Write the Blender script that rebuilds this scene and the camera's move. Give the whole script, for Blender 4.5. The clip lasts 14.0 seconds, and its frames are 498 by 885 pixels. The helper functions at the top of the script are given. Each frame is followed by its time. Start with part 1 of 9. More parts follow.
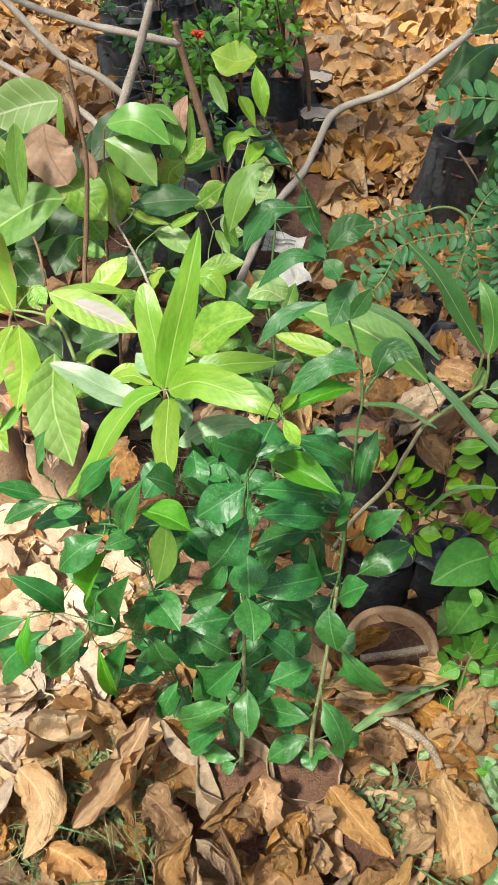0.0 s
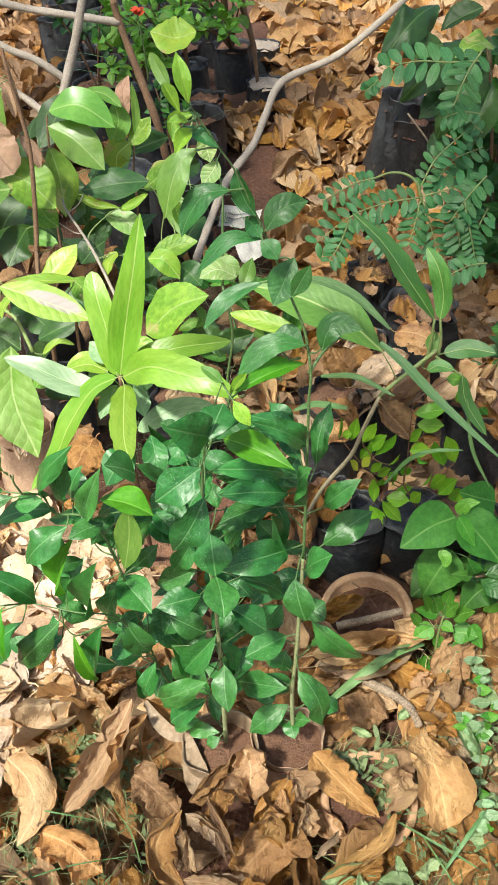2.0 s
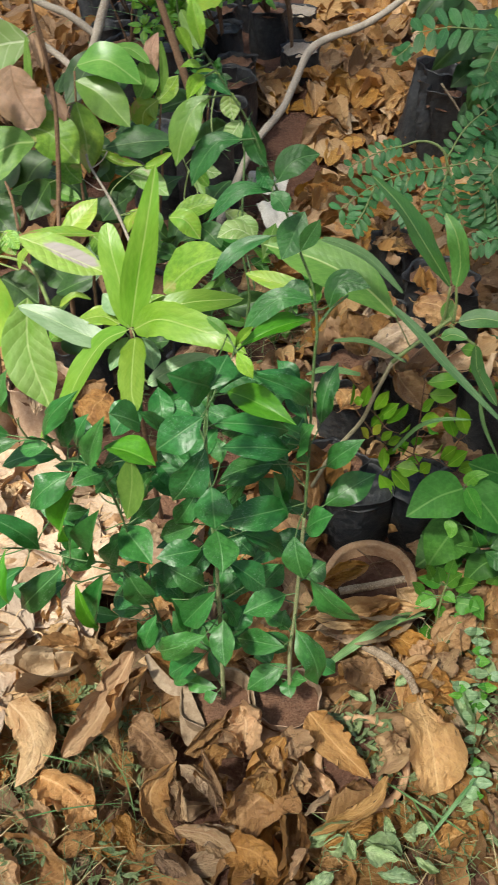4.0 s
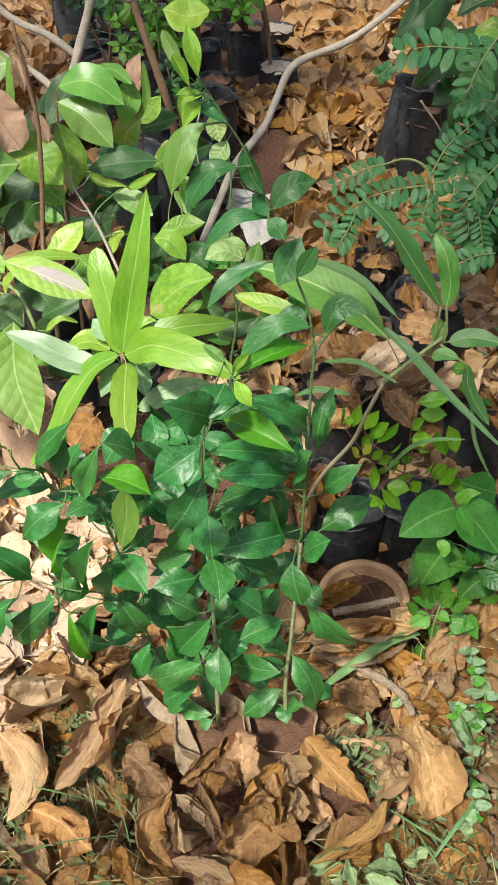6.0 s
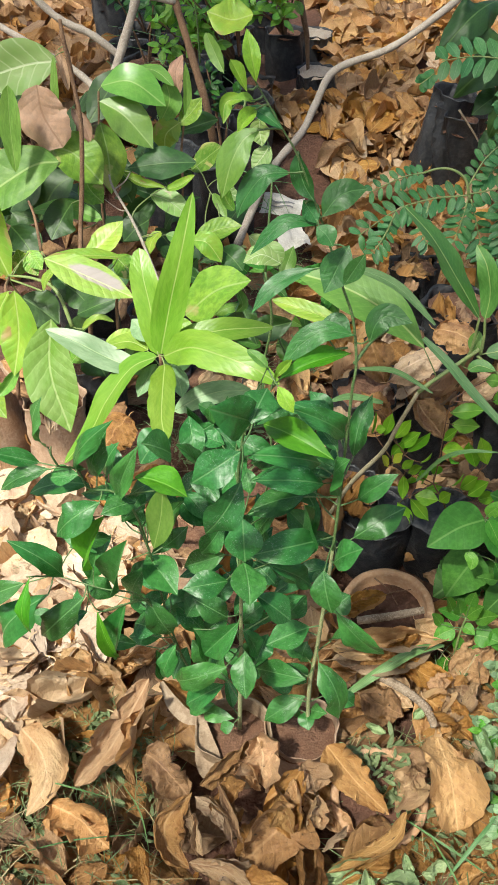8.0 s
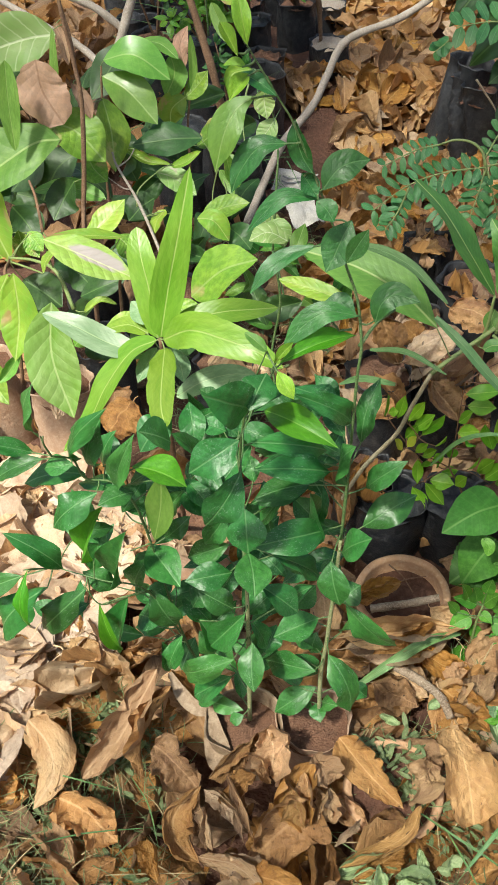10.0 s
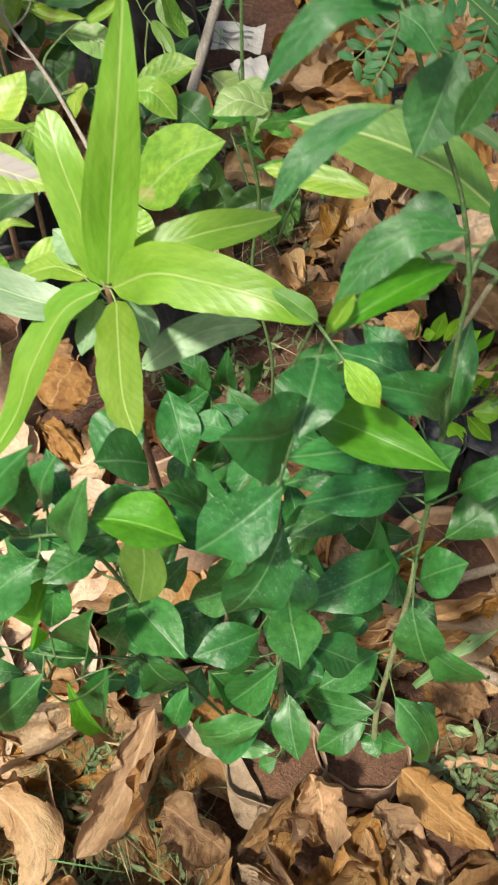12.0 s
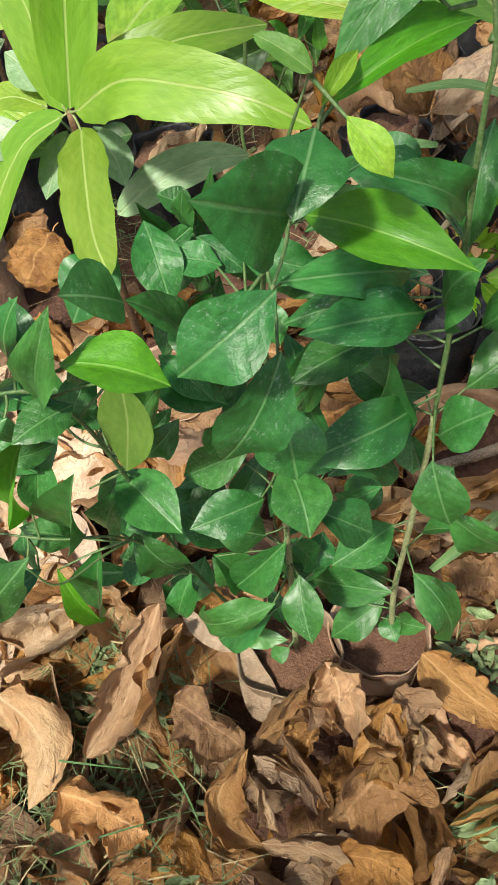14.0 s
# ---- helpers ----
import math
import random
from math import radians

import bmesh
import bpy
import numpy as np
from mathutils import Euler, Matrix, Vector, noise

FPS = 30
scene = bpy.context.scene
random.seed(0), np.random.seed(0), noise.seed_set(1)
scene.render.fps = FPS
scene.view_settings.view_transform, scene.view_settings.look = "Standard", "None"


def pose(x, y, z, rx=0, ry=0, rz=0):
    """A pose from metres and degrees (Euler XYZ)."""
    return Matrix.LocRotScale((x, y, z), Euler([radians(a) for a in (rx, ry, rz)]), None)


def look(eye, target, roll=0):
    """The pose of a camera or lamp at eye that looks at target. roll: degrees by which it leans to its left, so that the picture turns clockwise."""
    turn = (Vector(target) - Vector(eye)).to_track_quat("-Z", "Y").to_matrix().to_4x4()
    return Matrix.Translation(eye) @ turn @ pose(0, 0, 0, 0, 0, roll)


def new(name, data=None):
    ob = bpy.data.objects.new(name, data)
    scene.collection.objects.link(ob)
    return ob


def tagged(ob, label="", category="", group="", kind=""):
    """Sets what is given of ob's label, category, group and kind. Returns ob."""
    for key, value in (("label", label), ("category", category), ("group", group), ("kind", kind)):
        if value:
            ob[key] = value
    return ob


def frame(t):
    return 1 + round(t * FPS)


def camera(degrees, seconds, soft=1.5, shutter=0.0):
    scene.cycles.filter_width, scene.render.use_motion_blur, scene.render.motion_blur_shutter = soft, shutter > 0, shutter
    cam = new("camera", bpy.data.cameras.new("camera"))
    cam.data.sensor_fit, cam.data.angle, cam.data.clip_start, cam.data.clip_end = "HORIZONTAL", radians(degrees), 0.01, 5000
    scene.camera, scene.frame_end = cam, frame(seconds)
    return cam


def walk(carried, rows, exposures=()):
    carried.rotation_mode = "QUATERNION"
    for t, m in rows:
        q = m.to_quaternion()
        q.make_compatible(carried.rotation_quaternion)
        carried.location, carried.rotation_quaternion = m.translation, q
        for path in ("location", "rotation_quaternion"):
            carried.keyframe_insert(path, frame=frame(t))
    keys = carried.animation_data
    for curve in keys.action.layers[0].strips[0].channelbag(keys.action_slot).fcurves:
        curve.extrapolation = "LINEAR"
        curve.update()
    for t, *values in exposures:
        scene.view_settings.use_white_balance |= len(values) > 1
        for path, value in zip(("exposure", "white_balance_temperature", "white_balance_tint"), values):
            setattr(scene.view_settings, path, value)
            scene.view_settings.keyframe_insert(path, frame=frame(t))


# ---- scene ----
cam = camera(31.6, 14.0, 1.0, 0.2)
PATH = [
    (0, (0.086, 0.221, 1.356), (-0.082, 1.693, 0.014), -0.9),
    (0.5, (0.084, 0.216, 1.345), (-0.084, 1.657, -0.031), -1.1),
    (1, (0.098, 0.21, 1.353), (-0.068, 1.632, -0.044), -1.9),
    (1.5, (0.117, 0.211, 1.35), (-0.03, 1.638, -0.044), -2.7),
    (2, (0.113, 0.219, 1.369), (-0.008, 1.653, -0.019), -3.7),
    (2.5, (0.046, 0.213, 1.378), (-0.18, 1.651, 0.006), -2.3),
    (3, (0.043, 0.194, 1.334), (-0.261, 1.569, -0.087), -0.8),
    (3.5, (0.09, 0.183, 1.347), (-0.211, 1.553, -0.078), -2.4),
    (4, (0.135, 0.201, 1.357), (-0.038, 1.592, -0.07), -2.7),
    (4.2, (0.143, 0.205, 1.359), (0.013, 1.603, -0.065), -2.3),
    (6.3, (0.113, 0.227, 1.36), (-0.013, 1.641, -0.048), -2.2),
    (6.5, (0.12, 0.234, 1.355), (-0.017, 1.646, -0.055), -2.5),
    (7, (0.094, 0.226, 1.366), (-0.049, 1.637, -0.043), -1.4),
    (7.2, (0.084, 0.218, 1.371), (-0.062, 1.632, -0.035), -0.8),
    (9.3, (0.112, 0.241, 1.343), (-0.098, 1.653, -0.057), -2.9),
    (9.5, (0.11, 0.247, 1.343), (-0.098, 1.65, -0.068), -3.2),
    (10, (0.109, 0.256, 1.338), (-0.102, 1.634, -0.097), -3.2),
    (10.5, (0.111, 0.273, 1.306), (-0.093, 1.614, -0.163), -3.2),
    (11, (0.108, 0.372, 1.249), (-0.045, 1.606, -0.318), -4.0),
    (11.5, (0.005, 0.509, 1.24), (-0.102, 1.729, -0.341), -4.1),
    (12, (0.025, 0.561, 1.137), (-0.082, 1.745, -0.471), -6.9),
    (12.5, (0.086, 0.551, 1.081), (-0.003, 1.679, -0.569), -10.8),
    (13, (0.081, 0.553, 1.058), (-0.004, 1.643, -0.616), -12.0),
    (13.5, (0.045, 0.556, 1.051), (-0.056, 1.611, -0.646), -11.6),
    (14, (0.024, 0.563, 1.048), (-0.108, 1.598, -0.658), -11.2),
]
walk(cam, [(t, look(eye, target, roll)) for t, eye, target, roll in PATH],
     exposures=[(0.0, 0.38, 6500, 4), (1.0, 0.48, 6500, 4), (2.0, 0.54, 6500, 4), (2.5, 0.33, 6500, 4), (3.0, 0.08, 6500, 4), (3.5, 0.11, 6500, 4), (4.2, 0.03, 6500, 4), (6.5, 0.33, 6500, 4), (9.5, 0.29, 6500, 4), (10.5, 0.25, 6500, 4), (11.0, 0.41, 6550, 4), (11.5, 0.36, 6550, 4), (12.0, 0.20, 6700, 6), (12.5, 0.46, 6850, 8), (13.0, 0.60, 6750, 8), (14.0, 0.19, 6650, 7)])

# ---- light ----
world = bpy.data.worlds.new("sky")
scene.world = world
world.use_nodes = True
wn = world.node_tree.nodes
sky = wn.new("ShaderNodeTexSky")
sky.sky_type = "NISHITA"
sky.sun_disc = False
SUN_EL, SUN_AZ = 60.0, 212.0     # degrees; azimuth clockwise from +y
sky.sun_elevation = radians(SUN_EL)
sky.sun_rotation = radians(SUN_AZ)
sky.air_density, sky.dust_density = 1.0, 5.0
world.node_tree.links.new(sky.outputs[0], wn["Background"].inputs[0])
wn["Background"].inputs[1].default_value = 0.15
sun = new("sun", bpy.data.lights.new("sun", "SUN"))
sun.data.energy, sun.data.angle, sun.data.color = 5.6, radians(4.5), (1.0, 0.95, 0.86)
sv = Vector((math.sin(radians(SUN_AZ)) * math.cos(radians(SUN_EL)), math.cos(radians(SUN_AZ)) * math.cos(radians(SUN_EL)), math.sin(radians(SUN_EL))))
sun.matrix_world = look(sv * 10, (0, 0, 0))


# ---- materials ----
def mat(name):
    m = bpy.data.materials.new(name)
    m.use_nodes = True
    nt = m.node_tree
    return m, nt, nt.nodes, nt.links, nt.nodes["Principled BSDF"]


def ramp(nt, src, stops):
    r = nt.nodes.new("ShaderNodeValToRGB")
    el = r.color_ramp.elements
    while len(el) < len(stops):
        el.new(0.5)
    for e, (p, c) in zip(el, stops):
        e.position, e.color = p, (*c, 1) if len(c) == 3 else c
    nt.links.new(src, r.inputs[0])
    return r.outputs[0]


def mix(nt, fac, a, b, kind="MIX"):
    n = nt.nodes.new("ShaderNodeMix")
    n.data_type, n.blend_type = "RGBA", kind
    for sock, v in ((n.inputs[0], fac), (n.inputs[6], a), (n.inputs[7], b)):
        if isinstance(v, (int, float)):
            sock.default_value = v
        elif isinstance(v, tuple):
            sock.default_value = (*v, 1)
        else:
            nt.links.new(v, sock)
    return n.outputs[2]


def calc(nt, op, a, b=0.0, c=0.0):
    n = nt.nodes.new("ShaderNodeMath")
    n.operation = op
    for sock, v in zip(n.inputs, (a, b, c)):
        if isinstance(v, (int, float)):
            sock.default_value = v
        else:
            nt.links.new(v, sock)
    return n.outputs[0]


def tex_noise(nt, scale, detail=4.0, coord=None, rough=0.55, dist=0.0):
    n = nt.nodes.new("ShaderNodeTexNoise")
    n.inputs["Scale"].default_value, n.inputs["Detail"].default_value = scale, detail
    n.inputs["Roughness"].default_value, n.inputs["Distortion"].default_value = rough, dist
    if coord is not None:
        nt.links.new(coord, n.inputs["Vector"])
    return n.outputs[0]


def bump(nt, height, strength, dist, bsdf):
    b = nt.nodes.new("ShaderNodeBump")
    b.inputs["Strength"].default_value, b.inputs["Distance"].default_value = strength, dist
    nt.links.new(height, b.inputs["Height"])
    nt.links.new(b.outputs[0], bsdf.inputs["Normal"])


def dim(c, k):
    return tuple(v * k for v in c)


def leaf_material(name, base, alt, vein, rough=0.4, veins=9, through_light=0.25, patch=None, patch_amount=0.5, dusty=0.0, spots=0.0, vein_mix=0.6, side_mix=0.2, relief=0.0025, quilted=0.35, mottle=0.3, rib=-0.25, gloss=0.0, shine=0.5, patch_at=None):
    """A green or dry leaf: two base colours that vary by leaf and in cloudy patches, a pale midrib, side veins as relief."""
    m, nt, nd, lk, bs = mat(name)
    uv = nd.new("ShaderNodeUVMap")
    sep = nd.new("ShaderNodeSeparateXYZ")
    lk.new(uv.outputs[0], sep.inputs[0])
    u, v = sep.outputs[0], sep.outputs[1]
    info = nd.new("ShaderNodeObjectInfo")
    geo = nd.new("ShaderNodeNewGeometry")
    tc = nd.new("ShaderNodeTexCoord")
    rnd = calc(nt, "FRACT", calc(nt, "ADD", info.outputs["Random"], geo.outputs["Random Per Island"]))
    off = nd.new("ShaderNodeVectorMath")
    off.operation = "ADD"
    comb = nd.new("ShaderNodeCombineXYZ")
    for s in comb.inputs:
        lk.new(calc(nt, "MULTIPLY", rnd, 37.0), s)
    lk.new(uv.outputs[0], off.inputs[0])
    lk.new(comb.outputs[0], off.inputs[1])
    co = off.outputs[0]
    cloud = tex_noise(nt, 3.0, 5.0, co)
    col = mix(nt, ramp(nt, cloud, [(0.35, (0, 0, 0)), (0.65, (1, 1, 1))]), base, alt)
    # leaf-to-leaf variation in brightness
    val = nd.new("ShaderNodeHueSaturation")
    lk.new(calc(nt, "MULTIPLY_ADD", rnd, 0.5, 0.75), val.inputs["Value"])
    lk.new(calc(nt, "MULTIPLY_ADD", calc(nt, "FRACT", calc(nt, "MULTIPLY", rnd, 7.3)), 0.03, 0.485), val.inputs["Hue"])
    lk.new(col, val.inputs["Color"])
    col = val.outputs[0]
    mott = tex_noise(nt, 12.0, 5.0, co, 0.65)
    col = mix(nt, calc(nt, "MULTIPLY", ramp(nt, mott, [(0.42, (1, 1, 1)), (0.60, (0, 0, 0))]), mottle), col, dim(base, 0.55))
    across = calc(nt, "ABSOLUTE", calc(nt, "SUBTRACT", u, 0.5))
    # side veins run out and forward from the midrib, unevenly
    waver = calc(nt, "MULTIPLY", tex_noise(nt, 4.0, 2.0, co), 0.07)
    phase = calc(nt, "MULTIPLY", calc(nt, "ADD", calc(nt, "SUBTRACT", v, calc(nt, "MULTIPLY", calc(nt, "POWER", across, 0.8), 0.38)), waver), float(veins))
    saw = calc(nt, "ABSOLUTE", calc(nt, "SUBTRACT", calc(nt, "FRACT", phase), 0.5))
    side = ramp(nt, saw, [(0.0, (1, 1, 1)), (0.10, (0, 0, 0))])
    quilt = calc(nt, "POWER", calc(nt, "MULTIPLY", saw, 2.0), 0.6)
    mid = ramp(nt, across, [(0.0, (1, 1, 1)), (0.014, (0.8, 0.8, 0.8)), (0.026, (0, 0, 0))])
    if patch is not None:
        big = tex_noise(nt, 1.6, 4.0, co, 0.6, 0.6)
        if patch_at is not None:
            far_u = calc(nt, "POWER", calc(nt, "MULTIPLY", calc(nt, "SUBTRACT", u, patch_at[0]), 1.25), 2.0)
            far_v = calc(nt, "POWER", calc(nt, "SUBTRACT", v, patch_at[1]), 2.0)
            far = calc(nt, "POWER", calc(nt, "ADD", far_u, far_v), 0.5)
            big = calc(nt, "SUBTRACT", calc(nt, "MULTIPLY", big, 0.45), calc(nt, "SUBTRACT", far, 0.56))
        col = mix(nt, ramp(nt, big, [(patch_amount, (0, 0, 0)), (patch_amount + 0.06, (1, 1, 1))]), col, patch)
    col = mix(nt, calc(nt, "MULTIPLY", side, vein_mix * side_mix), col, vein)
    col = mix(nt, calc(nt, "MULTIPLY", mid, vein_mix), col, vein)
    if spots:
        sp = tex_noise(nt, 26.0, 4.0, co, 0.7)
        zone = tex_noise(nt, 2.2, 2.0, co)
        msk = calc(nt, "MULTIPLY", ramp(nt, sp, [(0.55, (0, 0, 0)), (0.70, (1, 1, 1))]), ramp(nt, zone, [(0.45, (0, 0, 0)), (0.62, (1, 1, 1))]))
        col = mix(nt, calc(nt, "MULTIPLY", msk, spots), col, (0.34, 0.42, 0.36))
    if dusty:
        col = mix(nt, calc(nt, "MULTIPLY", tex_noise(nt, 7.0, 6.0, co), dusty), col, (0.42, 0.38, 0.30))
    lk.new(col, bs.inputs["Base Color"])
    fine = tex_noise(nt, 60.0, 3.0, co)
    lk.new(calc(nt, "MULTIPLY_ADD", tex_noise(nt, 9.0, 4.0, co), 0.25, rough - 0.12), bs.inputs["Roughness"])
    bs.inputs["Specular IOR Level"].default_value = shine
    bs.inputs["Coat Weight"].default_value, bs.inputs["Coat Roughness"].default_value = gloss, 0.22
    h = calc(nt, "ADD", calc(nt, "MULTIPLY", quilt, quilted), calc(nt, "MULTIPLY", mid, rib))
    h = calc(nt, "ADD", h, calc(nt, "ADD", calc(nt, "MULTIPLY", fine, 0.12), calc(nt, "MULTIPLY", cloud, 1.3)))
    bump(nt, h, 0.6, relief, bs)
    if through_light:
        tr = nd.new("ShaderNodeBsdfTranslucent")
        lk.new(mix(nt, 1.0, col, (1.0, 1.0, 0.45), "MULTIPLY"), tr.inputs[0])
        mx = nd.new("ShaderNodeMixShader")
        mx.inputs[0].default_value = through_light
        lk.new(bs.outputs[0], mx.inputs[1])
        lk.new(tr.outputs[0], mx.inputs[2])
        lk.new(mx.outputs[0], nd["Material Output"].inputs[0])
    return m


def dry_material(name, c1, c2, dark, pale):
    """A dead leaf: two tans in clouds, brown stains and specks, a net of fine veins, brittle wrinkled relief."""
    m, nt, nd, lk, bs = mat(name)
    uv = nd.new("ShaderNodeUVMap")
    sep = nd.new("ShaderNodeSeparateXYZ")
    lk.new(uv.outputs[0], sep.inputs[0])
    u, v = sep.outputs[0], sep.outputs[1]
    info = nd.new("ShaderNodeObjectInfo")
    geo = nd.new("ShaderNodeNewGeometry")
    rnd = calc(nt, "FRACT", calc(nt, "ADD", info.outputs["Random"], geo.outputs["Random Per Island"]))
    comb = nd.new("ShaderNodeCombineXYZ")
    for s in comb.inputs:
        lk.new(calc(nt, "MULTIPLY", rnd, 41.0), s)
    off = nd.new("ShaderNodeVectorMath")
    off.operation = "ADD"
    lk.new(uv.outputs[0], off.inputs[0])
    lk.new(comb.outputs[0], off.inputs[1])
    co = off.outputs[0]
    cloud, patch = tex_noise(nt, 2.6, 6.0, co, 0.6, 0.4), tex_noise(nt, 1.7, 5.0, co, 0.65, 0.9)
    grain, speck = tex_noise(nt, 22.0, 6.0, co, 0.7), tex_noise(nt, 38.0, 3.0, co, 0.6)
    col = mix(nt, ramp(nt, cloud, [(0.32, (0, 0, 0)), (0.68, (1, 1, 1))]), c1, c2)
    col = mix(nt, calc(nt, "MULTIPLY", ramp(nt, patch, [(0.52, (0, 0, 0)), (0.66, (1, 1, 1))]), 0.75), col, dark)
    col = mix(nt, calc(nt, "MULTIPLY", ramp(nt, grain, [(0.40, (1, 1, 1)), (0.58, (0, 0, 0))]), 0.35), col, dark)
    col = mix(nt, calc(nt, "MULTIPLY", ramp(nt, speck, [(0.66, (0, 0, 0)), (0.72, (1, 1, 1))]), 0.6), col, dim(dark, 0.5))
    rot = tex_noise(nt, 8.0, 2.0, co, 0.5)
    col = mix(nt, calc(nt, "MULTIPLY", ramp(nt, rot, [(0.70, (0, 0, 0)), (0.74, (1, 1, 1))]), 0.85), col, dim(dark, 0.22))
    across = calc(nt, "ABSOLUTE", calc(nt, "SUBTRACT", u, 0.5))
    waver = calc(nt, "MULTIPLY", tex_noise(nt, 4.0, 2.0, co), 0.12)
    phase = calc(nt, "MULTIPLY", calc(nt, "ADD", calc(nt, "SUBTRACT", v, calc(nt, "MULTIPLY", calc(nt, "POWER", across, 0.8), 0.42)), waver), 8.0)
    saw = calc(nt, "ABSOLUTE", calc(nt, "SUBTRACT", calc(nt, "FRACT", phase), 0.5))
    side = ramp(nt, saw, [(0.0, (1, 1, 1)), (0.07, (0, 0, 0))])
    mid = ramp(nt, across, [(0.0, (1, 1, 1)), (0.012, (0.8, 0.8, 0.8)), (0.024, (0, 0, 0))])
    cell = nd.new("ShaderNodeTexVoronoi")
    cell.feature = "DISTANCE_TO_EDGE"
    cell.inputs["Scale"].default_value = 20.0
    lk.new(co, cell.inputs["Vector"])
    net = ramp(nt, cell.outputs["Distance"], [(0.0, (1, 1, 1)), (0.10, (0, 0, 0))])
    col = mix(nt, calc(nt, "MULTIPLY", side, 0.22), col, pale)
    col = mix(nt, calc(nt, "MULTIPLY", net, 0.05), col, pale)
    col = mix(nt, calc(nt, "MULTIPLY", mid, 0.55), col, pale)
    val = nd.new("ShaderNodeHueSaturation")
    lk.new(calc(nt, "MULTIPLY_ADD", rnd, 0.6, 0.70), val.inputs["Value"])
    lk.new(calc(nt, "MULTIPLY_ADD", calc(nt, "FRACT", calc(nt, "MULTIPLY", rnd, 5.7)), 0.35, 0.80), val.inputs["Saturation"])
    lk.new(col, val.inputs["Color"])
    col = val.outputs[0]
    lk.new(col, bs.inputs["Base Color"])
    lk.new(calc(nt, "MULTIPLY_ADD", grain, 0.35, 0.40), bs.inputs["Roughness"])
    h = calc(nt, "ADD", calc(nt, "MULTIPLY", calc(nt, "POWER", calc(nt, "MULTIPLY", saw, 2.0), 0.6), 0.22), calc(nt, "MULTIPLY", tex_noise(nt, 9.0, 5.0, co, 0.6, 0.8), 1.6))
    h = calc(nt, "ADD", h, calc(nt, "ADD", calc(nt, "MULTIPLY", net, -0.05), calc(nt, "MULTIPLY", grain, 0.35)))
    bump(nt, h, 0.9, 0.0045, bs)
    tr = nd.new("ShaderNodeBsdfTranslucent")
    lk.new(mix(nt, 1.0, col, (1.0, 0.72, 0.4), "MULTIPLY"), tr.inputs[0])
    mx = nd.new("ShaderNodeMixShader")
    mx.inputs[0].default_value = 0.14
    lk.new(bs.outputs[0], mx.inputs[1])
    lk.new(tr.outputs[0], mx.inputs[2])
    lk.new(mx.outputs[0], nd["Material Output"].inputs[0])
    return m


def rough_material(name, c1, c2, c3, scale, rough=0.9, relief=0.006, metal=0.0, coat=None):
    """Soil, bark, clay: three colours over two scales of noise, with relief."""
    m, nt, nd, lk, bs = mat(name)
    tc = nd.new("ShaderNodeTexCoord")
    co = tc.outputs["Object"]
    big = tex_noise(nt, scale, 6.0, co, 0.62)
    fine = tex_noise(nt, scale * 9, 6.0, co, 0.65)
    col = mix(nt, ramp(nt, big, [(0.35, (0, 0, 0)), (0.66, (1, 1, 1))]), c1, c2)
    col = mix(nt, ramp(nt, fine, [(0.45, (0, 0, 0)), (0.72, (1, 1, 1))]), col, c3)
    lk.new(col, bs.inputs["Base Color"])
    lk.new(calc(nt, "MULTIPLY_ADD", fine, 0.2, rough - 0.1), bs.inputs["Roughness"])
    bump(nt, calc(nt, "ADD", calc(nt, "MULTIPLY", big, 2.0), fine), 0.7, relief, bs)
    return m


GREEN = {}
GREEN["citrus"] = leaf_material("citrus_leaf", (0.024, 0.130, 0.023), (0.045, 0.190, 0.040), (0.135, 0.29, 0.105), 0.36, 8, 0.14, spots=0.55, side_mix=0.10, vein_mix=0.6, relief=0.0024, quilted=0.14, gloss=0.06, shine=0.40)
# lit copy of the citrus leaf: catching more light is put into the colour
GREEN["citruslit"] = leaf_material("citrus_leaf_lit", (0.036, 0.168, 0.028), (0.056, 0.220, 0.047), (0.20, 0.38, 0.16), 0.36, 8, 0.20, spots=0.35, side_mix=0.10, vein_mix=0.6, relief=0.0020, quilted=0.10, gloss=0.08, shine=0.5)
GREEN["citrusnew"] = leaf_material("citrus_leaf_young", (0.060, 0.265, 0.010), (0.085, 0.320, 0.016), (0.25, 0.50, 0.09), 0.42, 8, 0.3, side_mix=0.05, vein_mix=0.5, relief=0.002, quilted=0.08, gloss=0.06)
GREEN["limetip"] = leaf_material("citrus_leaf_tip", (0.20, 0.42, 0.035), (0.26, 0.47, 0.05), (0.45, 0.58, 0.16), 0.36, 8, 0.3, side_mix=0.04, vein_mix=0.45, relief=0.0030, quilted=0.04)
GREEN["mango"] = leaf_material("mango_leaf_young", (0.175, 0.365, 0.026), (0.245, 0.425, 0.050), (0.50, 0.60, 0.22), 0.36, 14, 0.28, vein_mix=0.55, side_mix=0.10, relief=0.002, quilted=0.14, mottle=0.18, gloss=0.12)
GREEN["mangodull"] = leaf_material("mango_leaf_dull", (0.15, 0.30, 0.12), (0.24, 0.38, 0.20), (0.36, 0.48, 0.25), 0.38, 12, 0.15, dusty=0.15, side_mix=0.1, relief=0.002, quilted=0.08)
# lit copy of the mature mango leaf, its extra brightness painted in
GREEN["maturelit"] = leaf_material("mango_leaf_mature_lit", (0.105, 0.300, 0.045), (0.150, 0.360, 0.060), (0.40, 0.52, 0.18), 0.40, 16, 0.25, vein_mix=0.85, side_mix=0.12, relief=0.0018, quilted=0.12, gloss=0.05)
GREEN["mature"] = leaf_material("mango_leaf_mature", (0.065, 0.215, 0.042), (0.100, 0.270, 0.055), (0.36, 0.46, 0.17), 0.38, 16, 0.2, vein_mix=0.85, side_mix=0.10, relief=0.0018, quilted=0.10)
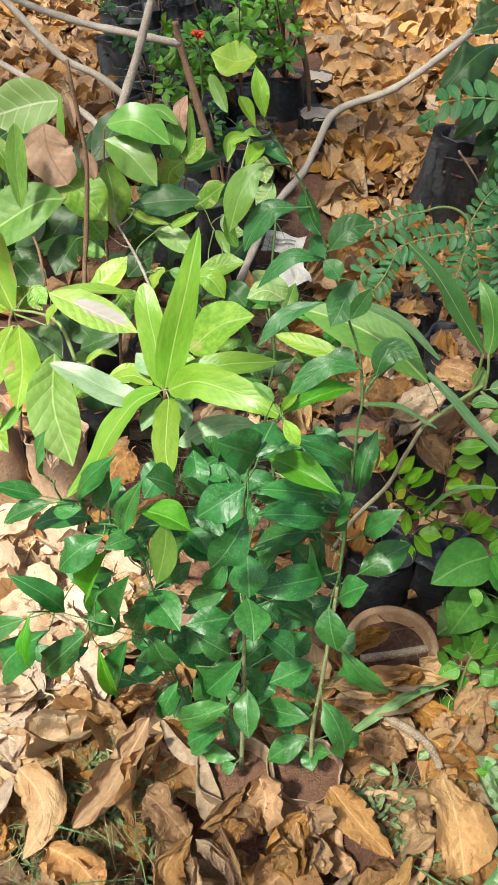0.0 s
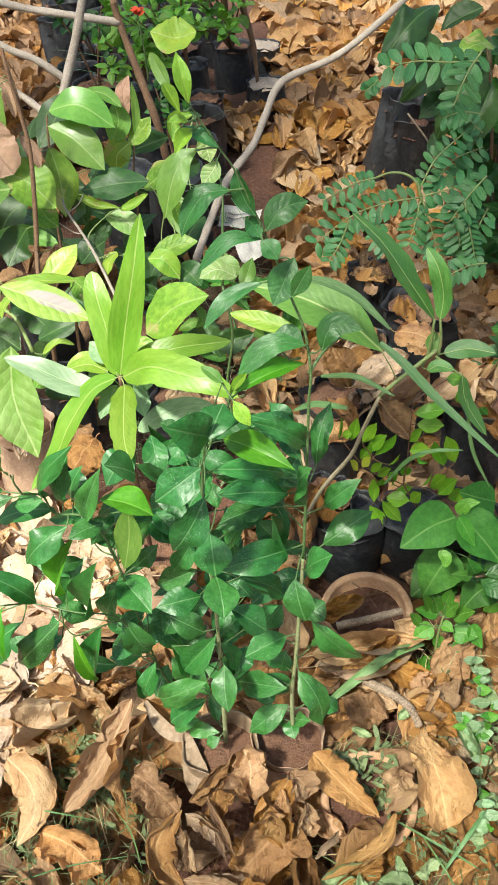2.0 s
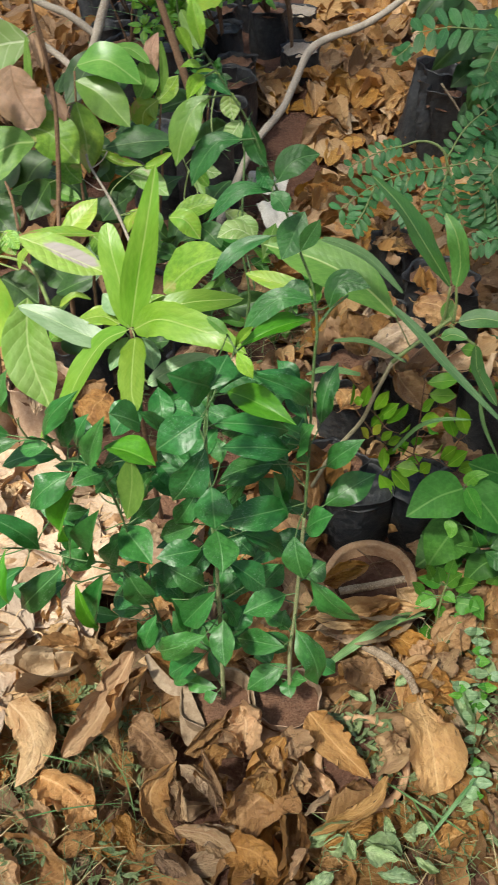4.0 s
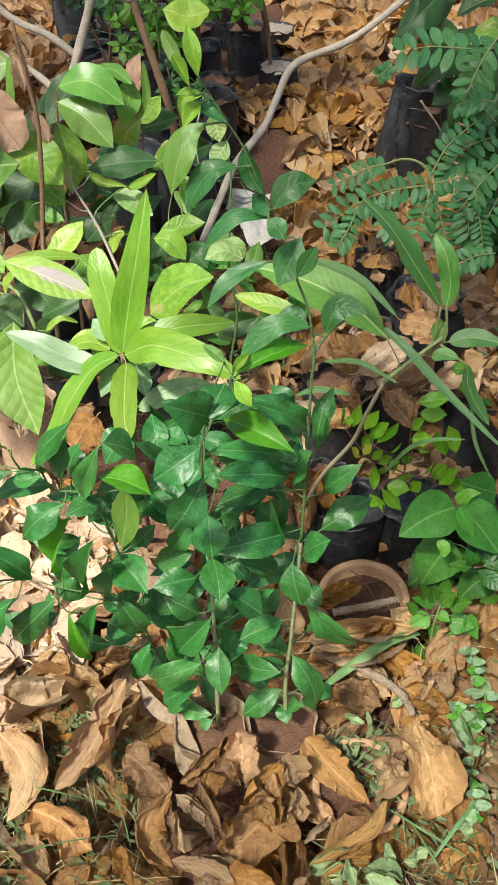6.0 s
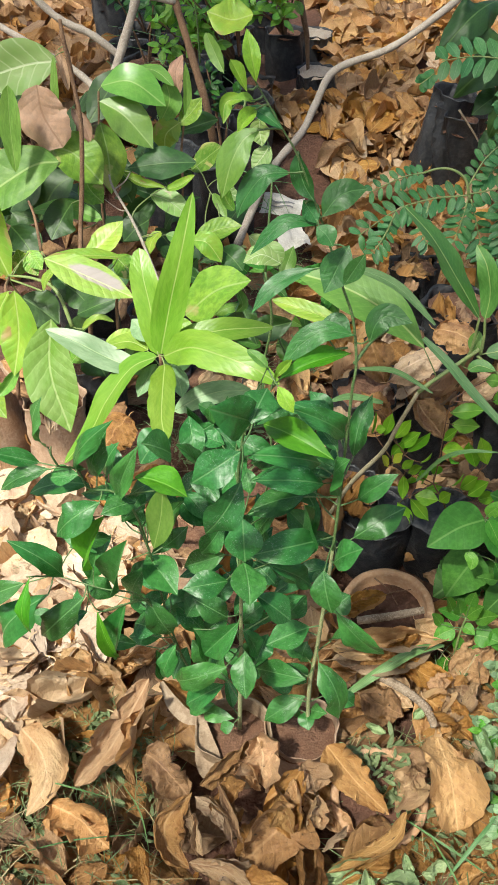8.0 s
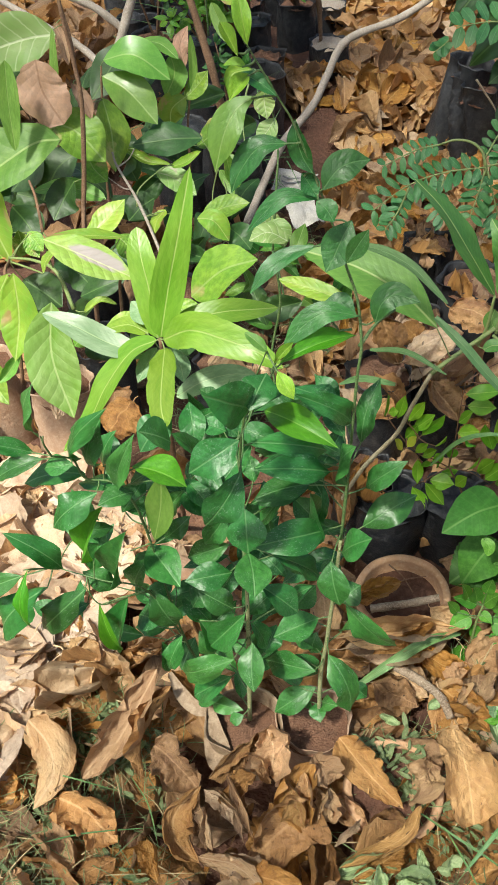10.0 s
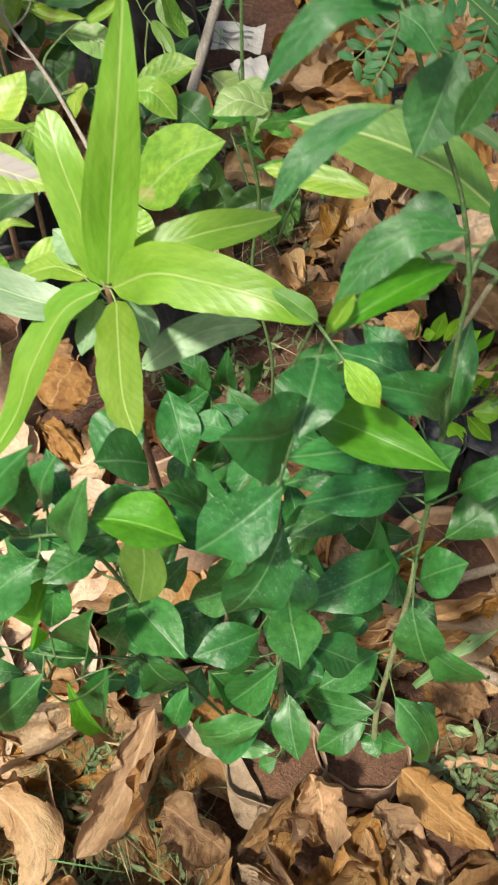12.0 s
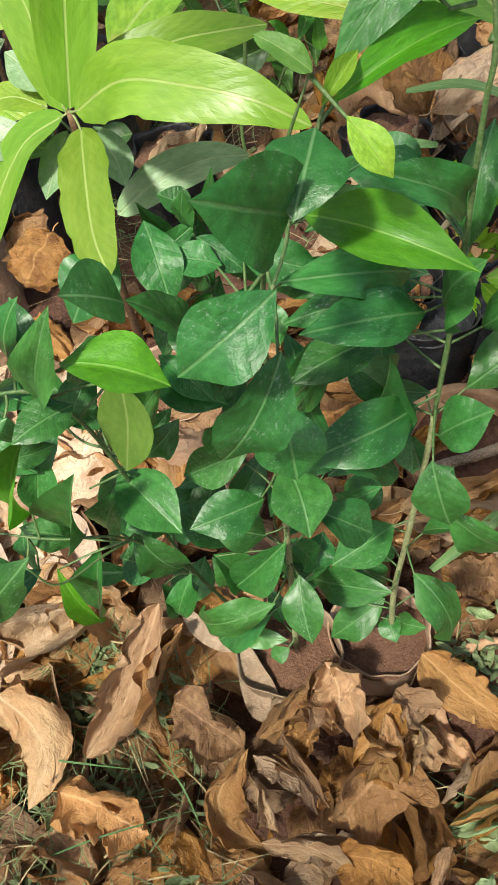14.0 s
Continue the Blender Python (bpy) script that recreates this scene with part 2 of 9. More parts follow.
GREEN["olive"] = leaf_material("olive_leaf", (0.14, 0.32, 0.05), (0.19, 0.37, 0.07), (0.34, 0.46, 0.15), 0.42, 10, 0.25, side_mix=0.06, quilted=0.06, relief=0.0018)
GREEN["broad"] = leaf_material("broad_leaf_yellow", (0.31, 0.47, 0.050), (0.19, 0.39, 0.038), (0.52, 0.62, 0.22), 0.42, 9, 0.30, patch=(0.36, 0.27, 0.10), patch_amount=0.62, quilted=0.28, mottle=0.3, relief=0.0028, side_mix=0.12, gloss=0.10)
GREEN["broadgreen"] = leaf_material("broad_leaf_green", (0.135, 0.315, 0.030), (0.235, 0.410, 0.050), (0.40, 0.53, 0.20), 0.40, 9, 0.30, patch=(0.40, 0.40, 0.14), patch_amount=0.58, quilted=0.4, mottle=0.34, relief=0.0024, side_mix=0.10, gloss=0.06)
# deep leaf green that also holds the shade of gaps among the saplings
GREEN["broaddark"] = leaf_material("broad_leaf_dark_and_shaded", (0.022, 0.078, 0.014), (0.040, 0.115, 0.020), (0.13, 0.24, 0.07), 0.45, 9, 0.2, dusty=0.04, quilted=0.12, mottle=0.3, relief=0.0024, side_mix=0.1)
GREEN["broadpale"] = leaf_material("broad_leaf_pale", (0.32, 0.45, 0.15), (0.23, 0.39, 0.095), (0.60, 0.66, 0.44), 0.42, 6, 0.24, patch=(0.46, 0.46, 0.28), patch_amount=0.64, quilted=0.5, mottle=0.25, relief=0.0028, side_mix=0.55)
GREEN["broadpatch"] = leaf_material("broad_leaf_blighted", (0.28, 0.42, 0.07), (0.20, 0.36, 0.05), (0.5, 0.55, 0.25), 0.55, 9, 0.14, patch=(0.315, 0.28, 0.262), patch_amount=0.48, quilted=0.5, mottle=0.5, relief=0.0028, side_mix=0.1, patch_at=(0.42, 0.60))
GREEN["broadblight"] = leaf_material("broad_leaf_scorched", (0.125, 0.290, 0.035), (0.200, 0.370, 0.055), (0.40, 0.52, 0.20), 0.5, 9, 0.2, patch=(0.50, 0.42, 0.34), patch_amount=0.6, quilted=0.3, mottle=0.4, relief=0.0026, side_mix=0.1, patch_at=(0.55, 0.78))
GREEN["broadmottle"] = leaf_material("broad_leaf_mottled", (0.235, 0.420, 0.060), (0.330, 0.480, 0.140), (0.50, 0.62, 0.28), 0.40, 8, 0.28, patch=(0.42, 0.50, 0.24), patch_amount=0.56, quilted=0.55, mottle=0.3, relief=0.003, side_mix=0.28, gloss=0.08)
GREEN["broadbrown"] = leaf_material("broad_leaf_withered", (0.55, 0.36, 0.25), (0.44, 0.27, 0.17), (0.27, 0.15, 0.09), 0.6, 8, 0.15, quilted=0.25, mottle=0.5, relief=0.003, side_mix=0.12)
GREEN["weedleaf"] = leaf_material("weed_leaf", (0.038, 0.150, 0.020), (0.060, 0.195, 0.028), (0.17, 0.33, 0.09), 0.50, 7, 0.2, relief=0.0010, side_mix=0.16, quilted=0.15, shine=0.22)
GREEN["weedlight"] = leaf_material("weed_leaf_light", (0.080, 0.270, 0.026), (0.115, 0.330, 0.042), (0.26, 0.44, 0.12), 0.45, 7, 0.25, relief=0.0012, side_mix=0.2, quilted=0.2, shine=0.35)
GREEN["pinna"] = leaf_material("pinnate_leaflet", (0.130, 0.350, 0.016), (0.185, 0.410, 0.026), (0.34, 0.52, 0.10), 0.42, 5, 0.28, relief=0.0005, quilted=0.1, side_mix=0.05, mottle=0.2)
GREEN["pinnayellow"] = leaf_material("pinnate_leaflet_yellow", (0.42, 0.42, 0.04), (0.34, 0.42, 0.04), (0.5, 0.5, 0.15), 0.45, 5, 0.28, relief=0.0005, quilted=0.1, side_mix=0.05)
GREEN["fern"] = leaf_material("feathery_leaflet", (0.042, 0.165, 0.045), (0.068, 0.220, 0.062), (0.15, 0.32, 0.15), 0.45, 4, 0.2, shine=0.4, relief=0.0004, quilted=0.1, side_mix=0.05)
GREEN["shrub"] = leaf_material("shrub_leaf", (0.110, 0.330, 0.035), (0.210, 0.440, 0.040), (0.30, 0.45, 0.12), 0.36, 5, 0.25, relief=0.0008, quilted=0.1, side_mix=0.08)
GREEN["glossy"] = leaf_material("glossy_oval_leaf", (0.120, 0.310, 0.040), (0.180, 0.375, 0.060), (0.36, 0.50, 0.18), 0.36, 9, 0.25, quilted=0.12, mottle=0.2, relief=0.0018, side_mix=0.12, gloss=0.1)
GREEN["shrubdark"] = leaf_material("shrub_leaf_dark", (0.022, 0.090, 0.018), (0.042, 0.135, 0.026), (0.10, 0.20, 0.06), 0.36, 6, 0.15)
GREEN["wisp"] = leaf_material("wilted_wisp", (0.150, 0.225, 0.090), (0.220, 0.280, 0.130), (0.30, 0.36, 0.20), 0.55, 4, 0.2)
GREEN["grass"] = leaf_material("grass_blade", (0.105, 0.235, 0.075), (0.150, 0.285, 0.105), (0.24, 0.40, 0.17), 0.42, 2, 0.22)
DRY = {}
DRY["dry"] = dry_material("dry_leaf_tan", (0.49, 0.292, 0.115), (0.40, 0.208, 0.072), (0.26, 0.108, 0.036), (0.66, 0.44, 0.22))
DRY["drypink"] = dry_material("dry_leaf_pale", (0.59, 0.425, 0.250), (0.50, 0.335, 0.180), (0.34, 0.180, 0.090), (0.70, 0.52, 0.34))
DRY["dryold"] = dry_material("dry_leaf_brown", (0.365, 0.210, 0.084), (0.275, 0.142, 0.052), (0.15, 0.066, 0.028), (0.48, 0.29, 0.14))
# pale dry leaf brightened further to carry the sun patch at the left
PRESSED = dry_material("dry_leaf_sunlit", (0.66, 0.50, 0.35), (0.56, 0.405, 0.265), (0.38, 0.22, 0.125), (0.74, 0.58, 0.43))
DRY["wilt"] = leaf_material("wilted_leaf", (0.27, 0.40, 0.18), (0.36, 0.46, 0.25), (0.44, 0.52, 0.30), 0.55, 7, 0.2, side_mix=0.1, vein_mix=0.4, relief=0.002)
DRY["drygold"] = dry_material("dry_leaf_golden", (0.51, 0.305, 0.102), (0.42, 0.232, 0.072), (0.27, 0.115, 0.036), (0.64, 0.43, 0.19))
SOIL = rough_material("red_soil", (0.215, 0.105, 0.060), (0.13, 0.062, 0.036), (0.30, 0.170, 0.105), 30.0, 0.95, 0.016)
GROUND = rough_material("ground_soil", (0.135, 0.058, 0.035), (0.075, 0.036, 0.023), (0.185, 0.100, 0.064), 12.0, 0.95, 0.02)
CLAY = rough_material("fired_clay", (0.52, 0.315, 0.175), (0.43, 0.240, 0.125), (0.58, 0.40, 0.26), 18.0, 0.85, 0.003)
TAN_FILM = rough_material("dusty_bag_film", (0.44, 0.295, 0.200), (0.33, 0.205, 0.130), (0.52, 0.39, 0.28), 14.0, 0.6, 0.004)
SOILED_FILM = rough_material("soiled_bag_film", (0.29, 0.205, 0.130), (0.20, 0.135, 0.080), (0.38, 0.29, 0.20), 14.0, 0.6, 0.004)
BLACK_FILM = rough_material("black_bag_film", (0.014, 0.016, 0.020), (0.036, 0.038, 0.044), (0.060, 0.060, 0.060), 7.0, 0.40, 0.006)
BARK = rough_material("grey_bark", (0.37, 0.315, 0.26), (0.27, 0.225, 0.18), (0.47, 0.415, 0.35), 30.0, 0.85, 0.002)
WEATHERED = rough_material("weathered_stick", (0.33, 0.245, 0.165), (0.14, 0.095, 0.060), (0.47, 0.385, 0.29), 40.0, 0.9, 0.006)
BROWN_BARK = rough_material("brown_bark", (0.19, 0.105, 0.055), (0.13, 0.072, 0.040), (0.28, 0.18, 0.11), 30.0, 0.85, 0.002)
GREEN_STEM = rough_material("green_stem", (0.055, 0.130, 0.035), (0.080, 0.160, 0.045), (0.20, 0.25, 0.11), 40.0, 0.5, 0.001)
CORKY_STEM = rough_material("corky_stem", (0.30, 0.31, 0.14), (0.17, 0.24, 0.08), (0.46, 0.44, 0.28), 60.0, 0.7, 0.002)
PALE_STEM = rough_material("pale_woody_stem", (0.36, 0.315, 0.200), (0.25, 0.225, 0.125), (0.47, 0.42, 0.30), 60.0, 0.75, 0.002)
LIME_STEM = rough_material("lime_stem", (0.19, 0.27, 0.08), (0.15, 0.22, 0.07), (0.28, 0.30, 0.13), 40.0, 0.5, 0.001)
RED_STEM = rough_material("red_stem", (0.16, 0.065, 0.035), (0.11, 0.055, 0.030), (0.20, 0.12, 0.06), 40.0, 0.5, 0.001)
PETAL = rough_material("red_petal", (0.80, 0.050, 0.020), (0.75, 0.10, 0.03), (0.85, 0.20, 0.06), 40.0, 0.5, 0.001)
STONE = rough_material("pale_crust", (0.40, 0.33, 0.26), (0.30, 0.23, 0.17), (0.50, 0.44, 0.37), 30.0, 0.9, 0.004)
PAPER = rough_material("weathered_paper", (0.55, 0.525, 0.49), (0.42, 0.39, 0.34), (0.64, 0.61, 0.57), 20.0, 0.75, 0.002)
INK = rough_material("faded_print", (0.16, 0.16, 0.17), (0.22, 0.22, 0.23), (0.30, 0.30, 0.30), 30.0, 0.8, 0.001)
HAY = rough_material("dry_straw", (0.42, 0.33, 0.17), (0.34, 0.26, 0.12), (0.50, 0.42, 0.25), 30.0, 0.7, 0.001)


# ---- helpers for meshes ----
NORMALS = {"f": (0, -0.55, 0.83), "u": (0, -0.2, 0.98), "v": (0, -0.9, 0.44), "l": (-0.5, -0.45, 0.74), "r": (0.5, -0.45, 0.74),
           "g": (0, -0.15, 0.99), "h": (0.35, -0.35, 0.87), "k": (-0.35, -0.4, 0.85), "w": (0, -0.75, 0.66)}


def mesh_from(name, verts, faces, material, uvs=None, smooth=True):
    me = bpy.data.meshes.new(name)
    me.from_pydata([tuple(v) for v in verts], [], faces)
    if uvs is not None:
        lay = me.uv_layers.new(name="UVMap")
        flat = np.array([uvs[l.vertex_index] for l in me.loops], dtype=np.float32).ravel()
        lay.data.foreach_set("uv", flat)
    if material is not None:
        me.materials.append(material)
    if smooth:
        me.shade_smooth()
    me.update()
    return me


def part(name, me, parent, m=None, label=""):
    """Links a mesh (in world coordinates, or posed by m) under a thing or a part."""
    ob = new(name, me)
    ob.parent = parent
    ob.matrix_parent_inverse = Matrix.Translation(-parent.location) if parent.parent is None else Matrix()
    if m is not None:
        ob.matrix_basis = m
    return tagged(ob, label) if label else ob


def thing(name, at, label, category, group="", kind=""):
    e = new(name)
    e.empty_display_size = 0.05
    e.location = at
    return tagged(e, label, category, group, kind)


def width_at(shape, t):
    s = math.sin(math.pi * min(max(t, 0.0), 1.0))
    if shape == "ellipse":
        return (math.sin(math.pi * t ** 0.92)) ** 0.85 * (1 - 0.25 * t ** 6)
    tip = min(max((t - 0.74) / 0.26, 0.0), 1.0)
    if shape == "pointed":
        return max(0.0, math.sin(math.pi * t ** 0.99)) ** 0.98 * (1 - 0.22 * tip * tip * (3 - 2 * tip) * (1 - 0.3 * tip))
    if shape == "oval":
        return (math.sin(math.pi * t ** 0.96)) ** 0.76 * (1 - 0.30 * tip * tip * (3 - 2 * tip))
    if shape == "lance":
        return (math.sin(math.pi * t ** 0.85)) ** 0.62
    if shape == "obovate":
        return max(0.0, math.sin(math.pi * t ** 1.06)) ** 0.88 * (1 - 0.25 * t ** 5)
    if shape == "ovate":
        return max(0.0, math.sin(math.pi * t ** 0.62)) ** 0.85
    if shape == "oblong":
        return s ** 0.42
    return (1 - t ** 2.5) * min(1.0, 0.35 + 6 * t)          # blade


def leaf_mesh(name, shape, material, seed, nu=4, nv=9, arch=0.10, fold=0.10, wave=0.02, curl=0.0, twist=0.0, tooth=0.0, ragged=0.0, quilt=0.0):
    """A unit leaf: length 1 along y from its base, width 1 along x, face up. Base and tip stay on the axis; between them it arches."""
    rg = random.Random(seed)
    ph = rg.uniform(0, 6.28)
    verts, uvs, faces = [], [], []
    for j in range(nv + 1):
        t = j / nv
        wd = width_at(shape, t)
        for i in range(-nu, nu + 1):
            a = i / nu
            w = wd * 0.5
            if tooth and abs(i) == nu:
                w *= 1 + tooth * (1 if j % 2 else -1)
            if ragged and abs(i) == nu:
                w *= 1 - ragged * rg.random()
            x = a * w
            cw = curl * (a * a) * wd * 0.5
            z = arch * 4 * t * (1 - t) + fold * abs(x) - cw
            z += wave * math.sin(ph + 9 * t + (2.0 if a > 0 else 0.0)) * abs(a) ** 1.5 * wd
            z += 0.5 * wave * math.sin(ph * 2 + 17 * t + 3 * a) * abs(a) * wd
            z += quilt * (abs(math.sin(math.pi * 6.5 * (t - 0.20 * abs(a)))) - 0.6) * abs(a) ** 0.7 * wd
            if quilt:
                z += 0.10 * noise.noise((seed * 3.1 + a * 1.3, t * 2.4, 0.5)) * (0.3 + abs(a)) * wd
            an = twist * (t - 0.5)
            verts.append((x * math.cos(an) - z * math.sin(an) * 0.3, t, z + x * math.sin(an)))
            uvs.append((a * 0.5 * max(wd, 0.05) + 0.5, t))
    k = 2 * nu + 1
    for j in range(nv):
        for i in range(2 * nu):
            p = j * k + i
            faces.append((p, p + 1, p + 1 + k, p + k))
    return mesh_from(name, verts, faces, material, uvs)


SHAPES = {"citrus": ("pointed", 0.10, 0.17, 0.035), "citruslit": ("pointed", 0.11, 0.17, 0.035), "citrusnew": ("pointed", 0.12, 0.34, 0.02), "limetip": ("pointed", 0.14, 0.30, 0.03),
          "mango": ("lance", 0.10, 0.20, 0.045), "mangodull": ("lance", 0.09, 0.15, 0.04), "maturelit": ("lance", 0.08, 0.14, 0.03), "mature": ("lance", 0.10, 0.18, 0.03), "olive": ("lance", 0.08, 0.2, 0.03),
          "broad": ("oval", 0.14, 0.16, 0.06), "broadgreen": ("oval", 0.14, 0.18, 0.05), "broaddark": ("oval", 0.14, 0.16, 0.05), "broadpale": ("oval", 0.12, 0.14, 0.05),
          "broadpatch": ("oval", 0.10, 0.06, 0.05), "broadbrown": ("oval", 0.08, -0.10, 0.08), "weedleaf": ("ovate", 0.08, 0.12, 0.04),
          "weedlight": ("ovate", 0.08, 0.14, 0.04), "pinna": ("ellipse", 0.08, 0.2, 0.02), "pinnayellow": ("ellipse", 0.08, 0.2, 0.02), "fern": ("oblong", 0.04, 0.1, 0.0),
          "glossy": ("pointed", 0.12, 0.16, 0.03), "shrubdark": ("ellipse", 0.06, 0.2, 0.02), "shrub": ("ellipse", 0.06, 0.2, 0.02)}
VARIANTS = {}
for kind, (shape, arch, fold, wave) in SHAPES.items():
    small = kind in ("fern", "shrub", "shrubdark", "pinna", "pinnayellow")
    nu, nv = (1, 5) if kind in ("fern", "shrub", "shrubdark") else (2, 6) if small else (4, 14) if shape in ("lance", "oblong") and not small else (5, 30) if shape == "oval" else (4, 12) if shape == "pointed" else (3, 9)
    tooth = 0.035 if shape == "ovate" else 0.0
    VARIANTS[kind] = [leaf_mesh(kind + "_leaf", shape, GREEN[kind], 10 + k, nu, 24 if tooth else nv, arch * (0.5 + 0.4 * k), fold * (1.5 - 0.45 * k),
                                wave * (0.6 + 0.5 * k), 0.12 * (k % 2), (0.12 if kind.startswith("m") else 0.18 if shape == "oval" else 0.10 if shape in ("pointed", "lance") else 0.30) * (k - 1.5), tooth, 0.14 if kind in ("broadpatch", "broadbrown") else 0.16 if kind == "mangoblunt" else 0.03 if shape == "oval" else 0.0, 0.035 if shape == "oval" else 0.0) for k in range(4)]


def leaf_pose(b, q, w, normal, rg, jitter=0.18):
    b, q = Vector(b), Vector(q)
    y = q - b
    length = max(y.length, 0.004)
    y.normalize()
    n = Vector(NORMALS[normal]) + Vector((rg.gauss(0, jitter), rg.gauss(0, jitter), rg.gauss(0, jitter)))
    z = n - y * n.dot(y)
    if z.length < 1e-3:
        z = y.orthogonal()
    z.normalize()
    x = y.cross(z)
    return Matrix(((x.x * w, y.x * length, z.x * length, b.x), (x.y * w, y.y * length, z.y * length, b.y), (x.z * w, y.z * length, z.z * length, b.z), (0, 0, 0, 1)))


def smooth_line(pts, per=6):
    """Catmull-Rom through the points."""
    p = [Vector(v) for v in pts]
    if len(p) < 3:
        return [p[0].lerp(p[-1], i / per) for i in range(per + 1)]
    p = [2 * p[0] - p[1]] + p + [2 * p[-1] - p[-2]]
    out = []
    for i in range(1, len(p) - 2):
        a, b, c, d = p[i - 1:i + 3]
        for k in range(per):
            t = k / per
            out.append(0.5 * (2 * b + (c - a) * t + (2 * a - 5 * b + 4 * c - d) * t * t + (3 * b - a - 3 * c + d) * t ** 3))
    out.append(p[-2])
    return out


def tube(verts, faces, line, r0, r1, sides=8, knobs=0.0, rg=random):
    """Appends a tapered tube along the line."""
    n, start = len(line), len(verts)
    side = None
    for i, p in enumerate(line):
        d = (line[min(i + 1, n - 1)] - line[max(i - 1, 0)]).normalized()
        if side is None:
            side = d.orthogonal().normalized()
        side = (side - d * side.dot(d)).normalized()
        up = d.cross(side)
        r = r0 + (r1 - r0) * i / max(n - 1, 1)
        r *= 1 + knobs * (rg.random() - 0.4)
        for k in range(sides):
            a = 2 * math.pi * k / sides
            rr = r * (1 + 0.5 * knobs * (rg.random() - 0.5))
            verts.append(p + side * (rr * math.cos(a)) + up * (rr * math.sin(a)))
    for i in range(n - 1):
        for k in range(sides):
            a, b = start + i * sides + k, start + i * sides + (k + 1) % sides
            faces.append((a, b, b + sides, a + sides))
    faces.append(tuple(start + k for k in reversed(range(sides))))
    faces.append(tuple(start + (n - 1) * sides + k for k in range(sides)))


class Plant:
    """One sapling: an Empty at its base, one stem mesh with its leaf stalks, and every leaf a part."""

    def __init__(self, name, at, label, category, bark, group="", young=None):
        self.root = thing(name, at, label, category, group)
        self.bark, self.young = bark, young or GREEN_STEM
        self.lines, self.stalks, self.rg = [], [], random.Random(name + label)

    def finish(self):
        for line, r0, r1, material in self.lines_of():
            v, f = [], []
            tube(v, f, line, r0, r1, 8, 0.12, self.rg)
            part("stem", mesh_from("stem", v, f, material), self.root)
        spine = [p for line, *_ in self.lines for p in line]
        for b, d, blade in self.stalks:
            near = min(spine, key=lambda p: (p - b).length + (0.02 if p.z > b.z + 0.02 else 0)) if spine else b - d * 0.02
            gap = (near - b).length
            if gap < 0.004 or gap > 0.07:
                continue
            v, f = [], []
            bow = near.lerp(b, 0.5) + Vector((0, 0, -0.02 * gap)) - d * (0.03 * gap)
            tube(v, f, smooth_line([near, bow, b + d * 0.004], 3), 0.0011, 0.0008, 5, 0.0, self.rg)
            ob = new("leaf_stalk", mesh_from("leaf_stalk", v, f, self.young))
            ob.parent, ob.matrix_parent_inverse = blade, blade.matrix_basis.inverted()

    def lines_of(self):
        return [(l[0], l[1], l[2], l[3] if len(l) > 3 else self.bark) for l in self.lines]


def stem(plant, r0, r1, *pts, material=None):
    plant.lines.append((smooth_line(pts), r0, r1, material or plant.bark))


def leaf(plant, kind, b, q, w, normal="f"):
    rg = plant.rg
    m = leaf_pose(b, q, w * (0.97 if kind[0] == "m" else 1.07 if kind.startswith("citrus") or kind == "limetip" else 1.2 if kind == "pinna" else 1.08), normal, rg, 0.15 if kind.startswith("citrus") else 0.12)
    blade = part("leaf", rg.choice(VARIANTS[kind]), plant.root, m)
    plant.stalks.append((Vector(b), (Vector(q) - Vector(b)).normalized(), blade))


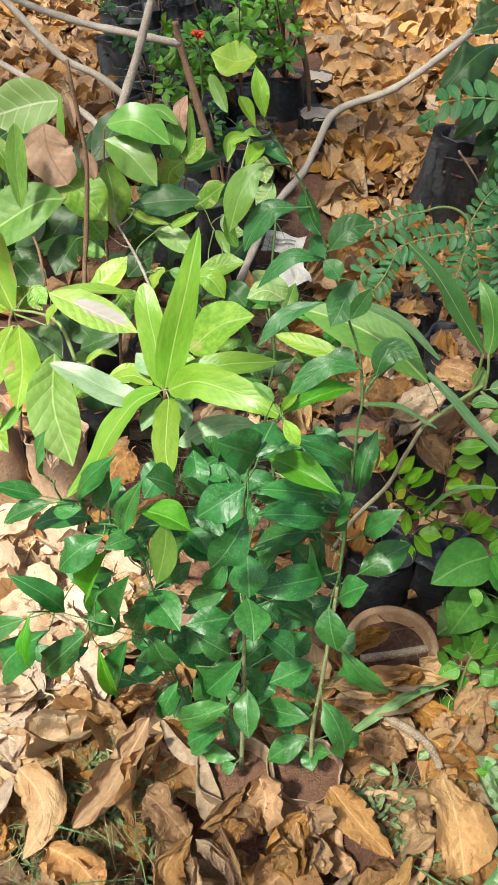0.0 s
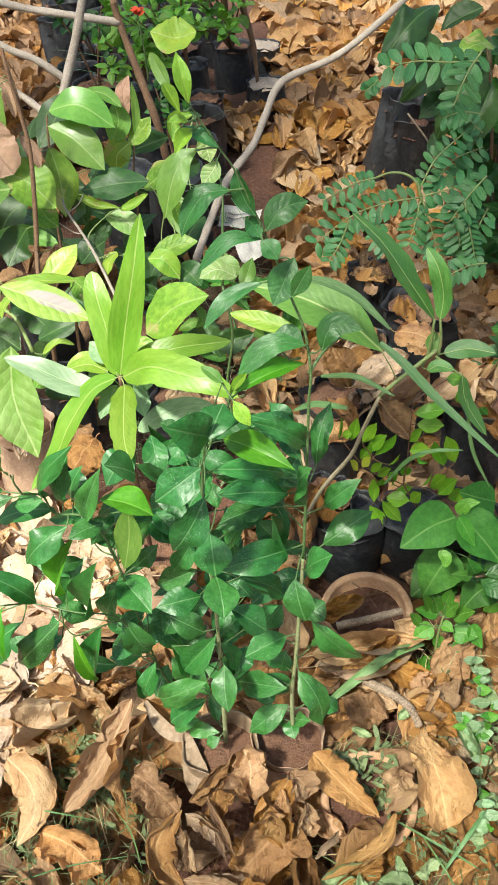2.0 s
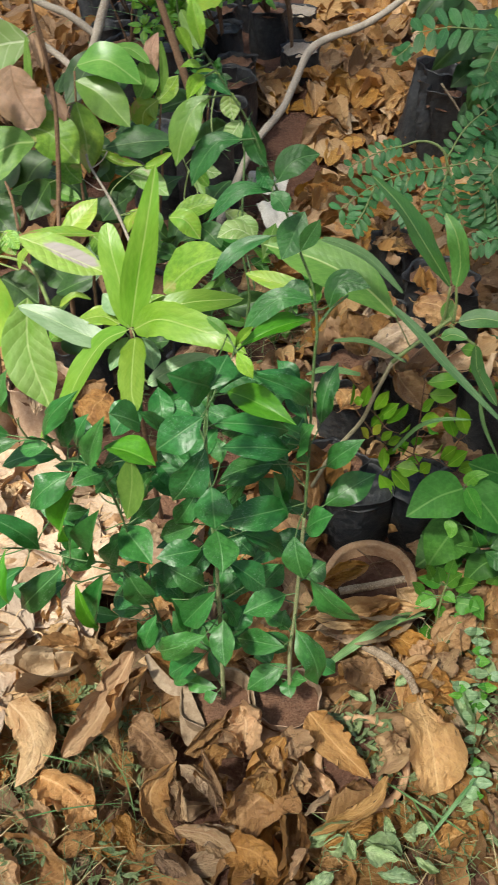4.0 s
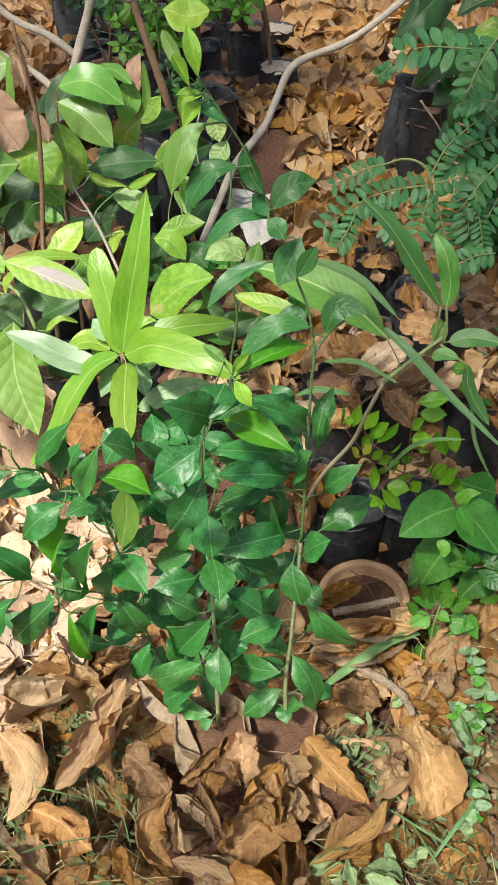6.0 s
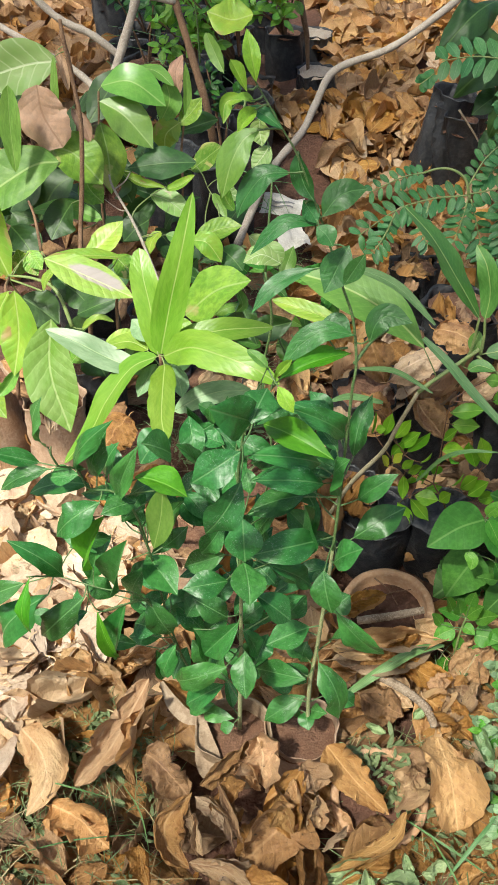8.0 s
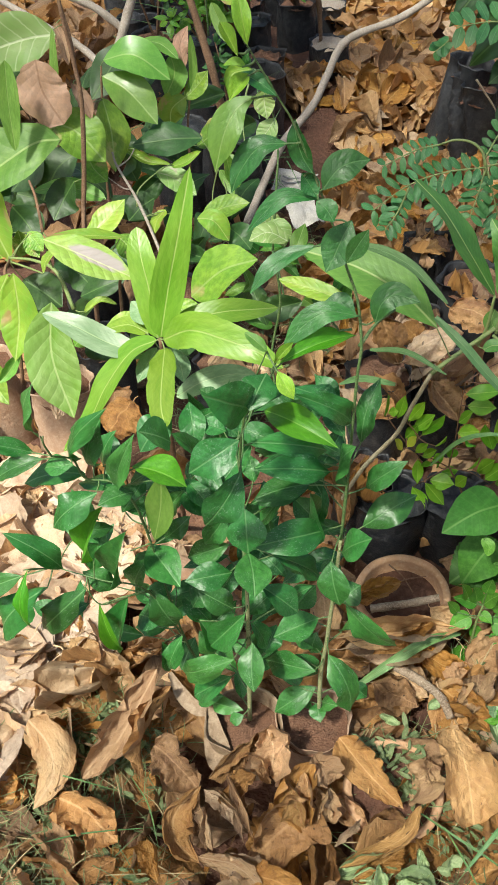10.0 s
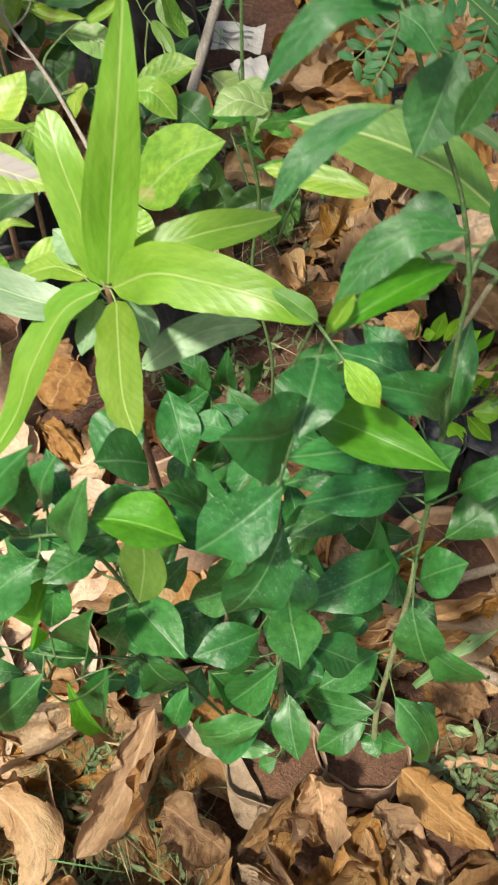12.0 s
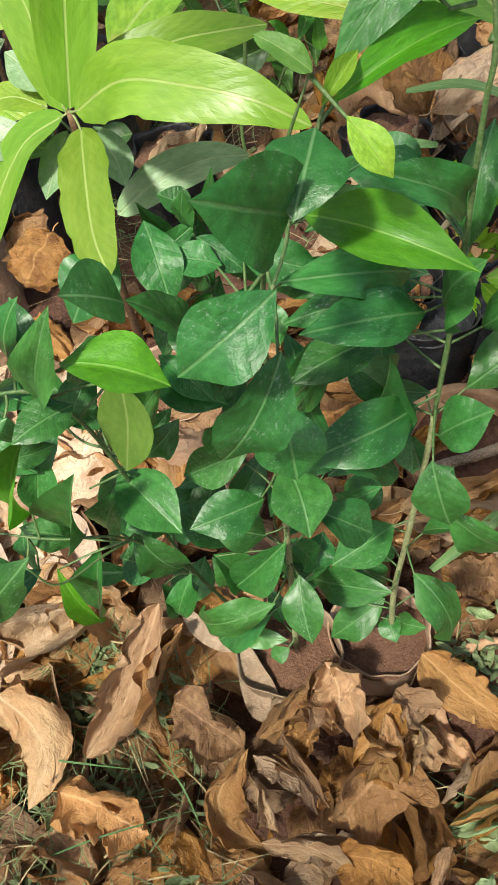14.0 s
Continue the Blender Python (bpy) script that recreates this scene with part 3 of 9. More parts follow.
def bent_mesh(name, material, line, w, normal, shape, seed, nu=5, fold=0.16, wave=0.03, roll=0.0, ragged=0.0, quilt=0.0, tip=1.0, crumple=0.0):
    """A leaf whose midrib follows the line: folded along it, waved at the margin, rolled across by so many radians, with a nibbled edge."""
    rg = random.Random(seed)
    ph, ox = rg.uniform(0, 6.28), rg.uniform(0, 90)
    n = len(line) - 1
    length = sum((line[i + 1] - line[i]).length for i in range(n))
    verts, uvs, faces = [], [], []
    run = 0.0
    for i, p in enumerate(line):
        run += (p - line[i - 1]).length if i else 0.0
        t = run / length
        d = (line[min(i + 1, n)] - line[max(i - 1, 0)]).normalized()
        side = d.cross(normal).normalized()
        up = side.cross(d)
        wd = width_at(shape, t ** tip)
        for k in range(-nu, nu + 1):
            a = k / nu
            half = 0.5 * w * wd
            if ragged and abs(k) == nu:
                half *= 1 - ragged * max(0.0, 1.6 * noise.noise((ox + t * 9, a * 3, 1.0)) + 0.5 * noise.noise((ox + t * 31, a * 3, 4.0)))
            if abs(roll) > 0.01:
                x, z = half * math.sin(roll * a) / roll, half * (1 - math.cos(roll * a)) / roll
            else:
                x, z = half * a, 0.0
            z += fold * abs(x)
            z += w * wd * abs(a) ** 1.5 * wave * (math.sin(ph + 10 * t + (2.1 if a > 0 else 0.0)) + 0.5 * math.sin(2 * ph + 23 * t + 2 * a))
            if quilt:
                z += quilt * w * wd * (abs(math.sin(math.pi * 6.5 * (t - 0.20 * abs(a)))) - 0.6) * abs(a) ** 0.7
                z += 0.10 * w * wd * noise.noise((ox + a * 1.3, t * 2.4, 0.5)) * (0.3 + abs(a))
            if crumple:
                c = noise.noise((ox + a * 1.6, t * 3.2, 2.5)) + 0.6 * noise.noise((ox + a * 4.2, t * 8.0, 3.5)) + 0.35 * (0.5 - abs(noise.noise((ox + a * 3.0, t * 6.0, 6.5))))
                c += 0.9 * (0.30 - abs(noise.noise((ox + a * 2.2, t * 4.5, 8.5)))) + 0.25 * noise.noise((ox + a * 9.0, t * 19.0, 7.5))
                z += crumple * w * wd * c * (0.35 + abs(a))
                z += 1.8 * crumple * w * wd * a ** 4 * (0.5 + 1.4 * noise.noise((ox + t * 4.0, 3.0 if a > 0 else 0.0, 12.5)))
                x += w * wd * abs(a) * crumple * (0.9 * noise.noise((ox + t * 4.0, a * 1.5, 9.5)) + 0.4 * noise.noise((ox + t * 13.0, a * 2.0, 10.5)))
            verts.append(p + side * x + up * z)
            uvs.append((a * 0.5 * max(wd, 0.05) + 0.5, t))
    m = 2 * nu + 1
    for i in range(n):
        for k in range(2 * nu):
            q = i * m + k
            faces.append((q, q + 1, q + 1 + m, q + m))
    return mesh_from(name, verts, faces, material, uvs)


def blade(plant, kind, w, pts, normal="f", shape="lance", fold=0.14, wave=0.03, roll=0.0, ragged=0.0, tip=1.0):
    """One large leaf of a sapling, bent along its own midrib."""
    line = smooth_line(pts, 8)
    quilted = 0.016 if kind.startswith("broad") else 0.0
    n = Vector(NORMALS[normal]) + Vector((plant.rg.gauss(0, 0.08), plant.rg.gauss(0, 0.08), 0))
    me = bent_mesh("leaf", GREEN[kind], line, w * 1.04, n, shape, plant.rg.random(), 5, fold, wave, roll, ragged, quilted, tip)
    ob = part("leaf", me, plant.root)
    plant.stalks.append((line[0], (line[1] - line[0]).normalized(), ob))


def ground_height(x, y):
    h = 0.014 * noise.noise((x * 3.1, y * 3.1, 0.3)) + 0.006 * noise.noise((x * 11, y * 11, 1.7))
    far = min(max((y - 1.5) / 2.0, 0.0), 1.0)
    side = min(max((0.25 - x) / 0.15, 0.0), 1.0)
    mound = min(max((y - 2.72 + 0.22 * side) / 0.4, 0.0), 1.0)
    return h - 0.025 + 0.035 * far + 0.09 * mound * mound * (3 - 2 * mound)


# ---- ground ----
def spaced(lo, hi, dense_lo, dense_hi, step):
    mid = list(np.arange(dense_lo, dense_hi, step))
    out_hi, v, s = [], dense_hi, step
    while v < hi:
        out_hi.append(v)
        s *= 1.35
        v += s
    out_lo, v, s = [], dense_lo - step, step
    while v > lo:
        out_lo.append(v)
        s *= 1.35
        v -= s
    return sorted(out_lo) + mid + out_hi + [hi]


gx, gy = spaced(-60, 60, -1.6, 1.6, 0.03), spaced(-60, 60, 0.2, 5.2, 0.03)
gv = [(x, y, ground_height(x, y) if abs(x) < 4 and -2 < y < 8 else 0.0) for y in gy for x in gx]
gf = [(j * len(gx) + i, j * len(gx) + i + 1, (j + 1) * len(gx) + i + 1, (j + 1) * len(gx) + i) for j in range(len(gy) - 1) for i in range(len(gx) - 1)]
tagged(new("ground", mesh_from("ground", gv, gf, GROUND)), "bare reddish-brown soil under the leaf litter", "ground", kind="structure")


# ---- bags and pots ----
def lathe(profile, seg, wobble=0.0, rg=random, squash=0.0):
    v, f = [], []
    folds = [(rg.randint(2, 9), rg.uniform(0, 6.28), rg.uniform(0.3, 1.0)) for _ in range(5)]
    for j, (r, z) in enumerate(profile):
        for k in range(seg):
            a = 2 * math.pi * k / seg
            d = sum(m * math.sin(n * a + p + 1.3 * n * z * 4) for n, p, m in folds) * wobble
            rr = r * (1 + d + squash * math.cos(2 * a))
            zz = z + 0.35 * r * wobble * math.sin(3 * a + j)
            v.append((rr * math.cos(a), rr * math.sin(a), zz))
    for j in range(len(profile) - 1):
        for k in range(seg):
            a, b = j * seg + k, j * seg + (k + 1) % seg
            f.append((a, b, b + seg, a + seg))
    return v, f


def soil_disc(r, z, rg, lumps=0.009):
    v, f = [(0, 0, z + lumps)], []
    seg, rings = 24, 6
    for j in range(1, rings + 1):
        for k in range(seg):
            a = 2 * math.pi * k / seg
            rr = r * j / rings
            x, y = rr * math.cos(a), rr * math.sin(a)
            v.append((x, y, z + lumps * 1.6 * noise.noise((x * 60 + rg.random(), y * 60, z * 9)) + lumps * (1 - (j / rings) ** 2)))
    for k in range(seg):
        f.append((0, 1 + k, 1 + (k + 1) % seg))
    for j in range(rings - 1):
        for k in range(seg):
            a, b = 1 + j * seg + k, 1 + j * seg + (k + 1) % seg
            f.append((a, a + seg, b + seg, b))
    return v, f


def grow_bag(x, y, r, top, film, label, fill=0.02, flare=0.0, lean=(0, 0), soil=SOIL, seed=1, wobble=0.03, sunk=0.05):
    """A film bag with a folded rim, filled with soil to a little under it."""
    rg = random.Random(seed)
    base = ground_height(x, y) - sunk
    h = top - base
    bag = thing("grow_bag", (x, y, base), label, "plant bag", "plant bags")
    prof = [(0.0, 0.0), (0.86 * r, 0.0), (0.97 * r, 0.012)]
    for k in range(1, 10):
        prof.append((r * (1 + 0.02 * math.sin(k * 2.2) + flare * (k / 9) ** 3), h * k / 9))
    rt = prof[-1][0]
    prof += [(rt * 1.03, h + 0.002), (rt * 1.015, h + 0.004), (rt * 0.97, h - 0.002), (rt * 0.955, h - fill * 1.6)]
    m = pose(x, y, base, lean[0], lean[1], 0)
    v, f = lathe(prof, 40, wobble, rg, 0.03)
    part("bag_film", mesh_from("bag_film", v, f, film), bag, m)
    v, f = soil_disc(rt * 0.98, h - fill, rg)
    part("potting_soil", mesh_from("potting_soil", v, f, soil), bag, m, {SOIL: "reddish-brown crumbly potting soil", STONE: "pale crusted potting soil", GROUND: "dark potting soil"}.get(soil, "black film folded in over the soil"))
    return bag


def clay_pot(x, y, r, top, label, fill, lean=(0, 0), seed=3):
    rg = random.Random(seed)
    base = ground_height(x, y) - 0.06
    h = top - base
    pot = thing("clay_pot", (x, y, base), label, "flower pot", "clay pots")
    t = 0.16 * r
    prof = [(0.0, 0.0), (0.72 * r, 0.0), (0.90 * r, h * 0.75), (0.90 * r, h * 0.78), (0.985 * r, h * 0.80), (r, h * 0.83), (r, h * 0.96), (0.985 * r, h * 0.99), (0.95 * r, h),
            (r - t * 0.8, h), (r - t, h * 0.985), (r - t * 1.05, h * 0.95), (r - t * 1.3, h * 0.5), (r - t * 1.4, h - fill - 0.02)]
    v, f = lathe(prof, 56, 0.004, rg)
    m = pose(x, y, base, lean[0], lean[1], 20)
    part("pot_body", mesh_from("pot_body", v, f, CLAY), pot, m)
    v, f = soil_disc(r - t * 1.1, h - fill, rg, 0.008)
    part("potting_soil", mesh_from("potting_soil", v, f, GROUND), pot, m, "dark reddish potting soil")
    return pot


citrus_bag = grow_bag(-0.017, 0.872, 0.050, 0.088, SOILED_FILM, "soiled tan film grow bag holding a citrus sapling", 0.034, 0.12, seed=5)
grow_bag(0.087, 0.890, 0.051, 0.078, TAN_FILM, "dusty tan film grow bag filled level with red soil", 0.020, 0.06, seed=6)
clay_pot(0.228, 1.150, 0.083, 0.060, "weathered terracotta pot half covered by dry leaves", 0.035, (2, -2), 3)
clay_pot(0.202, 0.836, 0.074, 0.047, "terracotta pot buried to its rim in leaf litter", 0.012, (14, 0), 4)


def film_flap(bag, w, *pts):
    """A torn strip of bag film that curls away from the rim."""
    line = smooth_line(pts, 8)
    v, f = [], []
    for i, p in enumerate(line):
        t = i / (len(line) - 1)
        d = (line[min(i + 1, len(line) - 1)] - line[max(i - 1, 0)]).normalized()
        s = d.cross(Vector((0.2, -0.7, 0.7))).normalized()
        ww = w * (0.15 + math.sin(math.pi * (0.05 + 0.9 * t)))
        for a in (-1, -0.4, 0.3, 1):
            v.append(p + s * (a * ww) + Vector((0, -0.4, 0.6)) * (0.35 * ww * a * a + 0.006 * noise.noise((t * 5, a, w * 90))))
    for i in range(len(line) - 1):
        for k in range(3):
            f.append((4 * i + k, 4 * i + k + 1, 4 * i + k + 5, 4 * i + k + 4))
    part("film_flap", mesh_from("film_flap", v, f, SOILED_FILM), bag, None, "torn curling flap of soiled tan film")


film_flap(citrus_bag, 0.010, (-0.141, 0.936, 0.100), (-0.117, 0.905, 0.090), (-0.088, 0.886, 0.085), (-0.053, 0.887, 0.085))
film_flap(citrus_bag, 0.017, (-0.066, 0.881, 0.085), (-0.057, 0.844, 0.070), (-0.043, 0.817, 0.060), (-0.019, 0.828, 0.060))
TANB = "dusty pinkish-tan grow bag beside a broad-leaved sapling"
grow_bag(-0.615, 1.560, 0.062, 0.185, TAN_FILM, TANB, 0.02, 0.02, (4, -3), seed=7, wobble=0.08)
grow_bag(-0.755, 1.640, 0.060, 0.175, TAN_FILM, TANB, 0.02, 0.02, (3, 2), seed=8, wobble=0.09)
grow_bag(-0.470, 1.500, 0.058, 0.175, TAN_FILM, TANB, 0.02, 0.02, (-3, 3), seed=9, wobble=0.08)
grow_bag(-0.150, 1.215, 0.058, 0.150, TAN_FILM, "dusty brown grow bag under the mango sapling", 0.02, 0.02, (2, 3), seed=10)
BLK = "black film grow bag with wrinkled sides, standing in dry leaves"

def black_bag(x, y, r, top, lx=0, ly=0, soil=SOIL):
    """A black film bag; its wrinkles follow from where it stands."""
    fill = 0.004 if soil is STONE else 0.045 if soil is GROUND else 0.012
    return grow_bag(x, y, r, top, BLACK_FILM, BLK, fill, 0.0, (lx, ly), soil, int(1000 * (x + 2 * y)), 0.085)


black_bag(-0.180, 2.855, 0.058, 0.275)
black_bag(-0.003, 3.169, 0.060, 0.190, 2, 0, soil=STONE)
black_bag(-0.025, 3.503, 0.058, 0.190, 0, 3, soil=STONE)
black_bag(-0.240, 3.05, 0.062, 0.300, soil=BLACK_FILM)
black_bag(0.345, 2.80, 0.060, 0.290, 0, 13, soil=GROUND)
black_bag(0.432, 2.74, 0.064, 0.265, 4, 2, soil=GROUND)
black_bag(-0.19, 2.74, 0.075, 0.28, 3, 0, soil=GROUND)
black_bag(-0.30, 2.62, 0.072, 0.26, soil=GROUND)
black_bag(-0.20, 2.60, 0.058, 0.26, 0, 3, soil=GROUND)
black_bag(0.275, 1.93, 0.052, 0.255)
black_bag(0.370, 1.80, 0.070, 0.250)
black_bag(0.155, 1.330, 0.050, 0.165)
black_bag(0.200, 1.318, 0.064, 0.118, soil=BLACK_FILM)
black_bag(0.318, 1.322, 0.060, 0.120, soil=BLACK_FILM)
black_bag(-0.215, 2.38, 0.075, 0.270, soil=BLACK_FILM)
black_bag(-0.52, 2.95, 0.075, 0.290)
black_bag(-0.36, 2.92, 0.075, 0.300, soil=BLACK_FILM)
black_bag(-0.37, 2.48, 0.070, 0.240, soil=BLACK_FILM)
black_bag(-0.12, 3.35, 0.060, 0.25)
black_bag(-0.30, 3.35, 0.065, 0.25)
bag_rg = random.Random(31)
for row, (y, x0, x1) in enumerate(((3.22, -0.62, -0.30), (3.42, -0.72, -0.42), (3.62, -0.78, -0.18), (3.84, -0.84, -0.22), (4.08, -0.90, -0.24), (4.32, -0.95, -0.26), (4.58, -1.0, -0.28))):
    x = x0 + 0.05 * (row % 2)
    while x < x1:
        black_bag(x + bag_rg.uniform(-0.015, 0.015), y + bag_rg.uniform(-0.03, 0.03), bag_rg.uniform(0.056, 0.068), bag_rg.uniform(0.20, 0.27), bag_rg.uniform(-4, 4), bag_rg.uniform(-4, 4), soil=GROUND)
        x += 0.145
black_bag(-0.47, 1.85, 0.065, 0.22)
black_bag(-0.28, 1.78, 0.065, 0.22)
black_bag(-0.40, 1.62, 0.06, 0.2)
black_bag(0.47, 1.55, 0.065, 0.2)
black_bag(0.41, 1.30, 0.06, 0.14)
black_bag(-0.14, 1.62, 0.06, 0.16)
black_bag(0.175, 1.56, 0.06, 0.20)
black_bag(0.30, 1.58, 0.062, 0.20)
black_bag(0.235, 1.72, 0.06, 0.21)


# ---- dry branches and sticks ----
def branch(name, label, r0, r1, material, *pts, twigs=(), per=8):
    rg = random.Random(label + str(pts[0]))
    v, f = [], []
    tube(v, f, smooth_line(pts, per), r0, r1, 10, 0.16, rg)
    for t in twigs:
        tube(v, f, smooth_line(t[2:], per), t[0], t[1], 8, 0.16, rg)
    ob = new(name, mesh_from(name, v, f, material))
    return tagged(ob, label, "branch" if "branch" in name else "stick")


branch("dry_branch", "long bare grey branch lying across the leaf litter", .0092, .0085, BARK, (-0.129, 1.950, 0.272), (-0.099, 2.050, 0.317), (-0.062, 2.150, 0.366), (-0.002, 2.250, 0.406), (0.027, 2.320, 0.446), (0.070, 2.400, 0.498), (0.204, 2.450, 0.537), (0.333, 2.500, 0.616), (0.466, 2.550, 0.723))
branch("dry_branch", "pale grey branch standing upright among saplings", .010, .008, BARK, (-0.446, 2.020, 0.499), (-0.399, 2.050, 0.601), (-0.355, 2.100, 0.713), (-0.323, 2.120, 0.806), (-0.295, 2.150, 0.891))
branch("dry_branch", "grey-brown branch leaning on another branch", .0085, .0065, BARK, (-0.382, 2.100, 0.630), (-0.443, 2.100, 0.678), (-0.517, 2.100, 0.715), (-0.602, 2.100, 0.807), (-0.658, 2.100, 0.869))
branch("dry_branch", "thin grey branch behind the saplings", .008, .007, BARK, (-0.436, 2.100, 0.548), (-0.507, 2.150, 0.582), (-0.577, 2.150, 0.624), (-0.700, 2.200, 0.669), (-0.756, 2.200, 0.706))
branch("dry_branch", "weathered branch lying level near the shrubs", .0095, .0075, BARK, (-0.315, 2.400, 0.649), (-0.409, 2.380, 0.673), (-0.540, 2.400, 0.690), (-0.657, 2.400, 0.724), (-0.733, 2.400, 0.755))
branch("dry_branch", "brown bare stem rising from a black bag", .011, .008, BROWN_BARK, (-0.231, 2.380, 0.241), (-0.233, 2.360, 0.315), (-0.246, 2.350, 0.424), (-0.282, 2.380, 0.538), (-0.315, 2.400, 0.649), (-0.323, 2.400, 0.699))
branch("dry_branch", "dark upright stem growing from a crusted bag", .005, .017, BROWN_BARK, (-0.028, 3.170, 0.170), (-0.033, 3.170, 0.250), (-0.040, 3.170, 0.320), (-0.069, 3.170, 0.438), (-0.090, 3.175, 0.490), (-0.110, 3.180, 0.560), (-0.135, 3.190, 0.640))
branch("stick", "broken grey stick lying across the clay pot", .0072, .0062, WEATHERED, (0.170, 1.077, 0.105), (0.220, 1.080, 0.120), (0.278, 1.090, 0.132))
branch("stick", "curved grey twig lying on fallen leaves", .008, .006, WEATHERED, (0.206, 0.990, 0.085), (0.245, 0.961, 0.095), (0.278, 0.934, 0.095), (0.294, 0.909, 0.080))
branch("stick", "short thin twig standing in the litter", .003, .002, WEATHERED, (0.408, 2.600, 0.319), (0.469, 2.600, 0.239), (0.517, 2.600, 0.156))
branch("stick", "thin dry twig lying inside the clay pot", .0014, .0009, BROWN_BARK, (0.201, 1.187, 0.080), (0.223, 1.162, 0.085), (0.242, 1.140, 0.070))
branch("stick", "thin dry twig lying inside the clay pot", .0013, .0008, BROWN_BARK, (0.203, 1.141, 0.080), (0.229, 1.155, 0.085), (0.264, 1.168, 0.080))



# ---- saplings ----
M = Plant("mango_sapling", (-0.150, 1.215, 0.13), "young mango sapling with a whorl of bright lime-green leaves", "sapling", BROWN_BARK, "", LIME_STEM)
stem(M, 0.0045, 0.003, (-0.155, 1.200, 0.121), (-0.135, 1.120, 0.310), (-0.125, 1.080, 0.512), (-0.115, 1.060, 0.621), (-0.111, 1.050, 0.680))
blade(M, "mango", 0.038, [(-0.111, 1.050, 0.682), (-0.096, 1.060, 0.750), (-0.078, 1.070, 0.822), (-0.065, 1.090, 0.881)], "v", "lance", tip=0.7, wave=0.06, ragged=0.06)
blade(M, "mango", 0.035, [(-0.116, 1.055, 0.676), (-0.125, 1.080, 0.725), (-0.135, 1.100, 0.761), (-0.142, 1.125, 0.784)], "w", "oblong", wave=0.05)
blade(M, "mango", 0.030, [(-0.110, 1.055, 0.676), (-0.078, 1.060, 0.701), (-0.038, 1.070, 0.708), (-0.005, 1.090, 0.698), (0.022, 1.120, 0.679)], "f", "lance")
blade(M, "mango", 0.042, [(-0.107, 1.045, 0.683), (-0.066, 1.010, 0.727), (-0.027, 0.990, 0.734), (0.010, 0.975, 0.731), (0.042, 0.965, 0.717)], "w", "lance", wave=0.07, ragged=0.14)
blade(M, "mango", 0.044, [(-0.116, 1.050, 0.678), (-0.151, 1.050, 0.657), (-0.183, 1.030, 0.618), (-0.205, 1.010, 0.580), (-0.239, 0.985, 0.544)], "k", "lance", wave=0.03)
blade(M, "mango", 0.033, [(-0.105, 1.040, 0.675), (-0.100, 1.000, 0.678), (-0.094, 0.950, 0.669), (-0.084, 0.920, 0.661)], "w", "oblong", wave=0.07, ragged=0.3)
blade(M, "mangodull", 0.034, [(-0.136, 1.060, 0.644), (-0.184, 1.070, 0.654), (-0.228, 1.080, 0.671), (-0.268, 1.090, 0.680)], "f", "lance")
blade(M, "mangodull", 0.029, [(-0.099, 1.040, 0.596), (-0.067, 1.050, 0.614), (-0.032, 1.060, 0.620), (0.002, 1.050, 0.629)], "f", "lance")
blade(M, "mangodull", 0.024, [(-0.102, 1.060, 0.659), (-0.091, 1.050, 0.636), (-0.085, 1.030, 0.630)], "f", "oval")
blade(M, "mangodull", 0.023, [(-0.120, 1.060, 0.658), (-0.134, 1.050, 0.637), (-0.142, 1.030, 0.626)], "f", "oval")
blade(M, "mangodull", 0.029, [(-0.126, 1.080, 0.678), (-0.147, 1.100, 0.683), (-0.159, 1.110, 0.688)], "f", "oval")
blade(M, "mango", 0.025, [(-0.134, 1.080, 0.663), (-0.161, 1.090, 0.667), (-0.196, 1.090, 0.656)], "u", "lance")
M.finish()
A = Plant("citrus_sapling", (-0.035, 0.885, 0.05), "branching citrus sapling with dark glossy leaves", "sapling", GREEN_STEM, "citrus saplings")
stem(A, 0.0018, 0.0010, (-0.035, 0.890, 0.064), (-0.094, 0.900, 0.254), (-0.107, 0.870, 0.515), (-0.115, 0.860, 0.604), (-0.133, 0.860, 0.636), (-0.161, 0.855, 0.646), (-0.167, 0.850, 0.680), (-0.179, 0.830, 0.705))
stem(A, 0.0014, 0.0007, (-0.094, 0.900, 0.254), (-0.116, 0.850, 0.448), (-0.166, 0.840, 0.480), (-0.223, 0.850, 0.485))
stem(A, 0.0012, 0.0007, (-0.223, 0.850, 0.485), (-0.227, 0.800, 0.550), (-0.235, 0.800, 0.548))
stem(A, 0.0012, 0.0007, (-0.179, 0.830, 0.705), (-0.181, 0.825, 0.727), (-0.177, 0.820, 0.744))
stem(A, 0.0012, 0.0007, (-0.116, 0.850, 0.448), (-0.131, 0.830, 0.467), (-0.156, 0.800, 0.490), (-0.169, 0.800, 0.522))
stem(A, 0.0012, 0.0007, (-0.107, 0.870, 0.515), (-0.107, 0.860, 0.531), (-0.131, 0.860, 0.515))
leaf(A, "citrusnew", (-0.104, 0.845, 0.680), (-0.046, 0.835, 0.664), 0.038, "u")
blade(A, "olive", 0.034, [(-0.074, 0.842, 0.669), (-0.081, 0.845, 0.617), (-0.096, 0.850, 0.552)], "f", "ellipse")
leaf(A, "citrus", (-0.115, 0.881, 0.500), (-0.069, 0.831, 0.490), 0.040, "u")
leaf(A, "citrus", (-0.116, 0.860, 0.439), (-0.091, 0.862, 0.359), 0.037, "f")
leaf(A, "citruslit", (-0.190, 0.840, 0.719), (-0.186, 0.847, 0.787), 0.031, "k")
leaf(A, "citrus", (-0.170, 0.860, 0.666), (-0.114, 0.837, 0.770), 0.024, "f")
leaf(A, "citrus", (-0.155, 0.870, 0.649), (-0.129, 0.854, 0.738), 0.029, "f")
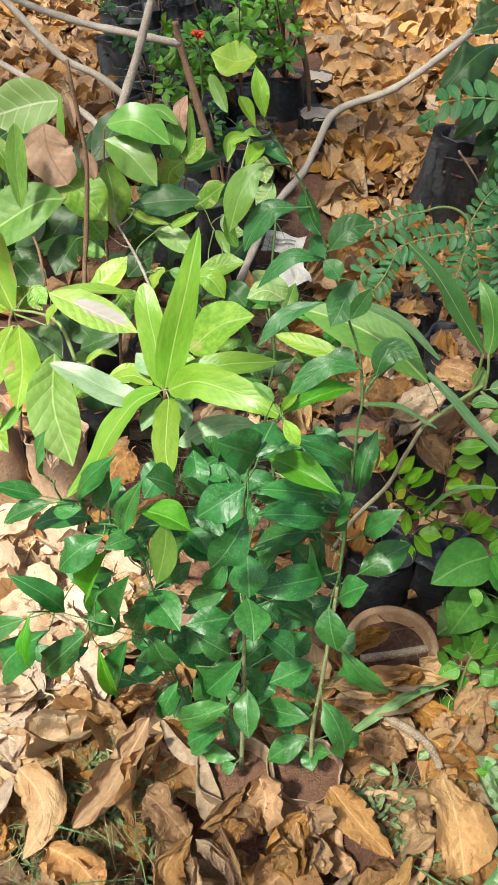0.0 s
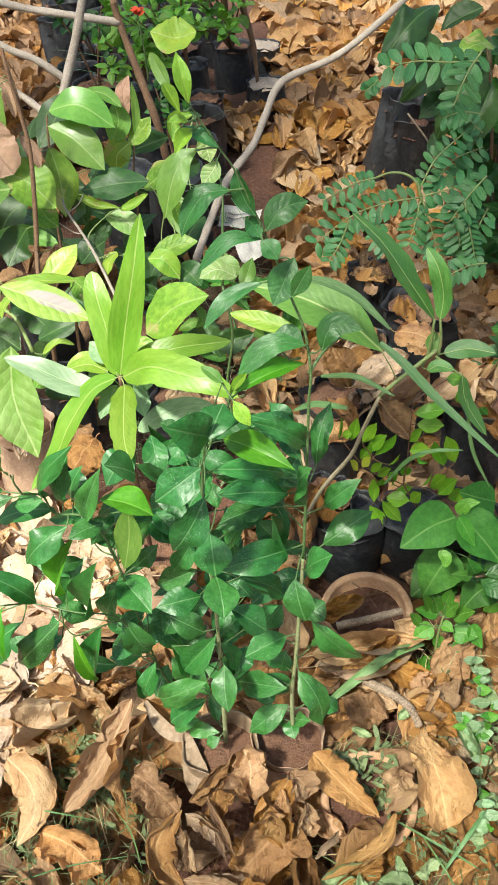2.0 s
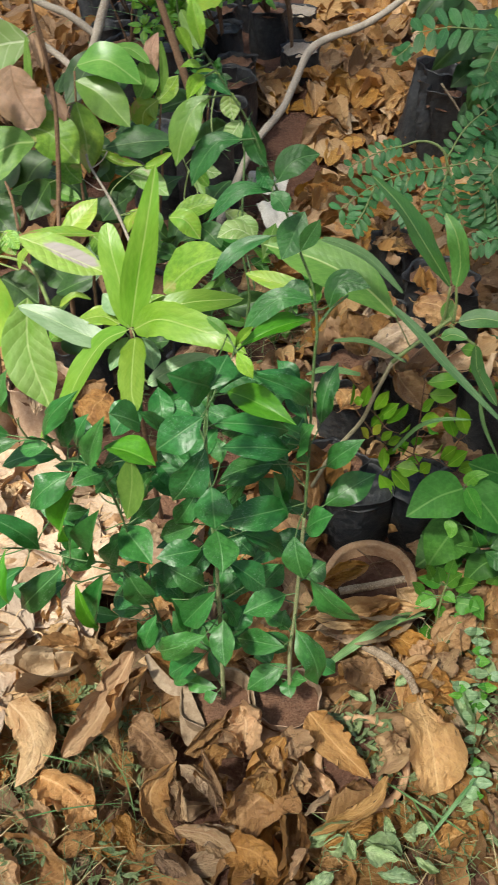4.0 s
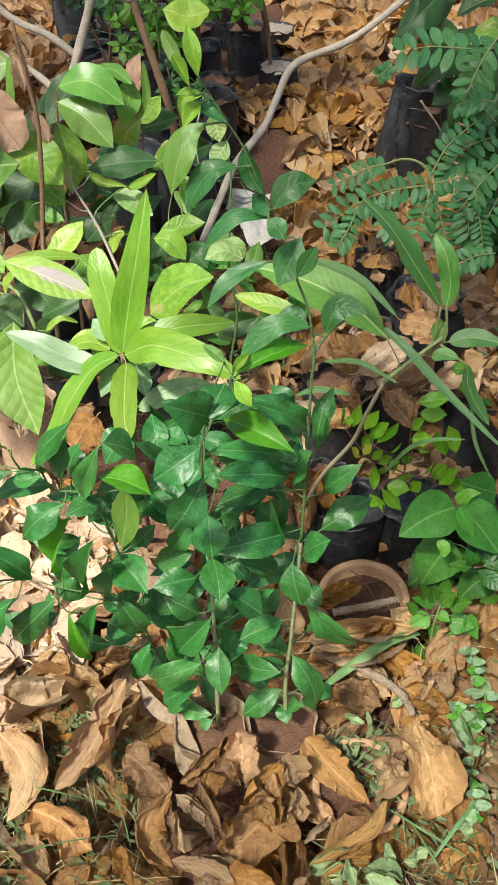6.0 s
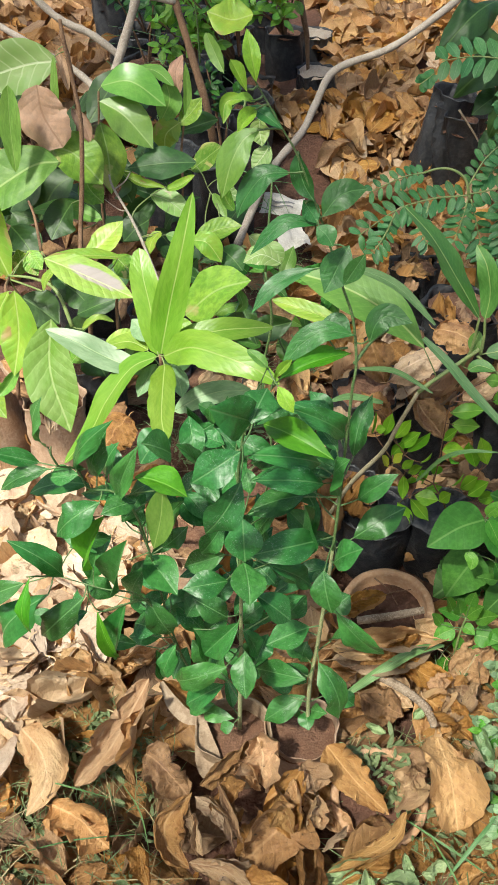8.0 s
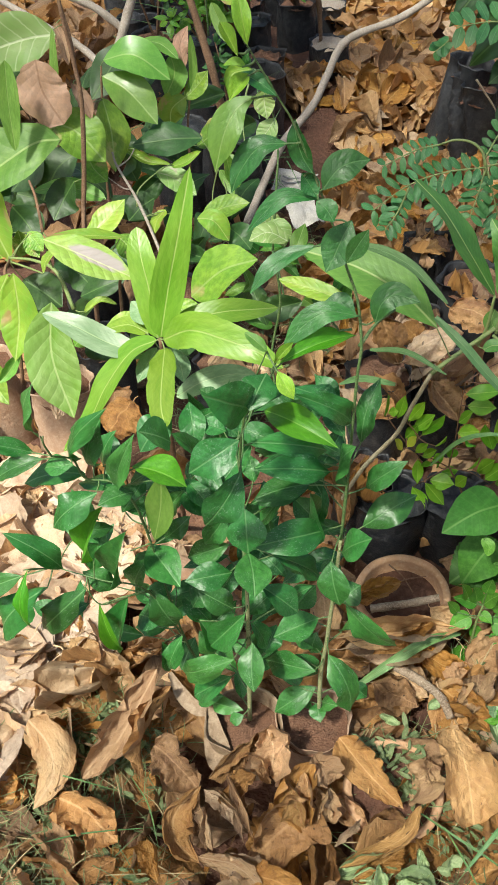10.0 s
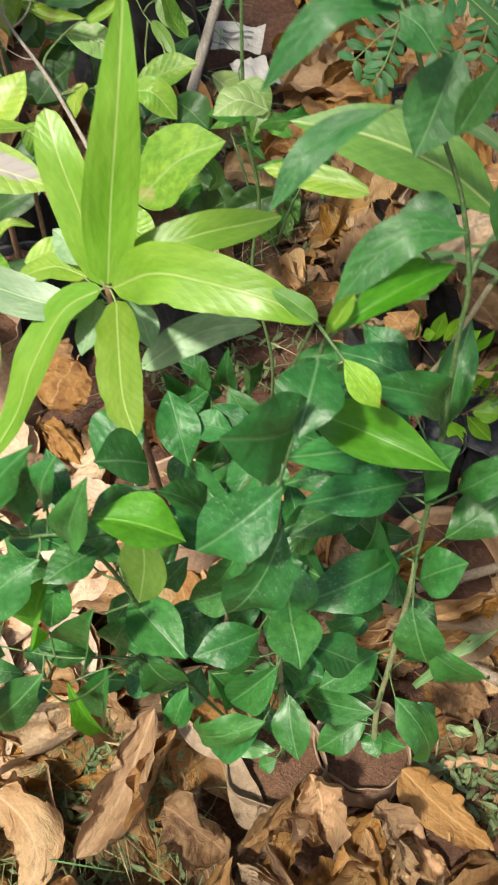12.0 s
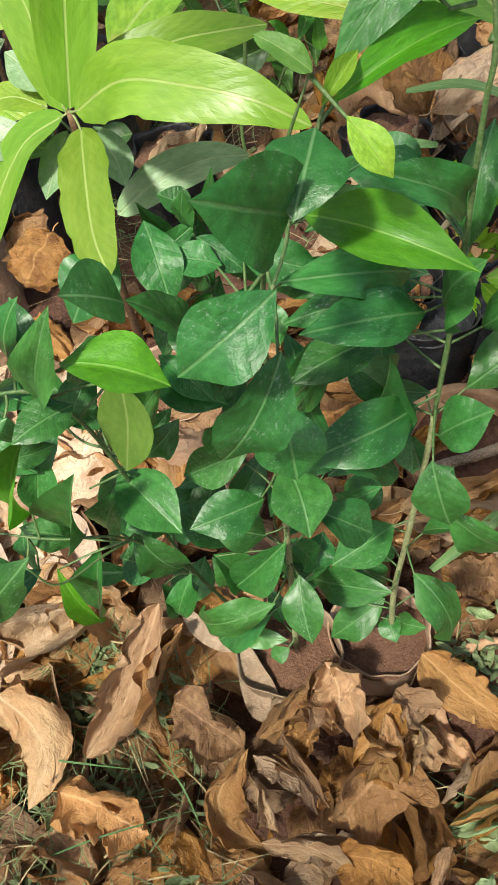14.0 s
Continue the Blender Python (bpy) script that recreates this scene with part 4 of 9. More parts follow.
leaf(A, "citrus", (-0.163, 0.840, 0.684), (-0.197, 0.841, 0.674), 0.022, "f")
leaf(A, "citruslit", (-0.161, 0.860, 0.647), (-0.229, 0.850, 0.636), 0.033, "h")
leaf(A, "citrus", (-0.194, 0.840, 0.690), (-0.249, 0.829, 0.663), 0.023, "f")
leaf(A, "citrus", (-0.207, 0.850, 0.687), (-0.255, 0.837, 0.712), 0.019, "f")
leaf(A, "citrus", (-0.145, 0.840, 0.641), (-0.199, 0.826, 0.593), 0.036, "k")
leaf(A, "citrus", (-0.181, 0.880, 0.608), (-0.131, 0.852, 0.631), 0.028, "u")
leaf(A, "citrus", (-0.131, 0.860, 0.624), (-0.094, 0.842, 0.731), 0.024, "f")
leaf(A, "citrus", (-0.109, 0.850, 0.634), (-0.141, 0.822, 0.641), 0.026, "k")
leaf(A, "citrusnew", (-0.175, 0.850, 0.505), (-0.143, 0.842, 0.618), 0.033, "k")
leaf(A, "citrus", (-0.147, 0.850, 0.462), (-0.117, 0.825, 0.598), 0.034, "f")
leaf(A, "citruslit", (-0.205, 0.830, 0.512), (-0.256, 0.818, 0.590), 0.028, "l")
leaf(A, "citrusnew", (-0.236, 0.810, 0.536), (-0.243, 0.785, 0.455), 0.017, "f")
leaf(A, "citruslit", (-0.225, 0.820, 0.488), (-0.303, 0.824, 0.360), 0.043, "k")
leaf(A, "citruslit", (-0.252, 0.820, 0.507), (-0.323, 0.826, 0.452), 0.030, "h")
leaf(A, "citrus", (-0.185, 0.830, 0.474), (-0.255, 0.827, 0.382), 0.036, "f")
leaf(A, "citrus", (-0.190, 0.840, 0.429), (-0.231, 0.812, 0.402), 0.029, "l")
leaf(A, "citrusnew", (-0.178, 0.840, 0.431), (-0.158, 0.830, 0.342), 0.019, "k")
leaf(A, "citrus", (-0.142, 0.850, 0.439), (-0.171, 0.852, 0.299), 0.035, "f")
leaf(A, "citrus", (-0.159, 0.860, 0.438), (-0.196, 0.856, 0.472), 0.027, "f")
leaf(A, "citrus", (-0.142, 0.880, 0.408), (-0.114, 0.870, 0.491), 0.029, "f")
leaf(A, "citrus", (-0.146, 0.880, 0.349), (-0.106, 0.858, 0.369), 0.035, "l")
leaf(A, "citrus", (-0.123, 0.880, 0.285), (-0.118, 0.870, 0.222), 0.023, "h")
leaf(A, "citrus", (-0.092, 0.880, 0.304), (-0.115, 0.868, 0.232), 0.026, "f")
leaf(A, "citruslit", (-0.151, 0.890, 0.626), (-0.130, 0.893, 0.683), 0.026, "u")
leaf(A, "citrus", (-0.093, 0.880, 0.518), (-0.060, 0.885, 0.556), 0.023, "h")
leaf(A, "citruslit", (-0.081, 0.900, 0.542), (-0.060, 0.876, 0.612), 0.023, "f")
leaf(A, "citrus", (-0.212, 0.922, 0.548), (-0.180, 0.905, 0.511), 0.024, "v")
leaf(A, "citrus", (-0.137, 0.894, 0.297), (-0.138, 0.932, 0.325), 0.021, "f")
leaf(A, "citrus", (-0.111, 0.890, 0.543), (-0.147, 0.914, 0.561), 0.022, "f")
leaf(A, "citrus", (-0.212, 0.903, 0.491), (-0.171, 0.923, 0.477), 0.020, "r")
leaf(A, "citrus", (-0.131, 0.945, 0.220), (-0.182, 0.941, 0.216), 0.026, "f")
leaf(A, "citrus", (-0.184, 0.935, 0.456), (-0.226, 0.909, 0.467), 0.025, "r")
leaf(A, "citrus", (-0.101, 0.908, 0.385), (-0.141, 0.888, 0.370), 0.023, "f")
leaf(A, "citrus", (-0.160, 0.913, 0.242), (-0.214, 0.917, 0.245), 0.023, "f")
leaf(A, "citrus", (-0.076, 0.903, 0.620), (-0.131, 0.903, 0.584), 0.026, "l")
leaf(A, "citrus", (-0.189, 0.971, 0.423), (-0.212, 0.931, 0.383), 0.030, "l")
leaf(A, "citrus", (-0.119, 0.919, 0.446), (-0.149, 0.889, 0.404), 0.023, "l")
leaf(A, "citrus", (-0.085, 0.958, 0.493), (-0.130, 0.950, 0.488), 0.022, "f")
leaf(A, "citrus", (-0.140, 0.882, 0.558), (-0.116, 0.918, 0.584), 0.025, "f")
leaf(A, "citrus", (-0.107, 0.944, 0.349), (-0.160, 0.952, 0.355), 0.024, "f")
leaf(A, "citrus", (-0.188, 0.926, 0.472), (-0.204, 0.898, 0.412), 0.030, "v")
leaf(A, "citrus", (-0.189, 0.907, 0.462), (-0.243, 0.935, 0.482), 0.026, "f")
leaf(A, "citrus", (-0.165, 0.947, 0.285), (-0.111, 0.941, 0.282), 0.028, "f")
leaf(A, "citrus", (-0.168, 0.942, 0.321), (-0.117, 0.910, 0.334), 0.025, "l")
leaf(A, "citrus", (-0.137, 0.921, 0.527), (-0.177, 0.953, 0.551), 0.024, "f")
leaf(A, "citrus", (-0.096, 0.926, 0.578), (-0.139, 0.926, 0.549), 0.022, "l")
leaf(A, "citrus", (-0.258, 0.899, 0.306), (-0.310, 0.907, 0.312), 0.024, "f")
leaf(A, "citrus", (-0.236, 0.928, 0.352), (-0.228, 0.882, 0.326), 0.026, "l")
leaf(A, "citrus", (-0.137, 0.886, 0.621), (-0.150, 0.924, 0.649), 0.020, "f")
leaf(A, "citrus", (-0.122, 0.933, 0.607), (-0.088, 0.971, 0.634), 0.042, "f")
leaf(A, "citrus", (-0.126, 0.930, 0.556), (-0.071, 0.920, 0.548), 0.025, "f")
leaf(A, "citrus", (-0.078, 0.941, 0.487), (-0.118, 0.909, 0.464), 0.020, "f")
leaf(A, "citrus", (-0.110, 0.924, 0.235), (-0.111, 0.886, 0.207), 0.026, "f")
A.finish()
C = Plant("citrus_sapling", (-0.010, 0.875, 0.05), "dense citrus sapling with dark spotted leaves, in a tan bag", "sapling", CORKY_STEM, "citrus saplings")
stem(C, 0.0035, 0.0022, (-0.008, 0.875, 0.088), (-0.001, 0.875, 0.323), (0.002, 0.875, 0.464))
stem(C, 0.0022, 0.0009, (0.002, 0.875, 0.464), (0.004, 0.870, 0.589), (0.005, 0.865, 0.669), (0.009, 0.860, 0.712), (0.016, 0.855, 0.759), (0.025, 0.850, 0.772), material=GREEN_STEM)
stem(C, 0.0016, 0.0006, (0.016, 0.855, 0.759), (0.031, 0.860, 0.783), (0.040, 0.870, 0.793), material=GREEN_STEM)
stem(C, 0.0013, 0.0005, (0.017, 0.855, 0.765), (0.025, 0.860, 0.793), (0.037, 0.860, 0.828), material=GREEN_STEM)
leaf(C, "olive", (0.038, 0.853, 0.834), (0.017, 0.867, 0.843), 0.010, "f")
leaf(C, "limetip", (0.042, 0.871, 0.804), (0.059, 0.889, 0.816), 0.009, "f")
leaf(C, "citrus", (-0.009, 0.843, 0.510), (-0.060, 0.821, 0.517), 0.032, "f")
leaf(C, "citrus", (-0.015, 0.835, 0.330), (-0.095, 0.864, 0.239), 0.036, "f")
leaf(C, "citrus", (-0.024, 0.855, 0.250), (-0.083, 0.857, 0.181), 0.035, "f")
leaf(C, "citruslit", (-0.069, 0.893, 0.100), (-0.015, 0.871, 0.123), 0.025, "f")
leaf(C, "citrus", (0.007, 0.857, 0.337), (0.013, 0.807, 0.300), 0.036, "l")
leaf(C, "citrus", (0.060, 0.900, 0.496), (0.077, 0.874, 0.621), 0.043, "u")
leaf(C, "citrusnew", (0.031, 0.873, 0.742), (0.106, 0.823, 0.746), 0.029, "f")
leaf(C, "citruslit", (0.016, 0.872, 0.697), (0.093, 0.912, 0.649), 0.030, "f")
leaf(C, "limetip", (0.049, 0.834, 0.828), (0.065, 0.818, 0.810), 0.014, "f")
leaf(C, "citrusnew", (0.046, 0.880, 0.797), (0.117, 0.920, 0.802), 0.019, "h")
leaf(C, "citruslit", (0.026, 0.809, 0.802), (0.038, 0.849, 0.812), 0.032, "f")
leaf(C, "citruslit", (0.025, 0.838, 0.771), (0.063, 0.878, 0.767), 0.016, "k")
leaf(C, "citrus", (0.025, 0.825, 0.790), (-0.007, 0.775, 0.850), 0.040, "f")
leaf(C, "citrus", (0.017, 0.800, 0.774), (-0.029, 0.783, 0.744), 0.035, "w")
leaf(C, "citrus", (-0.026, 0.816, 0.717), (-0.044, 0.796, 0.782), 0.026, "u")
leaf(C, "citrus", (0.016, 0.805, 0.727), (-0.020, 0.784, 0.668), 0.036, "h")
leaf(C, "citrus", (0.011, 0.840, 0.630), (0.016, 0.814, 0.586), 0.040, "f")
leaf(C, "citrus", (0.008, 0.862, 0.524), (0.020, 0.812, 0.507), 0.043, "h")
leaf(C, "citrus", (0.023, 0.844, 0.486), (0.067, 0.845, 0.434), 0.034, "f")
leaf(C, "citrus", (0.037, 0.860, 0.524), (0.092, 0.887, 0.448), 0.029, "f")
leaf(C, "citrus", (0.047, 0.915, 0.354), (0.081, 0.890, 0.426), 0.022, "l")
leaf(C, "citrus", (-0.016, 0.870, 0.393), (-0.060, 0.870, 0.431), 0.033, "f")
leaf(C, "citrus", (-0.000, 0.860, 0.400), (-0.050, 0.858, 0.319), 0.037, "f")
leaf(C, "citruslit", (-0.064, 0.870, 0.364), (-0.045, 0.869, 0.293), 0.034, "u")
leaf(C, "citrus", (-0.018, 0.890, 0.501), (-0.072, 0.890, 0.468), 0.031, "f")
leaf(C, "citruslit", (-0.072, 0.890, 0.672), (-0.098, 0.867, 0.709), 0.039, "u")
leaf(C, "citrus", (-0.020, 0.900, 0.547), (-0.048, 0.887, 0.502), 0.027, "f")
leaf(C, "citrus", (0.026, 0.910, 0.539), (0.048, 0.914, 0.459), 0.032, "k")
leaf(C, "citrus", (0.046, 0.910, 0.572), (0.019, 0.902, 0.527), 0.031, "u")
leaf(C, "citrus", (-0.006, 0.900, 0.236), (0.043, 0.907, 0.276), 0.028, "f")
leaf(C, "citrus", (-0.000, 0.890, 0.339), (0.021, 0.888, 0.274), 0.027, "f")
leaf(C, "citrus", (-0.055, 0.900, 0.229), (-0.077, 0.909, 0.272), 0.033, "h")
leaf(C, "citrus", (-0.014, 0.860, 0.128), (-0.035, 0.856, 0.114), 0.019, "h")
leaf(C, "citrus", (-0.088, 0.890, 0.108), (-0.044, 0.877, 0.151), 0.027, "h")
leaf(C, "citrus", (-0.034, 0.971, 0.625), (-0.068, 0.947, 0.608), 0.019, "f")
leaf(C, "citrus", (-0.018, 1.006, 0.378), (-0.003, 0.957, 0.343), 0.032, "f")
leaf(C, "citrus", (-0.085, 0.911, 0.331), (-0.059, 0.970, 0.354), 0.030, "r")
leaf(C, "citrus", (-0.016, 0.926, 0.313), (0.016, 0.966, 0.342), 0.027, "f")
leaf(C, "citrus", (-0.084, 0.928, 0.556), (-0.028, 0.904, 0.538), 0.031, "f")
leaf(C, "citrus", (-0.048, 0.925, 0.342), (-0.012, 0.950, 0.396), 0.028, "v")
leaf(C, "citrus", (-0.081, 0.979, 0.495), (-0.065, 1.011, 0.527), 0.023, "l")
leaf(C, "citrus", (-0.019, 1.019, 0.473), (-0.051, 0.958, 0.454), 0.029, "r")
leaf(C, "citrus", (0.005, 0.950, 0.611), (-0.027, 0.912, 0.583), 0.027, "f")
leaf(C, "citrus", (-0.061, 0.947, 0.678), (-0.049, 0.903, 0.647), 0.028, "f")
leaf(C, "citrus", (-0.039, 1.007, 0.617), (-0.065, 0.977, 0.595), 0.023, "f")
leaf(C, "citrus", (-0.059, 0.947, 0.595), (-0.020, 0.896, 0.588), 0.027, "l")
leaf(C, "citrus", (-0.073, 0.931, 0.568), (-0.036, 0.901, 0.547), 0.023, "f")
leaf(C, "citrus", (-0.055, 0.979, 0.461), (-0.032, 1.009, 0.526), 0.029, "v")
leaf(C, "citrus", (-0.008, 0.934, 0.657), (0.044, 0.920, 0.646), 0.026, "f")
leaf(C, "citrus", (-0.030, 1.018, 0.422), (-0.046, 0.973, 0.403), 0.023, "r")
leaf(C, "citrus", (0.015, 0.971, 0.528), (0.021, 0.929, 0.495), 0.024, "r")
leaf(C, "citrus", (0.028, 0.959, 0.369), (-0.023, 0.955, 0.367), 0.022, "f")
leaf(C, "citrus", (-0.030, 1.007, 0.558), (-0.060, 0.980, 0.499), 0.031, "v")
leaf(C, "citrus", (-0.001, 0.904, 0.471), (0.037, 0.940, 0.499), 0.028, "f")
leaf(C, "citrus", (-0.015, 0.963, 0.445), (0.030, 0.996, 0.437), 0.025, "r")
leaf(C, "citrus", (-0.055, 0.959, 0.559), (-0.042, 0.932, 0.500), 0.027, "v")
leaf(C, "citrus", (-0.130, 0.957, 0.276), (-0.064, 0.973, 0.290), 0.031, "f")
leaf(C, "citrus", (-0.021, 0.957, 0.666), (0.006, 0.937, 0.623), 0.025, "v")
leaf(C, "citrus", (-0.075, 0.975, 0.614), (-0.036, 0.985, 0.635), 0.019, "v")
leaf(C, "citrus", (-0.017, 0.970, 0.428), (0.020, 0.989, 0.466), 0.025, "l")
leaf(C, "citrus", (0.033, 0.902, 0.263), (-0.014, 0.918, 0.243), 0.022, "l")
leaf(C, "citrus", (0.002, 0.932, 0.218), (0.038, 0.902, 0.196), 0.027, "f")
leaf(C, "citrus", (0.040, 0.933, 0.304), (-0.008, 0.937, 0.315), 0.023, "v")
leaf(C, "citrus", (-0.058, 0.913, 0.288), (-0.102, 0.931, 0.330), 0.032, "r")
leaf(C, "citrus", (-0.005, 0.911, 0.319), (0.027, 0.937, 0.340), 0.025, "f")
leaf(C, "citrus", (-0.004, 0.925, 0.271), (0.027, 0.953, 0.293), 0.021, "f")
leaf(C, "citrus", (-0.020, 0.893, 0.114), (-0.034, 0.925, 0.147), 0.020, "r")
leaf(C, "citrus", (0.007, 0.942, 0.177), (-0.046, 0.930, 0.204), 0.025, "r")
leaf(C, "citrus", (-0.117, 0.922, 0.293), (-0.070, 0.934, 0.333), 0.027, "l")
leaf(C, "citrus", (0.030, 0.939, 0.186), (-0.016, 0.923, 0.174), 0.022, "f")
leaf(C, "citrus", (-0.025, 0.896, 0.187), (-0.058, 0.945, 0.199), 0.031, "l")
leaf(C, "citrus", (-0.005, 0.894, 0.195), (0.027, 0.930, 0.198), 0.025, "r")
leaf(C, "citrus", (-0.067, 0.922, 0.263), (-0.028, 0.954, 0.287), 0.030, "f")
leaf(C, "citrus", (0.013, 0.895, 0.721), (0.053, 0.915, 0.735), 0.025, "f")
leaf(C, "citrus", (-0.025, 0.913, 0.447), (-0.082, 0.897, 0.436), 0.020, "f")
leaf(C, "citrus", (0.012, 0.912, 0.590), (0.004, 0.938, 0.608), 0.021, "f")
leaf(C, "citrus", (0.018, 0.889, 0.260), (0.032, 0.921, 0.284), 0.032, "f")
leaf(C, "citrus", (-0.017, 0.922, 0.660), (-0.049, 0.928, 0.664), 0.022, "f")
leaf(C, "citrus", (-0.032, 0.945, 0.662), (-0.003, 0.925, 0.648), 0.020, "f")
leaf(C, "citrus", (-0.079, 0.902, 0.339), (-0.058, 0.928, 0.358), 0.031, "f")
leaf(C, "citrus", (-0.111, 0.905, 0.165), (-0.094, 0.945, 0.195), 0.034, "f")
leaf(C, "citrus", (0.021, 0.965, 0.609), (0.055, 0.945, 0.594), 0.026, "f")
leaf(C, "citrus", (0.042, 0.914, 0.414), (0.011, 0.936, 0.430), 0.036, "f")
stem(C, 0.0014, 0.0008, (0.002, 0.875, 0.464), (-0.020, 0.948, 0.529), (-0.043, 1.000, 0.613), (-0.021, 1.000, 0.611), material=GREEN_STEM)
stem(C, 0.0010, 0.0007, (-0.043, 1.000, 0.613), (-0.062, 1.000, 0.604), material=GREEN_STEM)
leaf(C, "citrus", (-0.059, 1.009, 0.596), (-0.069, 0.975, 0.667), 0.017, "f")
leaf(C, "citrus", (-0.036, 0.991, 0.640), (-0.059, 0.995, 0.653), 0.018, "f")
leaf(C, "citrus", (-0.030, 0.993, 0.614), (-0.051, 0.998, 0.617), 0.018, "f")
leaf(C, "citrus", (-0.021, 1.003, 0.615), (-0.018, 0.971, 0.692), 0.016, "f")
leaf(C, "citrus", (-0.052, 0.990, 0.594), (-0.071, 0.985, 0.610), 0.018, "f")
leaf(C, "citrus", (-0.011, 1.002, 0.598), (-0.010, 0.971, 0.670), 0.017, "f")
leaf(C, "citrus", (-0.040, 0.993, 0.621), (-0.039, 0.981, 0.668), 0.017, "f")
leaf(C, "citrus", (-0.032, 0.993, 0.590), (-0.047, 0.996, 0.555), 0.020, "f")
C.finish()
R = Plant("citrus_sapling", (0.095, 0.885, 0.05), "tall citrus sapling with a corky pale stem and lime tip", "sapling", CORKY_STEM, "citrus saplings")
stem(R, 0.0033, 0.0022, (0.096, 0.875, 0.132), (0.096, 0.880, 0.226), (0.103, 0.885, 0.322), (0.110, 0.885, 0.463), (0.113, 0.890, 0.524))
stem(R, 0.0019, 0.0007, (0.113, 0.890, 0.524), (0.116, 0.893, 0.601), (0.118, 0.897, 0.686), (0.120, 0.905, 0.765), (0.122, 0.910, 0.797), (0.116, 0.925, 0.839), (0.104, 0.930, 0.873), (0.091, 0.940, 0.907), (0.076, 0.930, 0.957), (0.057, 0.930, 1.007), (0.044, 0.925, 1.033), (0.020, 0.920, 1.078), material=GREEN_STEM)
stem(R, 0.0020, 0.0012, (0.120, 0.910, 0.797), (0.135, 0.930, 0.809), (0.152, 0.935, 0.823), material=GREEN_STEM)
stem(R, 0.0014, 0.0010, (0.112, 0.915, 0.813), (0.100, 0.910, 0.815), material=GREEN_STEM)
blade(R, "glossy", 0.026, [(0.025, 0.942, 1.025), (0.010, 0.935, 1.017), (-0.000, 0.925, 1.000), (-0.008, 0.917, 0.971)], "f", "pointed")
leaf(R, "limetip", (0.024, 0.911, 1.077), (0.015, 0.928, 1.112), 0.013, "v")
leaf(R, "limetip", (0.017, 0.908, 1.070), (0.001, 0.932, 1.086), 0.010, "f")
leaf(R, "limetip", (0.022, 0.920, 1.057), (0.003, 0.920, 1.058), 0.009, "f")
leaf(R, "limetip", (0.022, 0.930, 1.048), (0.008, 0.910, 1.035), 0.013, "f")
leaf(R, "citruslit", (0.044, 0.922, 1.034), (0.012, 0.938, 1.045), 0.013, "f")
leaf(R, "citrus", (0.090, 0.858, 0.276), (0.017, 0.896, 0.231), 0.036, "h")
leaf(R, "citrus", (0.090, 0.891, 0.174), (0.031, 0.868, 0.131), 0.036, "f")
leaf(R, "citruslit", (0.093, 0.885, 0.141), (0.099, 0.855, 0.137), 0.026, "k")
leaf(R, "citrus", (0.105, 0.855, 0.327), (0.138, 0.817, 0.250), 0.043, "r")
leaf(R, "citrus", (0.123, 0.858, 0.440), (0.191, 0.863, 0.347), 0.035, "f")
leaf(R, "citrus", (0.091, 0.882, 0.369), (0.035, 0.852, 0.363), 0.037, "k")
leaf(R, "citrus", (0.103, 0.843, 0.544), (0.116, 0.820, 0.493), 0.036, "k")
leaf(R, "citrus", (0.115, 0.880, 0.511), (0.148, 0.872, 0.552), 0.037, "k")
leaf(R, "citrus", (0.099, 0.881, 0.553), (0.016, 0.831, 0.576), 0.038, "f")
leaf(R, "citrus", (0.098, 0.882, 0.648), (0.024, 0.844, 0.687), 0.031, "f")
leaf(R, "citrus", (0.076, 0.893, 0.614), (0.017, 0.863, 0.616), 0.033, "k")
leaf(R, "citrus", (0.117, 0.890, 0.627), (0.123, 0.868, 0.703), 0.037, "k")
leaf(R, "citrus", (0.137, 0.900, 0.605), (0.179, 0.896, 0.657), 0.025, "f")
leaf(R, "citrus", (0.089, 0.910, 0.291), (0.081, 0.899, 0.253), 0.026, "f")
leaf(R, "citruslit", (0.120, 0.900, 0.311), (0.147, 0.878, 0.357), 0.018, "h")
leaf(R, "citruslit", (0.136, 0.900, 0.179), (0.164, 0.890, 0.159), 0.026, "f")
leaf(R, "citruslit", (0.103, 0.870, 0.171), (0.123, 0.841, 0.218), 0.022, "f")
leaf(R, "citruslit", (0.081, 0.880, 0.154), (0.075, 0.882, 0.126), 0.017, "f")
leaf(R, "citrus", (0.059, 0.900, 0.245), (0.091, 0.898, 0.199), 0.030, "f")
leaf(R, "citrus", (0.090, 0.969, 0.380), (0.039, 0.939, 0.357), 0.029, "f")
leaf(R, "citrus", (0.037, 0.970, 0.561), (0.085, 0.968, 0.561), 0.020, "f")
leaf(R, "citrus", (0.044, 0.997, 0.544), (0.100, 0.991, 0.541), 0.027, "f")
leaf(R, "citrus", (0.072, 0.982, 0.602), (0.113, 0.946, 0.606), 0.021, "l")
leaf(R, "citrus", (0.121, 0.938, 0.480), (0.076, 0.944, 0.485), 0.018, "f")
leaf(R, "citrus", (0.069, 0.987, 0.650), (0.033, 0.952, 0.649), 0.020, "r")
leaf(R, "citrus", (0.012, 0.983, 0.387), (0.048, 0.945, 0.359), 0.028, "f")
leaf(R, "citrus", (0.050, 0.972, 0.618), (0.088, 1.002, 0.639), 0.024, "f")
leaf(R, "citrus", (0.025, 0.990, 0.652), (0.072, 0.996, 0.656), 0.018, "f")
leaf(R, "citrus", (0.059, 0.960, 0.651), (0.026, 0.968, 0.678), 0.018, "r")
leaf(R, "citrus", (0.120, 0.967, 0.392), (0.060, 0.949, 0.379), 0.031, "f")
leaf(R, "citrus", (0.106, 0.975, 0.660), (0.074, 0.989, 0.690), 0.020, "v")
